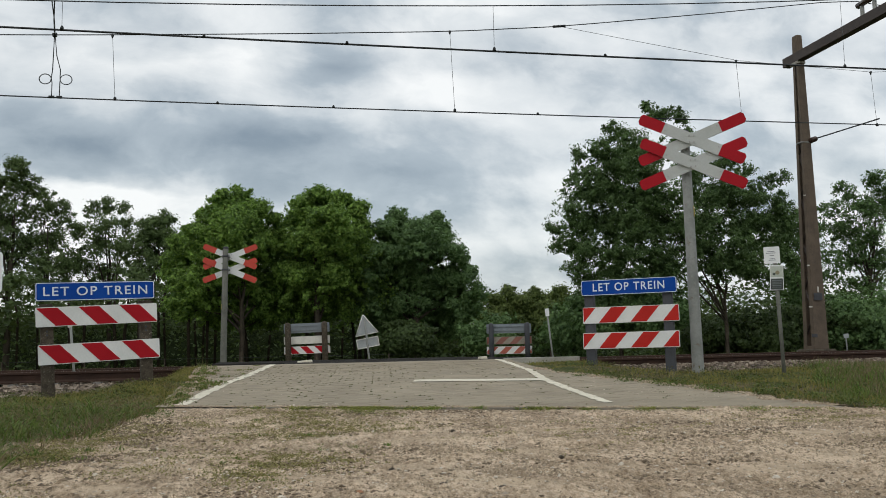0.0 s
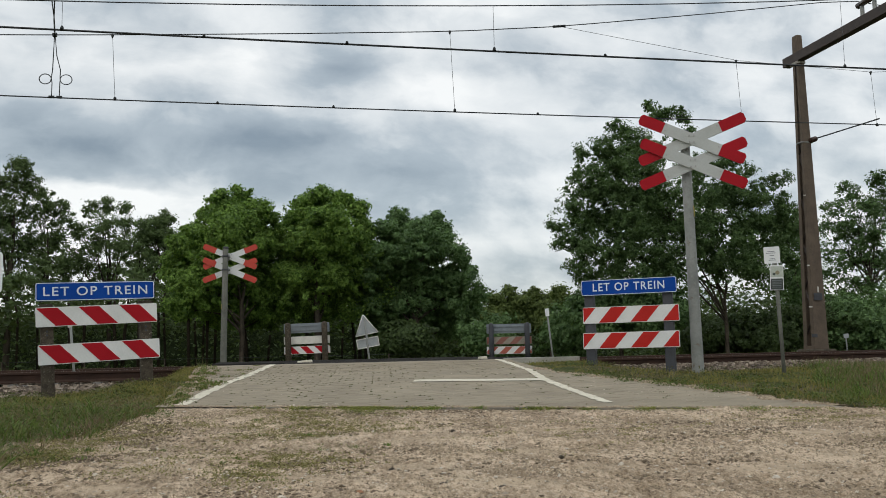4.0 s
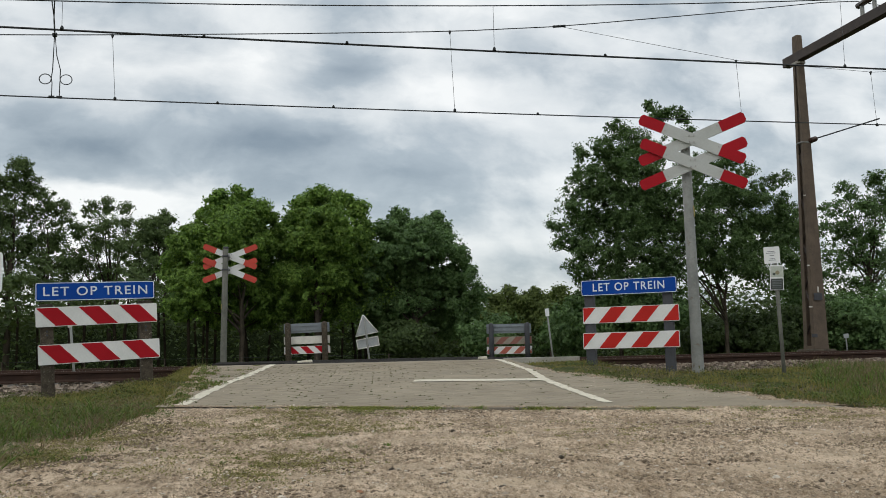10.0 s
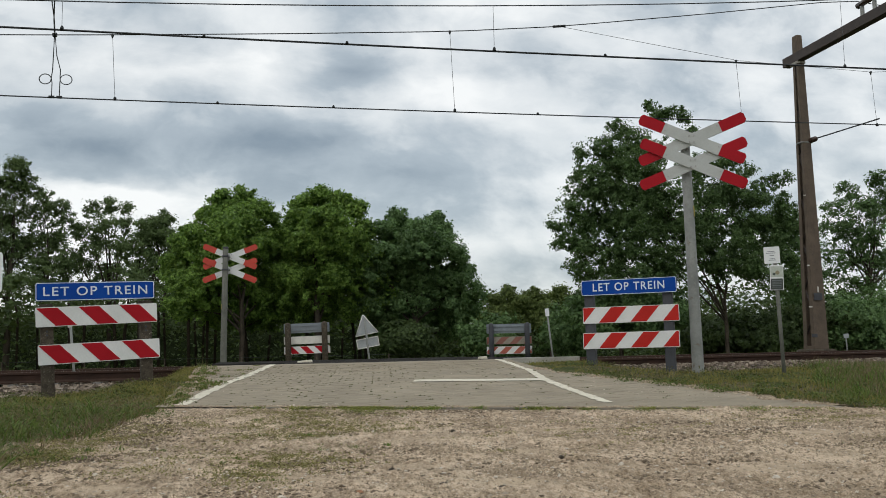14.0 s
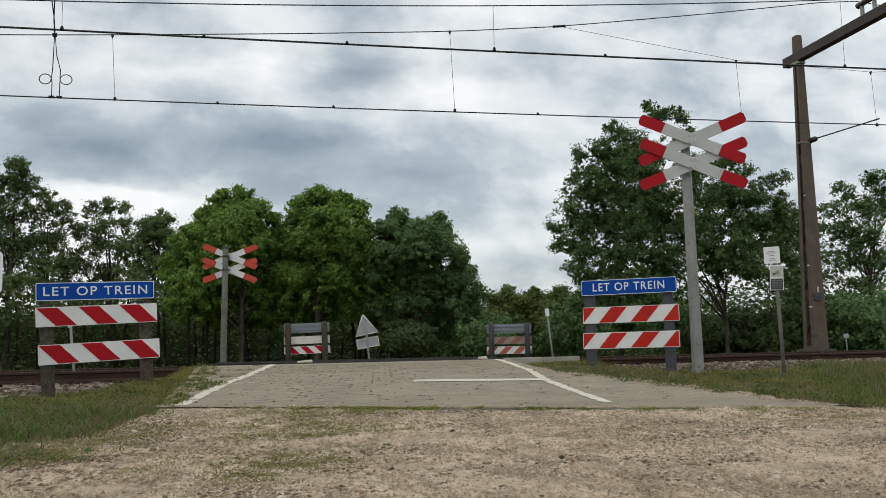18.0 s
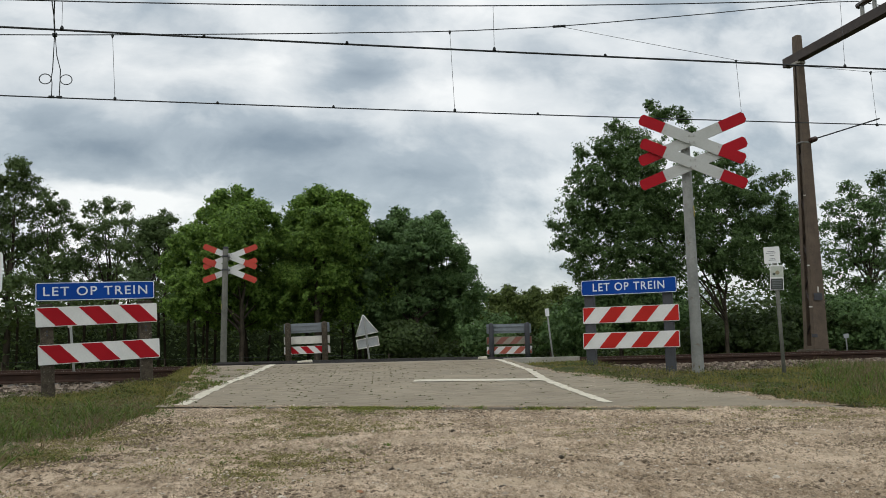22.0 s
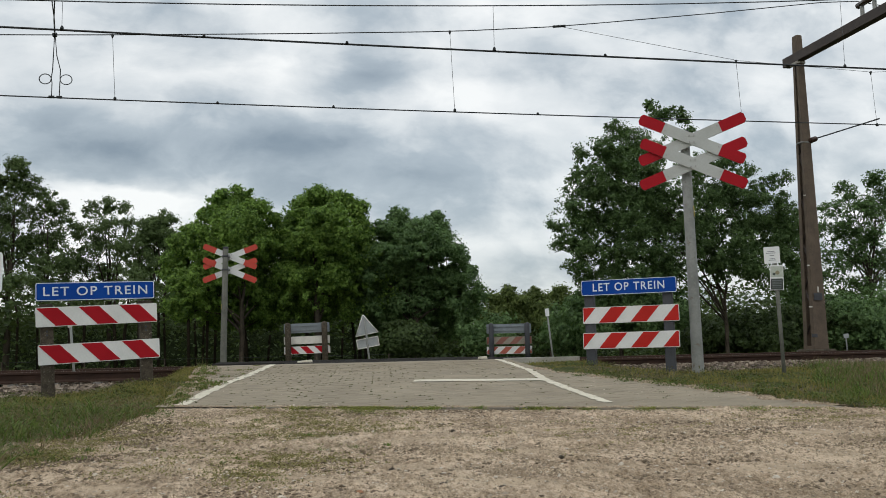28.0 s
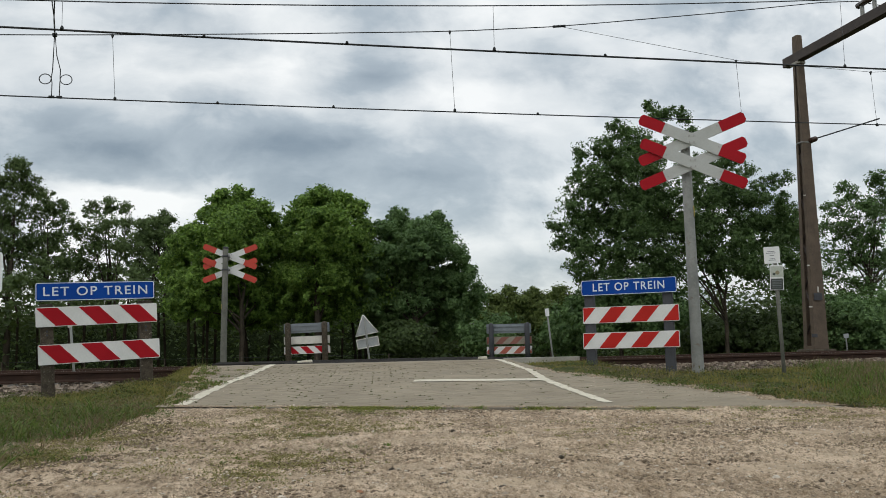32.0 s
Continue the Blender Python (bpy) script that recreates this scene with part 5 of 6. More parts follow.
make_tree("low far broadleaf tree beyond the road", (14.3, 51),
          [(14.77, 50.79, 3.64, 0.35, 0.42), (13.93, 50.93, 3.27, 0.58, 0.32), (15.35, 51.03, 2.94, 0.9, 0.51), (16.23, 51.24, 3.27, 0.58, 0.39), (14.16, 51.16, 2.26, 1.15, 0.64), (15.81, 51.1, 2.04, 1.16, 0.58)], M["leaf_olive"], 60, 0.13, 0.13, 0.09, 18)
make_tree("low far broadleaf tree beyond the road", (17, 50.4),
          [(16.31, 50.6, 3.55, 0.35, 0.35, 0.8), (17.15, 51.14, 3.32, 0.46, 0.36, 0.8), (17.66, 50.41, 3.59, 0.39, 0.39), (16.58, 50.28, 2.63, 0.83, 0.51), (18.24, 50.77, 2.9, 0.78, 0.58), (16.97, 49.96, 1.85, 1.08, 0.57)], M["leaf_olive"], 60, 0.13, 0.13, 0.09, 19)
make_tree("large spreading oak with dark leaves behind the tracks", (16.2, 29.3),
          [(12.38, 28.72, 5.62, 1.6, 1.6, 0.25), (11.9, 29.67, 4.41, 1.45, 1.25, 0.2), (13.88, 29.03, 4.34, 1.44, 1.63, 0.28), (15.81, 29.07, 4.75, 1.36, 1.56, 0.15), (13.35, 28.32, 8.25, 0.17, 0.25, 1.2), (14.06, 28.88, 8.15, 0.43, 0.21, 1.2), (14.91, 29.11, 8.16, 0.24, 0.27, 1.2), (14.65, 28.33, 7.24, 0.34, 0.34), (12.54, 29.16, 7.62, 0.35, 0.31), (13.11, 29.19, 7.24, 0.58, 0.43), (11.66, 28.38, 6.79, 0.45, 0.34), (11.12, 29.18, 6.72, 0.25, 0.29), (12.15, 28.95, 6.27, 0.76, 0.49), (13.51, 29.25, 6.4, 0.85, 0.66), (11.07, 28.79, 5.95, 0.41, 0.3), (11.56, 29.29, 5.47, 0.69, 0.46), (12.71, 29.33, 5.27, 0.87, 0.58), (13.44, 28.33, 5.14, 0.75, 0.56), (10.47, 28.38, 4.63, 0.4, 0.37), (10.17, 29.25, 4.3, 0.24, 0.21), (11.9, 29.65, 4.45, 0.87, 0.54), (12.73, 28.65, 4.2, 0.84, 0.56), (14.08, 28.94, 4.29, 0.76, 0.57), (10.47, 29.13, 3.76, 0.41, 0.3), (11.14, 28.75, 3.45, 0.63, 0.41), (12.35, 28.81, 3.27, 0.84, 0.49), (13.52, 28.74, 3.15, 0.75, 0.53), (10.79, 28.82, 2.9, 0.41, 0.24), (11.61, 29.13, 2.66, 0.68, 0.34, 0.8), (12.67, 28.72, 2.55, 0.82, 0.37, 0.8), (13.94, 28.83, 2.63, 0.72, 0.42, 0.8), (15.65, 29.38, 6.39, 0.67, 0.51), (16.06, 28.34, 6.38, 0.38, 0.25), (17.12, 29.1, 6.28, 0.3, 0.22), (15.82, 29.33, 5.43, 0.79, 0.55, 1), (16.52, 28.73, 5.41, 0.66, 0.47, 1), (15.03, 28.61, 4.25, 0.65, 0.53, 1), (16.63, 29.43, 4.45, 0.75, 0.51, 0.95), (15.28, 28.63, 3.33, 0.72, 0.53, 0.95), (16.46, 28.56, 3.4, 0.65, 0.46, 0.9), (15.81, 28.91, 2.78, 0.65, 0.38, 0.9), (18.3, 29.28, 5.92, 0.4, 0.24, 0.8), (18.33, 28.44, 5.92, 0.19, 0.19), (17.5, 28.75, 5.31, 0.55, 0.35, 1), (18.36, 28.77, 5.08, 0.31, 0.43, 1), (17.74, 29.47, 4.51, 0.56, 0.4, 1), (18.48, 28.91, 4.23, 0.39, 0.39, 1), (17.79, 29.5, 3.63, 0.56, 0.4, 0.85), (18.3, 28.54, 3.2, 0.35, 0.43, 0.85), (17.0, 28.77, 2.73, 0.66, 0.35, 0.85), (18.32, 29.21, 2.41, 0.55, 0.39, 0.85), (16.91, 28.67, 4.85, 0.66, 0.46, 0.75), (18.47, 29.55, 4.69, 0.52, 0.44, 0.75), (15.99, 28.55, 3.8, 0.69, 0.5, 0.6), (18.12, 29.25, 3.9, 0.55, 0.44, 0.7), (16.6, 28.5, 2.97, 0.65, 0.42, 0.6), (18.55, 28.7, 4.62, 0.27, 0.35, 0.8)],
          M["leaf_old_oak"], 88, 0.076, 0.070, 0.072, 20, fork=0.22, amount=1.3, core=0.06, limbs=11, stem=False, grow=1.22)
make_tree("leafy oak undergrowth below the large oak", (12.7, 30.2),
          [(11.72, 30.06, 1.36, 1.09, 0.9), (13.6, 29.66, 1.31, 1.45, 1.0)], M["leaf_oak"], 70, 0.12, 0.12, 0.08, 21, "shrub")
make_tree("broadleaf tree with open crown behind the mast", (25.71, 34.4),
          [(25.15, 34.94, 6.85, 0.32, 0.29), (25.13, 34.33, 6.5, 0.38, 0.33), (26.19, 34.02, 7.06, 0.43, 0.38), (23.94, 33.87, 5.72, 0.47, 0.37), (23.81, 34.44, 5.13, 0.31, 0.33), (25.18, 33.97, 5.74, 0.66, 0.47), (26.94, 34.83, 6.15, 0.63, 0.63), (24.73, 34.87, 4.91, 0.62, 0.43), (25.61, 33.96, 4.65, 0.8, 0.61), (23.64, 34.09, 4.05, 0.42, 0.47, 0.7), (25.36, 34.83, 3.75, 0.72, 0.48, 0.65), (26.54, 34.6, 3.53, 0.67, 0.58, 0.7), (24.23, 34.83, 3.08, 0.57, 0.43, 0.7), (25.29, 34.18, 2.66, 0.89, 0.38, 0.8), (27.49, 33.88, 6.33, 0.91, 1.19, 0.7), (27.45, 34.11, 3.96, 0.91, 1.19, 0.7), (25.34, 35.0, 5.32, 0.63, 0.48, 0.35), (25.87, 34.05, 5.26, 0.66, 0.57, 0.25), (24.95, 34.57, 4.25, 0.67, 0.48, 0.35), (25.83, 34.35, 3.74, 0.76, 0.52, 0.3), (26.74, 34.34, 6.53, 0.43, 0.53, 0.35), (24.18, 34.39, 3.51, 0.47, 0.47, 0.25)],
          M["leaf_shrub"], 42, 0.092, 0.09, 0.09, 22, core=0.08, amount=1.4, grow=1.2)
make_tree("thin young tree behind the mast", (21, 32.2),
          [(20.72, 32.1, 4.16, 0.74, 1.27), (21.15, 32.24, 2.2, 0.92, 1.13)], M["leaf_shrub"], 40, 0.115, 0.12, 0.07, 23, core=0.04)
# bushes along the foot of the wood
for i, (x, y, z, rx, rz) in enumerate(((6.02, 34.47, 0.69, 1.27, 0.74), (8.91, 33.84, 0.73, 1.05, 0.84), (12.0, 33.15, 0.87, 1.27, 1.05), (17.36, 32.03, 0.53, 1.48, 0.84), (19.01, 31.65, 0.6, 1.48, 1.05), (20.66, 31.27, 0.6, 1.48, 1.1), (22.31, 30.92, 0.7, 1.69, 1.25), (24.16, 30.52, 0.7, 1.9, 1.4))):
    make_tree("dense green shrub at the foot of the trees", (x, y), [(x, y, z, rx, rz)], M["leaf_oak" if i in (1, 2, 6, 7) else "leaf_alder"], 70, 0.115, 0.13, 0.07, 40 + i, "shrub", wood=False, amount=0.6, core=0.2)


def build_far_woods():
    """The wood behind the front trees, as one mass of leaves and stems."""
    r = np.random.default_rng(5)
    k = 74000
    x = r.uniform(-26, 46, k)
    y = np.where((x < 10) | (x > 19), r.uniform(38.5, 58, k), r.uniform(52, 60, k))
    top = np.interp(x, [-26, -12, -3, 9.5, 11, 20, 23, 30, 34, 46], [3.6, 3.0, 3.5, 3.4, 2.3, 2.9, 3.2, 3.2, 2.6, 2.4]) + 0.7 * np.sin(x * 1.3) + 0.4 * np.sin(x * 3.7)
    top = top + np.clip((y - 46) / 12, 0, 1) * 0.8
    low = np.where((x < 10) & (r.uniform(0, 1, k) < 0.86), 1.7, -0.2)
    z = low + (top - low) * r.uniform(0, 1, k)
    v, f = leaf_quads(np.stack([x, y, z], 1), 0.26, 6)
    tagged(mesh_object("far_woods", v.tolist(), f.tolist(), M["leaf_alder"]), "dense dark wood behind the front row of trees", "woods", kind="stuff")
    # the hedge sheet that closes the view behind the stems, near-black for deep shade
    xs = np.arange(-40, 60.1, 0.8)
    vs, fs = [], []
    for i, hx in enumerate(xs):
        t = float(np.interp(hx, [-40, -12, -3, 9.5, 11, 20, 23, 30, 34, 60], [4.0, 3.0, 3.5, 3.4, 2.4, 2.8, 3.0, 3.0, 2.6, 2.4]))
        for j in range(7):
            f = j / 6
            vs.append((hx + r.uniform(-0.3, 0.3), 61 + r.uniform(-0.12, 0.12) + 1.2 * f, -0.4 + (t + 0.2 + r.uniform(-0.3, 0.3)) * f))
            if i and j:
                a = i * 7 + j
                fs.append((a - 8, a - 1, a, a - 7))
    tagged(mesh_object("backdrop_woods", vs, fs, M["hedge"]), "closed hedge sheet far behind the trees, deep shade in its colour", "woods", kind="structure")
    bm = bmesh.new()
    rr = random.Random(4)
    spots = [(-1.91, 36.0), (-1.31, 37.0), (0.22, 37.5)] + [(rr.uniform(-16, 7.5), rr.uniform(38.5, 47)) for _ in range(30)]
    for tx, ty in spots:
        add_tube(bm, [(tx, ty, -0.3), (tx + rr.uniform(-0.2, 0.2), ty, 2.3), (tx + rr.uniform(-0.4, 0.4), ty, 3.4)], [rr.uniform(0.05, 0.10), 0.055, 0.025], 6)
    tagged(link("far_stems", bm, M["stem"]), "thin tree stems inside the wood, shade put into their bark colour", "woods", kind="stuff")


build_far_woods()

# wire fence along the foot of the wood
wood_fence = thing("wire_fence", pose(0, 0, 0), "low wire fence on thin posts before the wood", "fence")
for x in np.arange(-12, 6, 2.4):
    part("post", tube([(x, 31.0, -0.3), (x, 31.0, 0.24)], 0.022, 6), M["bark"], wood_fence)
for z in (0.22, -0.02):
    part("wire", tube([(x, 31.0, z) for x in np.arange(-12.5, 6, 3.0)], 0.008, 4), M["wire"], wood_fence)

# ================= grass =================


def blades(name, spots, height, width, material, label, seed, lean=0.45, kind="stuff", low_from=99.0):
    """Curved grass blades, each two quads narrowing to a tip, at x, y, z spots."""
    r = np.random.default_rng(seed)
    k = len(spots)
    a = r.uniform(0, 2 * np.pi, k)
    side = np.stack([np.cos(a), np.sin(a), np.zeros(k)], 1)
    b = r.uniform(0, 2 * np.pi, k)
    patch = 0.5 + 0.5 * np.sin(spots[:, 0] * 4.3 + 1.9 * np.sin(spots[:, 1] * 2.7)) * np.sin(spots[:, 1] * 3.4 + spots[:, 0] * 1.6)
    h = height * r.uniform(0.35, 1.1, k) * (0.5 + 0.85 * patch) * np.interp(spots[:, 1], [low_from, low_from + 1.6], [1.0, 0.36])
    way = np.stack([np.cos(b), np.sin(b), np.zeros(k)], 1) * (h * lean * r.uniform(0.1, 1.2, k))[:, None]
    up = np.stack([np.zeros(k), np.zeros(k), h], 1)
    w = (width * r.uniform(0.6, 1.3, k))[:, None]
    v = np.stack([spots - side * w, spots + side * w, spots + up * 0.55 + way * 0.35 + side * w * 0.7, spots + up * 0.55 + way * 0.35 - side * w * 0.7, spots + up * 0.9 + way * 1.25], 1)
    i = (np.arange(k) * 5)[:, None]
    faces = (i + np.array([[0, 1, 2, 3]])).tolist() + (i + np.array([[3, 2, 4]])).tolist()
    return tagged(mesh_object(name, v.reshape(-1, 3).tolist(), faces, material), label, "grass", kind=kind)


def scatter(k, x0, x1, y0, y1, keep, seed, dz=0.0):
    r = np.random.default_rng(seed)
    x, y = r.uniform(x0, x1, k), r.uniform(y0, y1, k)
    patch = 0.5 + 0.5 * np.sin(x * 2.1 + 1.3 * np.sin(y * 1.7)) * np.sin(y * 2.6 + x * 0.8)
    ok = keep(x, y, patch, r.uniform(0, 1, k))
    x, y = x[ok], y[ok]
    return np.stack([x, y, land(x, y) + swells(x, y) + dz - 0.008], 1)


def left_edge(y):
    return np.interp(y, LEFT_Y, LEFT_X)


def right_edge(y):
    return np.interp(y, RIGHT_Y, RIGHT_X)


def ragged(x, y):
    """An uneven border, in metres to either side."""
    return 0.10 * np.sin(y * 5.1 + 1.3 * np.sin(y * 2.2)) + 0.06 * np.sin(y * 13.0 + x * 3.0) + 0.05 * np.sin(y * 29.0)


blades("verge_grass", scatter(46000, -3.6, -0.55, 4.0, 12.7, lambda x, y, p, q: (x < left_edge(y) + ragged(x, y) * 0.7 + 0.10 * p) & (x < road_left(9) + 0.02) & ((x > -1.5) | (y < 11.6)) & (q < 0.25 + 0.75 * p), 61), 0.125, 0.0038, M["grass_green"], "long green verge grass beside the dirt", 71, 1.7, low_from=7.4)
blades("verge_grass_tall", scatter(16000, -3.6, -1.0, 4.5, 9.6, lambda x, y, p, q: (x < left_edge(y) - 0.22 + ragged(x, y)) & (q < p), 62), 0.23, 0.0042, M["grass_green"], "taller green verge grass", 72, 1.25, low_from=7.2)
blades("verge_grass", scatter(44000, -2.1, -0.58, 7.6, 14.2, lambda x, y, p, q: (x < left_edge(y) + 0.05 + ragged(x, y) * 0.4) & ((y < 12.8) | (x > -1.1)) & ((x > -1.5) | (y < 11.6)) & (q < 0.4 + 0.6 * p), 69), 0.065, 0.0038, M["grass_short"], "short yellow-green grass beside the paving", 82, 0.9)
blades("verge_grass", scatter(84000, 4.0, 12.5, 5.0, 14.3, lambda x, y, p, q: ((y < 12.9) | (x < 5.35)) & (x > right_edge(y) - 0.06 + 0.26 * p * q + ragged(x, y) * 0.8) & (q < 0.5 + 0.5 * p), 63), 0.06, 0.004, M["grass_short"], "short patchy verge grass by the fence", 73)
blades("verge_grass_tall", scatter(34000, 4.6, 12.5, 6.0, 12.6, lambda x, y, p, q: (x > np.interp(y, [6, 7, 8, 9, 10, 11, 12.6], [4.7, 4.75, 5.2, 5.85, 6.5, 7.1, 8.0]) + 0.3 * p) & (q < 0.55 + 0.45 * p), 64), 0.15, 0.004, M["grass_green"], "tall green verge grass beside the tracks", 74, 0.8)
blades("dry_grass", scatter(19000, 4.6, 12.5, 6.0, 12.6, lambda x, y, p, q: (x > np.interp(y, [6, 7, 8, 9, 10, 11, 12.6], [4.9, 4.95, 5.3, 5.95, 6.6, 7.1, 8.0]) + 0.3 * p) & (q < 0.9), 65), 0.19, 0.003, M["grass_dry"], "dry brownish flowering grass stems", 75, 0.7)
blades("dry_grass", scatter(40000, -3.6, -0.7, 4.2, 12.6, lambda x, y, p, q: (x < left_edge(y) + 0.08) & (q < 0.15 + 0.8 * (1 - p)), 66), 0.13, 0.0026, M["grass_dry"], "dry straw among the verge grass", 76, 1.6, low_from=7.8)
blades("dry_grass", scatter(20000, 4.0, 9, 5.2, 12.8, lambda x, y, p, q: (x > right_edge(y) + ragged(x, y)) & (q < 0.4 + 0.5 * p), 67), 0.04, 0.0026, M["grass_dry"], "thin straw on the trodden verge", 77)
blades("far_verge_grass", scatter(9000, -9, 24, 22.3, 30, lambda x, y, p, q: ((x < 0.5) | (x > 5.8)) & (q < 0.9), 68), 0.25, 0.007, M["grass_green"], "long grass beyond the tracks", 78)


def verge_weeds():
    """Broad-leaved weeds and clover among the verge grass."""
    r = np.random.default_rng(21)
    spots = np.concatenate([
        scatter(900, -3.4, -0.8, 4.6, 12.0, lambda x, y, p, q: (x < left_edge(y) + 0.1) & (q < 0.25 + 0.75 * p), 91),
        scatter(700, 4.2, 9.5, 5.2, 12.6, lambda x, y, p, q: (x > right_edge(y) + 0.05) & (q < 0.2 + 0.5 * p), 92),
        scatter(110, 4.1, 6.0, 9.0, 12.8, lambda x, y, p, q: x > right_edge(y) - 0.05, 93)])
    c = np.repeat(spots, 12, axis=0)
    c = c + r.normal(size=c.shape) * np.array([0.045, 0.045, 0.0]) + np.stack([np.zeros(len(c)), np.zeros(len(c)), r.uniform(0.015, 0.09, len(c))], 1)
    v, f = leaf_quads(c, 0.026, 94, 1.2)
    tagged(mesh_object("verge_weeds", v.tolist(), f.tolist(), M["weed"]), "low broad-leaved weeds among the verge grass", "weeds", kind="stuff")


verge_weeds()


def clumps(r, areas, size, most):
    """Spots gathered into small clumps; areas: x, y, spread across, spread along, how many clumps."""
    out = []
    for cx, cy, sx, sy, k in areas:
        for _ in range(k):
            x, y = r.normal(cx, sx), r.normal(cy, sy)
            if y > 7.78 - 0.405 * x:
                y = 7.76 - 0.405 * x - abs(r.normal(0, 0.03))
            m = int(r.integers(most // 6 + 2, most))
            e = r.normal(size=(m, 2)) * size * r.uniform(0.4, 1.2)
            px, py = x + e[:, 0] * 1.4, np.minimum(y + e[:, 1], 7.8 - 0.405 * (x + e[:, 0] * 1.4))
            out.append(np.stack([px, py, land(px, py) + 0.012], 1))
    return np.concatenate(out)


def leaflets(name, spots, height, size, material, label, seed):
    """Small flat leaves lying low over the given spots."""
    r = np.random.default_rng(seed)
    c = spots + np.stack([np.zeros(len(spots)), np.zeros(len(spots)), r.uniform(0.1, 1.0, len(spots)) * height], 1)
    v, f = leaf_quads(c, size, seed, 1.6)
    tagged(mesh_object(name, v.tolist(), f.tolist(), material), label, "weeds", kind="stuff")


def dirt_tufts():
    """Low weeds: turf along the paving's edge, mossy patches and single tufts on the dirt."""
    r = np.random.default_rng(8)
    edge = lambda x: 7.74 - 0.405 * x
    turf = [(x, edge(x), sx, sy, k) for x, sx, sy, k in ((0.5, 0.06, 0.06, 12), (0.88, 0.09, 0.22, 36), (0.98, 0.08, 0.40, 18), (1.36, 0.09, 0.05, 12), (2.17, 0.08, 0.06, 12), (2.93, 0.04, 0.04, 6), (3.22, 0.07, 0.05, 7), (3.7, 0.09, 0.12, 10), (4.0, 0.12, 0.15, 12), (0.1, 0.05, 0.04, 2), (1.75, 0.05, 0.03, 2), (2.55, 0.05, 0.03, 2))]
    blades("dirt_weeds", clumps(r, turf, 0.030, 24), 0.028, 0.0030, M["grass_green"], "green weeds along the edge of the paving", 79, 1.0)
    moss = [(0.12, 4.5, 0.12, 0.28, 46), (0.22, 5.2, 0.16, 0.30, 60), (0.42, 6.2, 0.18, 0.35, 60), (0.6, 6.9, 0.22, 0.25, 60), (0.85, 6.3, 0.2, 0.3, 30), (0.02, 4.05, 0.05, 0.08, 10), (-1.0, 5.3, 0.10, 0.20, 40), (-0.85, 6.0, 0.12, 0.25, 30), (-0.7, 6.6, 0.15, 0.3, 26), (3.7, 5.6, 0.2, 0.15, 20), (1.6, 5.4, 0.5, 0.6, 12), (2.9, 5.2, 0.5, 0.5, 14), (-0.6, 4.6, 0.2, 0.3, 10), (-0.15, 6.2, 0.2, 0.4, 12)]
    leaflets("dirt_moss", clumps(r, [(x, y, sx * 1.35, sy * 1.3, k) for x, y, sx, sy, k in moss * 2], 0.05, 70), 0.012, 0.012, M["moss"], "low yellow-green mossy growth on the dirt", 83)
    leaflets("dirt_weeds", clumps(r, turf * 2, 0.035, 40), 0.020, 0.014, M["turf"], "yellow-green turf at the paving's edge", 85)
    single = [(0.3, 4.9, 0.25, 0.6, 12), (0.5, 5.9, 0.25, 0.5, 12), (-0.95, 5.5, 0.12, 0.4, 14), (-0.5, 5.0, 0.3, 0.5, 6), (0.1, 4.1, 0.1, 0.1, 3)]
    blades("dirt_weeds", clumps(r, single, 0.022, 30), 0.026, 0.0028, M["grass_green"], "single green tufts in the dirt", 84, 1.2)


dirt_tufts()


def verge_clumps():
    """Green clumps along the border of the right verge and the paving."""
    r = np.random.default_rng(44)
    out = []
    for cx, cy, k in ((4.16, 8.95, 7), (4.22, 8.1, 8), (4.10, 9.4, 10), (4.2, 8.6, 12), (4.24, 7.8, 10), (4.02, 10.4, 9), (4.36, 7.3, 7), (4.42, 6.75, 10), (4.45, 6.3, 8), (4.5, 5.95, 8), (4.08, 9.9, 6), (4.3, 10.6, 8), (4.9, 8.0, 8), (5.2, 9.2, 8), (5.6, 8.3, 8), (4.7, 9.6, 7), (4.5, 12.3, 8), (4.35, 11.8, 8), (4.85, 12.4, 8), (-0.72, 8.0, 6), (-0.78, 7.3, 6)):
        for _ in range(k):
            x, y = r.normal(cx, 0.10), r.normal(cy, 0.10)
            e = r.normal(size=(int(r.integers(20, 60)), 2)) * 0.035
            px, py = x + e[:, 0], y + e[:, 1]
            out.append(np.stack([px, py, land(px, py) + swells(px, py) + 0.01], 1))
    p = np.concatenate(out)
    leaflets("verge_weeds", p, 0.06, 0.022, M["weed_green"], "fresh green weeds along the verge's border", 95)


verge_clumps()


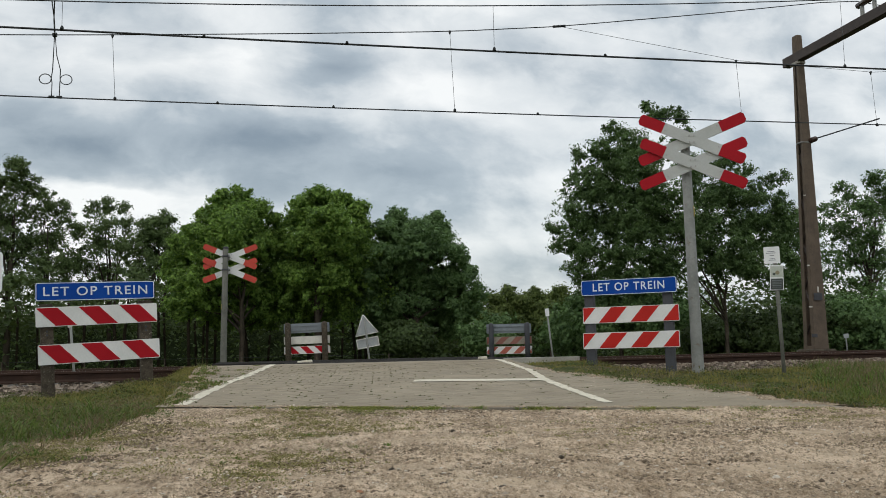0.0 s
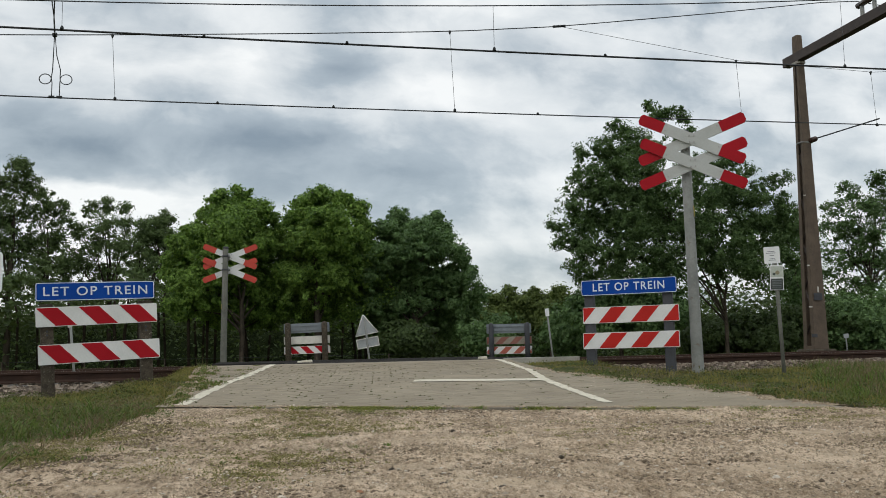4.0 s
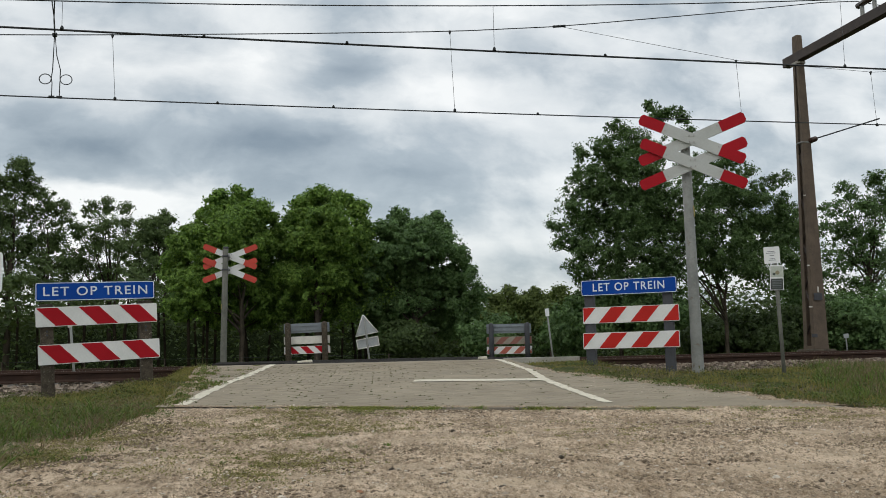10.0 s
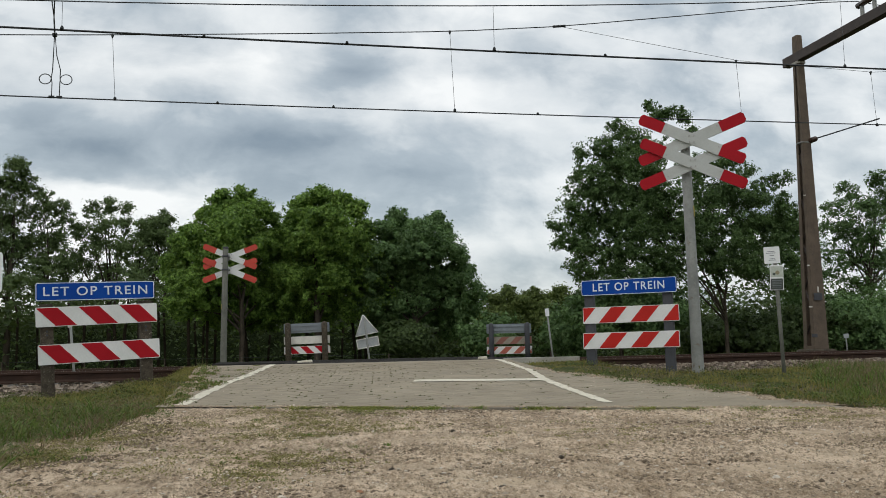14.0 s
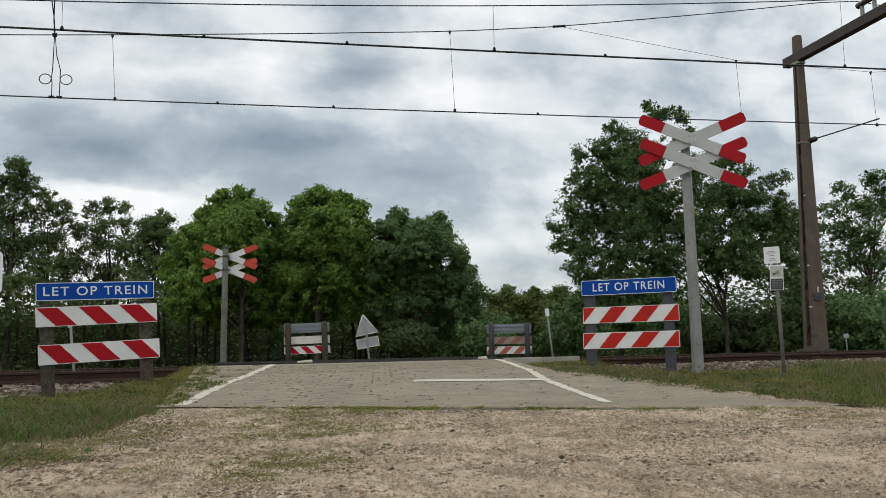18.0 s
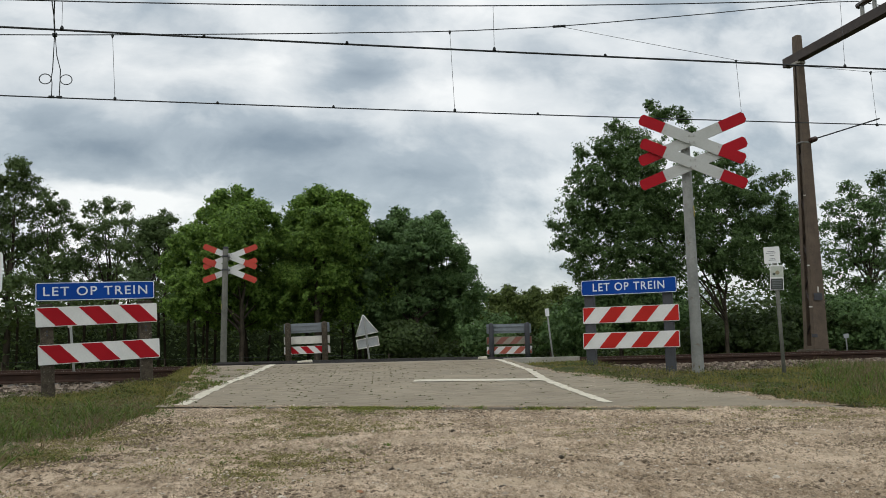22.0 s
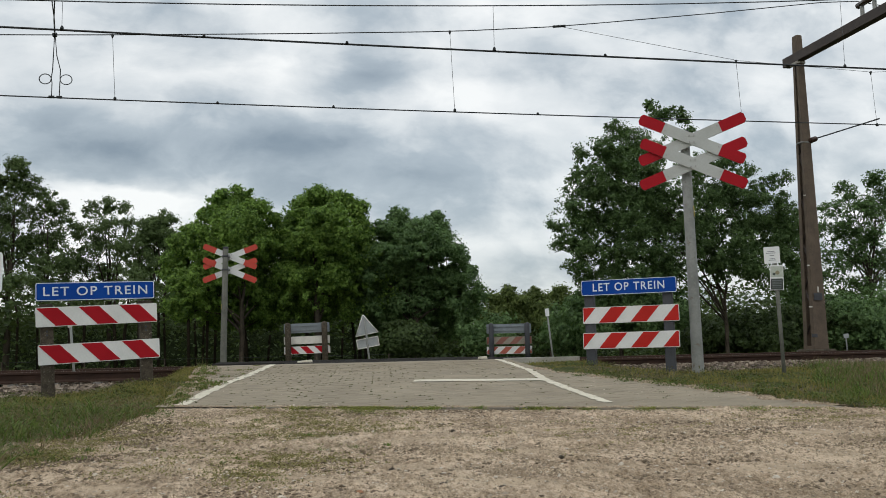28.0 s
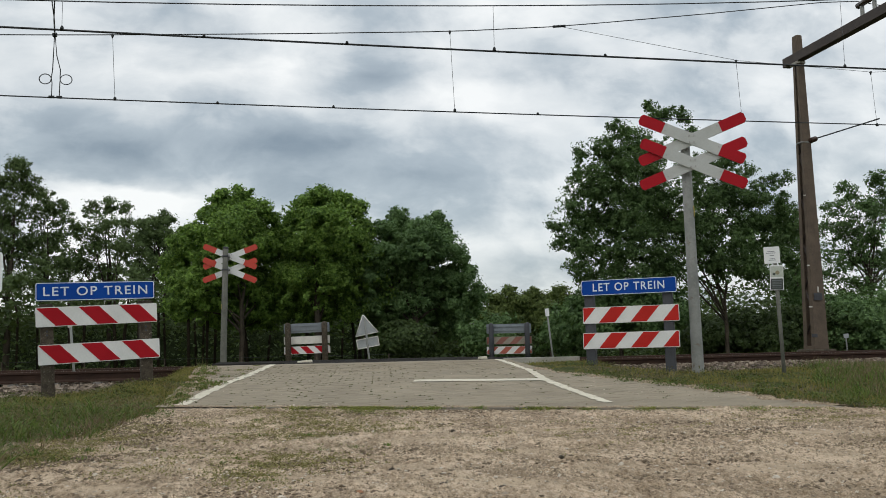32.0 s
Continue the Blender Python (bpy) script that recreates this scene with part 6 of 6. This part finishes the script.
def pebbles():
    r = np.random.default_rng(9)
    k = 5600
    y = 2.7 + r.uniform(0, 1, k) * 5.6
    x = r.uniform(-1.5, 4.2, k)
    ok = y < 7.75 - 0.405 * x
    x, y = x[ok], y[ok]
    k = len(x)
    oct_v = np.array([(1, 0, 0), (-1, 0, 0), (0, 1, 0), (0, -1, 0), (0, 0, 1), (0, 0, -1)], float)
    oct_f = np.array([(0, 2, 4), (2, 1, 4), (1, 3, 4), (3, 0, 4), (2, 0, 5), (1, 2, 5), (3, 1, 5), (0, 3, 5)])
    size = 0.0020 + 0.0095 * r.uniform(0, 1, k) ** 4
    v = oct_v[None] * r.uniform(0.6, 1.2, (k, 6, 3)) * size[:, None, None] * np.array([1.25, 1.0, 0.7])
    v += np.stack([x, y, land(x, y) + 0.012 + 0.5 * dirt_height(x, y) + 0.002], 1)[:, None]
    f = oct_f[None] + (np.arange(k) * 6)[:, None, None]
    tagged(mesh_object("pebbles", v.reshape(-1, 3).tolist(), f.reshape(-1, 3).tolist(), M["pebble"]), "small pale pebbles strewn over the dirt", "pebbles", kind="stuff")


    # broken pale chips, flat and sharp
    k = 1500
    y = 2.9 + r.uniform(0, 1, k) ** 1.2 * 4.0
    x = r.uniform(-1.2, 3.9, k)
    ok = y < 7.6 - 0.405 * x
    x, y = x[ok], y[ok]
    k = len(x)
    size = 0.0028 + 0.0070 * r.uniform(0, 1, k) ** 3.5
    v = oct_v[None] * r.uniform(0.4, 1.3, (k, 6, 3)) * size[:, None, None] * np.array([1.4, 1.0, 0.55])
    v += np.stack([x, y, land(x, y) + 0.012 + 0.5 * dirt_height(x, y) + 0.004], 1)[:, None]
    f = oct_f[None] + (np.arange(k) * 6)[:, None, None]
    tagged(mesh_object("stone_chips", v.reshape(-1, 3).tolist(), f.reshape(-1, 3).tolist(), M["stone_pale"]), "pale sharp stone chips strewn over the dirt", "pebbles", kind="stuff")


pebbles()


def clods():
    """Crumbs of dark soil and bits of straw lying on the dirt."""
    r = np.random.default_rng(19)
    k = 140000
    y = 2.7 + r.uniform(0, 1, k) ** 1.25 * 5.4
    x = r.uniform(-1.6, 4.4, k)
    patch = np.sin(x * 3.1 + 2 * np.sin(y * 2.3)) * np.sin(y * 4.1 + x * 1.3)
    ok = (y < 7.7 - 0.405 * x) & (r.uniform(-1, 1, k) < 0.7 * patch + 0.45 - 0.8 * sandiness(x, y))
    x, y, patch = x[ok], y[ok], patch[ok]
    k = len(x)
    # low four-sided grains with a blunt, shifted tip
    base = np.array([(-1, -1, -0.6), (1, -1, -0.6), (1, 1, -0.6), (-1, 1, -0.6), (0, 0, 1)], float)
    size = 0.0018 + 0.0056 * r.uniform(0, 1, k) ** 3 + 0.006 * (r.uniform(0, 1, k) > 0.985)
    v = base[None] * r.uniform(0.5, 1.15, (k, 5, 3)) * size[:, None, None] * np.array([1.3, 1.2, 1.15])
    v[:, 4, :2] += r.normal(size=(k, 2)) * size[:, None] * 0.5
    v += np.stack([x, y, land(x, y) + 0.012 + 0.5 * dirt_height(x, y) + 0.001], 1)[:, None]
    f = np.array([(0, 1, 4), (1, 2, 4), (2, 3, 4), (3, 0, 4)])[None] + (np.arange(k) * 5)[:, None, None]
    tagged(mesh_object("soil_crumbs", v.reshape(-1, 3).tolist(), f.reshape(-1, 3).tolist(), M["clod"]), "crumbs of soil and grit lying on the dirt", "soil", kind="stuff")
    # darker crumbled clods in loose drifts
    drift = np.stack([r.uniform(-1.1, 4.0, 70), r.uniform(2.9, 7.0, 70)], 1)
    k = 8500
    at = drift[r.integers(0, 70, k)] + r.normal(size=(k, 2)) * np.array([0.16, 0.10])
    at = np.concatenate([at, r.normal(size=(1500, 2)) * np.array([0.14, 0.38]) + np.array([-0.86, 4.75]), r.normal(size=(900, 2)) * np.array([0.16, 0.3]) + np.array([-0.62, 6.5])])
    at = at[(at[:, 1] < 7.65 - 0.405 * at[:, 0]) & (sandiness(at[:, 0], at[:, 1]) < 0.35)]
    k = len(at)
    oct_v = np.array([(1, 0, 0), (-1, 0, 0), (0, 1, 0), (0, -1, 0), (0, 0, 1), (0, 0, -1)], float)
    oct_f = np.array([(0, 2, 4), (2, 1, 4), (1, 3, 4), (3, 0, 4), (2, 0, 5), (1, 2, 5), (3, 1, 5), (0, 3, 5)])
    size = 0.0028 + 0.0095 * r.uniform(0, 1, k) ** 3.5
    v = (oct_v[None] * r.uniform(0.5, 1.2, (k, 6, 3)) + r.normal(size=(k, 6, 3)) * 0.18) * size[:, None, None] * np.array([1.5, 1.2, 0.75])
    v += np.stack([at[:, 0], at[:, 1], land(at[:, 0], at[:, 1]) + 0.012 + 0.5 * dirt_height(at[:, 0], at[:, 1]) + 0.25 * size], 1)[:, None]
    f = oct_f[None] + (np.arange(k) * 6)[:, None, None]
    tagged(mesh_object("soil_clods", v.reshape(-1, 3).tolist(), f.reshape(-1, 3).tolist(), M["clod_dark"]), "dark crumbled soil lying in loose drifts", "soil", kind="stuff")
    k = 2600
    y = 2.7 + r.uniform(0, 1, k) * 5.2
    x = r.uniform(-1.4, 4.2, k)
    ok = y < 7.7 - 0.405 * x
    p = np.stack([x[ok], y[ok], land(x[ok], y[ok]) + 0.014], 1)
    blades("straw_litter", p, 0.014, 0.0012, M["grass_dry"], "short bits of dry straw on the dirt", 90, 3.0)


clods()


def paving_grit():
    """Grit and small stones carried onto the paving, thickest at its borders."""
    r = np.random.default_rng(29)
    spots = [np.stack([r.normal(3.75, 0.3, 260), r.uniform(7.0, 10.5, 260)], 1), np.stack([r.normal(0.45, 0.14, 260), r.normal(7.72, 0.07, 260)], 1),
             np.stack([r.uniform(-0.6, 4.0, 260), r.uniform(6.4, 12.0, 260)], 1), np.stack([r.normal(-0.5, 0.1, 160), r.uniform(8.2, 12.0, 160)], 1)]
    p = np.array([q for q in np.concatenate(spots).tolist() if road_left(q[1]) + 0.05 < q[0] < road_right(q[1]) - 0.05 and q[1] > front_y(q[0]) + 0.03])
    k = len(p)
    oct_v = np.array([(1, 0, 0), (-1, 0, 0), (0, 1, 0), (0, -1, 0), (0, 0, 1), (0, 0, -1)], float)
    oct_f = np.array([(0, 2, 4), (2, 1, 4), (1, 3, 4), (3, 0, 4), (2, 0, 5), (1, 2, 5), (3, 1, 5), (0, 3, 5)])
    size = 0.0025 + 0.007 * r.uniform(0, 1, k) ** 3
    v = oct_v[None] * r.uniform(0.6, 1.2, (k, 6, 3)) * size[:, None, None] * np.array([1.3, 1.1, 0.7])
    z = np.array([road_z(y) for y in p[:, 1]])
    v += np.stack([p[:, 0], p[:, 1], z + 0.3 * size], 1)[:, None]
    f = oct_f[None] + (np.arange(k) * 6)[:, None, None]
    tagged(mesh_object("paving_grit", v.reshape(-1, 3).tolist(), f.reshape(-1, 3).tolist(), M["pebble"]), "pale grit and small stones on the paving", "grit", kind="stuff")


paving_grit()


def border_soil():
    """Loose soil spilt over the borders of the paving."""
    r = np.random.default_rng(37)
    y = r.uniform(6.3, 12.4, 3600)
    wave = 0.05 * np.sin(y * 6.1) + 0.04 * np.sin(y * 15.0 + 1.0)
    right = np.stack([np.interp(y, RIGHT_Y, RIGHT_X) - 0.06 + wave - np.abs(r.normal(0, 0.07, 3600)), y], 1)
    x = r.uniform(-0.6, 4.2, 3000)
    near = np.stack([x, 7.82 - 0.405 * x + np.abs(r.normal(0, 0.05, 3000)) * (0.5 + 0.5 * np.sin(x * 5.0 + 2 * np.sin(x * 2.1)))], 1)
    y = r.uniform(8.2, 14.0, 2600)
    left = np.stack([np.interp(y, LEFT_Y, LEFT_X) + 0.03 + np.abs(r.normal(0, 0.05 + 0.02 * (y - 8), 2600)), y], 1)
    p = np.concatenate([right, near, left])
    z = np.interp(p[:, 1], ROAD_Y, ROAD_Z)
    k = len(p)
    base = np.array([(-1, -1, -0.5), (1, -1, -0.5), (1, 1, -0.5), (-1, 1, -0.5), (0, 0, 0.9)], float)
    size = 0.003 + 0.011 * r.uniform(0, 1, k) ** 2.5
    v = base[None] * r.uniform(0.5, 1.2, (k, 5, 3)) * size[:, None, None] * np.array([1.4, 1.4, 0.8])
    v += np.stack([p[:, 0], p[:, 1], z + 0.3 * size], 1)[:, None]
    f = np.array([(0, 1, 4), (1, 2, 4), (2, 3, 4), (3, 0, 4)])[None] + (np.arange(k) * 5)[:, None, None]
    tagged(mesh_object("border_soil", v.reshape(-1, 3).tolist(), f.reshape(-1, 3).tolist(), M["clod"]), "loose sandy soil spilt over the paving's borders", "soil", kind="stuff")


border_soil()


def stone(x, y, w, h, tone, seed):
    """A loose stone or clod, half sunk in the dirt."""
    bm = bmesh.new()
    bmesh.ops.create_icosphere(bm, subdivisions=2, radius=1.0)
    for v in bm.verts:
        q = v.co.copy()
        k = 1 + 0.45 * noise.noise(q * 1.3 + Vector((seed, 0, 0))) + 0.2 * noise.noise(q * 3.1 + Vector((0, seed, 0)))
        v.co = Vector((q.x * k * w, q.y * k * w * 0.8, q.z * k * h))
    kind = {"dark": "dark grey", "pale": "pale", "red": "reddish", "sand": "sandy brown"}[tone]
    ob = link("stone", bm, M["stone_" + tone], None, pose(x, y, float(land(x, y)) + 0.016 + h * 0.2, 0, 0, seed * 47.0))
    tagged(ob, kind + " loose stone half sunk in the dirt", "stone", "loose stones on the dirt")


for i, (x, y, w, h, tone) in enumerate(((0.63, 4.03, 0.016, 0.012, "dark"), (0.76, 3.58, 0.022, 0.010, "dark"), (0.80, 4.36, 0.016, 0.009, "sand"), (0.80, 3.46, 0.012, 0.010, "red"), (2.72, 4.28, 0.012, 0.009, "pale"), (2.32, 4.30, 0.010, 0.007, "pale"),
                                       (0.95, 3.42, 0.020, 0.009, "dark"), (1.62, 3.9, 0.010, 0.008, "pale"), (-0.62, 4.35, 0.012, 0.008, "pale"), (-0.72, 4.2, 0.020, 0.010, "sand"), (0.14, 3.45, 0.016, 0.011, "pale"), (0.42, 3.47, 0.016, 0.012, "red"), (1.9, 5.0, 0.013, 0.009, "sand"), (1.45, 4.2, 0.014, 0.009, "dark"), (2.0, 3.3, 0.013, 0.010, "pale"), (1.25, 5.6, 0.016, 0.011, "dark"))):
    stone(x, y, w, h, tone, i + 1)


def joint_weeds():
    """Small dark tufts and holes at the joints of the paving, in rows along the road."""
    r = np.random.default_rng(10)
    pts = []
    for i in range(34):
        for j in range(46):
            x = -1.4 + i * 0.15 + (0.075 if j % 2 else 0)
            y = 7.0 + j * 0.15
            x += 0.145 * (y - 7)
            chance = 0.56 if x < 2.1 else 0.22
            chance *= np.interp(y, [7.5, 9.0, 10.5, 13], [0.42, 0.60, 1.0, 1.2])
            if road_left(y) < x < road_right(y) - 0.1 and y > front_y(x) + 0.1 and y < 14.2 and r.uniform() < chance:
                big = r.uniform(0.3, 1.0) ** 1.4 * 1.15
                k = int(13 * big) + 3
                c = np.array([x, y, road_z(y) - 0.002]) + r.normal(size=(k, 3)) * np.array([0.015, 0.016, 0]) * big
                pts.append(c)
    edge = []
    for k in range(84):
        y = r.uniform(8.2, 14.2)
        x = min(road_left(y) + 0.04 + abs(r.normal(0.0, 0.07 + 0.05 * (y - 8))), float(np.interp(y, [8.1, 10.85, 14.3], [-0.58, -0.24, 0.40])))
        m = int(r.integers(20, 120))
        edge.append(np.array([x, y, road_z(y) - 0.002]) + r.normal(size=(m, 3)) * np.array([0.032, 0.08, 0]) * r.uniform(0.4, 1.3))
    e = np.concatenate(edge)
    blades("edge_weeds", e[::2], 0.045, 0.0036, M["grass_green"], "green weeds creeping over the paving's edge", 81, 0.9)
    blades("edge_straw", e[1::4], 0.03, 0.003, M["grass_dry"], "dry straw and soil between the pavers at the edge", 87, 1.6)
    leaflets("edge_weeds", e[1::3], 0.022, 0.018, M["moss"], "low yellow-green weeds on the paving's edge", 86)
    p = np.concatenate(pts)
    leaflets("joint_weeds", p, 0.009, 0.015, M["weed"], "small dark weeds in the paving joints", 80)


joint_weeds()


def corner_weed():
    """A dark tuft with two stalks at the corner of the deck."""
    r = np.random.default_rng(33)
    e = r.normal(size=(90, 2)) * np.array([0.03, 0.03])
    spots = np.stack([-0.59 + e[:, 0], 14.42 + e[:, 1], np.full(90, 0.01)], 1)
    tuft = thing("weed", pose(0, 0, 0), "dark weed tuft with thin stalks beside the rails", "weed")
    low = blades("leaves", spots, 0.085, 0.006, M["weed"], "", 97, 0.9, kind="")
    tall = blades("stalks", spots[:7], 0.24, 0.004, M["weed"], "", 98, 0.35, kind="")
    for ob in (low, tall):
        del ob["category"]
        ob.parent = tuft


corner_weed()

# ================= sky sheet =================
cl = bmesh.new()
bmesh.ops.create_grid(cl, x_segments=4, y_segments=4, size=4600)
clouds = tagged(link("backdrop_clouds", cl, M["cloud"]), "overcast sky of drifting grey and white clouds", "sky", kind="structure")
clouds.location = (0, 0, CLOUD_H)

# ================= pavers, last =================
PAVER = (0.200, 0.100)


def paver_mesh(seed):
    r = random.Random(seed)
    bm = bmesh.new()
    w, d, h = PAVER[0] - 0.0012, PAVER[1] - 0.0012, 0.05
    lo = [bm.verts.new((x * w / 2, y * d / 2, -h)) for x, y in ((-1, -1), (1, -1), (1, 1), (-1, 1))]
    mi = [bm.verts.new((x * w / 2, y * d / 2, -0.0015)) for x, y in ((-1, -1), (1, -1), (1, 1), (-1, 1))]
    up = [bm.verts.new((x * (w / 2 - 0.0015), y * (d / 2 - 0.0015), r.uniform(-0.0005, 0.0005))) for x, y in ((-1, -1), (1, -1), (1, 1), (-1, 1))]
    for a, b in ((lo, mi), (mi, up)):
        for i in range(4):
            bm.faces.new((a[i], a[(i + 1) % 4], b[(i + 1) % 4], b[i]))
    bm.faces.new(up)
    me = bpy.data.meshes.new("brick")
    bm.to_mesh(me)
    bm.free()
    me.materials.append(M["brick"])
    return me


def lay_pavers():
    meshes = [paver_mesh(i) for i in range(4)]
    r = random.Random(12)
    spots = []
    row = 0
    y = 5.3
    while y < 15.2:
        x = -2.4 + (PAVER[0] / 2 if row % 2 else 0)
        while x < 5.0:
            xx = x + 0.145 * (y - 7.0)
            yy = y - 0.145 * x
            if road_left(yy) + 0.09 < xx < road_right(yy) - 0.09 and front_y(xx) + 0.06 < yy < 14.36:
                spots.append((xx, yy))
            x += PAVER[0]
        y += PAVER[1]
        row += 1
    spots.sort(key=lambda p: p[1] + 0.405 * p[0])
    near, rest = spots[:300], spots[300:]
    for x, y in near:
        ob = new("brick", r.choice(meshes))
        ob.parent = road
        ob.matrix_basis = pose(x, y, road_z(y) + r.uniform(-0.0008, 0.0008), 2.4, 0, -8.3 + r.uniform(-0.6, 0.6))
    vs, fs = [], []
    for x, y in rest:
        me = r.choice(meshes)
        m = pose(x, y, road_z(y) + r.uniform(-0.0008, 0.0008), 2.4, 0, -8.3 + r.uniform(-0.6, 0.6))
        o = len(vs)
        vs += [tuple(m @ v.co) for v in me.vertices]
        fs += [tuple(o + i for i in p.vertices) for p in me.polygons]
    ob = mesh_object("brick_field", vs, fs, M["brick"], road)
    tagged(ob, kind="stuff")


lay_pavers()

# ================= what moves =================
# sideways swing of the oak's top and of the far tree's top, as the wind has it, a value each second
OAK = [-5, -1, 1, 3, 1, 3, 2, -1, 1, -6, 1, 1, -2, -2, 1, 2, 0, 3, -3, 3, 1, 1, 1, 3, -3, 0, -1, 0, 0, -2, 6, 3, 1]
FAR = [-3, -6, -3, 2, 4, 2, 5, 0, 2, -1, 0, 0, 0, -1, 3, 1, 0, -3, -6, -5, -3, 3, 6, 7, -5, -6, -2, -3, -1, -1, 5, 3, 2]


def gust(t, phase, seed):
    a = 0.55 * math.sin(2.05 * t + phase) + 0.35 * math.sin(3.3 * t + phase * 2.3 + 1.0) + 0.25 * math.sin(0.9 * t + seed)
    return a


def motions():
    rows = []
    for k in range(0, 33):
        s = (k - 19.0) / 32.0
        rows.append((float(k), pose(14.4 * s, 8.2 * s, CLOUD_H)))
    walk(clouds, rows)
    times = [0.5 * k for k in range(65)]
    for ob, high, amount, phase, seed, i in SWAYING:
        rows = []
        for t in times:
            g = gust(t, phase, seed)
            h = gust(t, phase + 1.9, seed + 2)
            if seed in (20, 22):
                series = OAK if seed == 20 else FAR
                g = 0.2 * g + (0.156 if seed == 20 else 0.226) * float(np.interp(t, range(33), series))
            swing = 0.70 * amount * g
            rows.append((t, pose(0, 0, 0, 0.35 * amount * h, swing, 0.4 * amount * h)))
        walk(ob, rows)


motions()
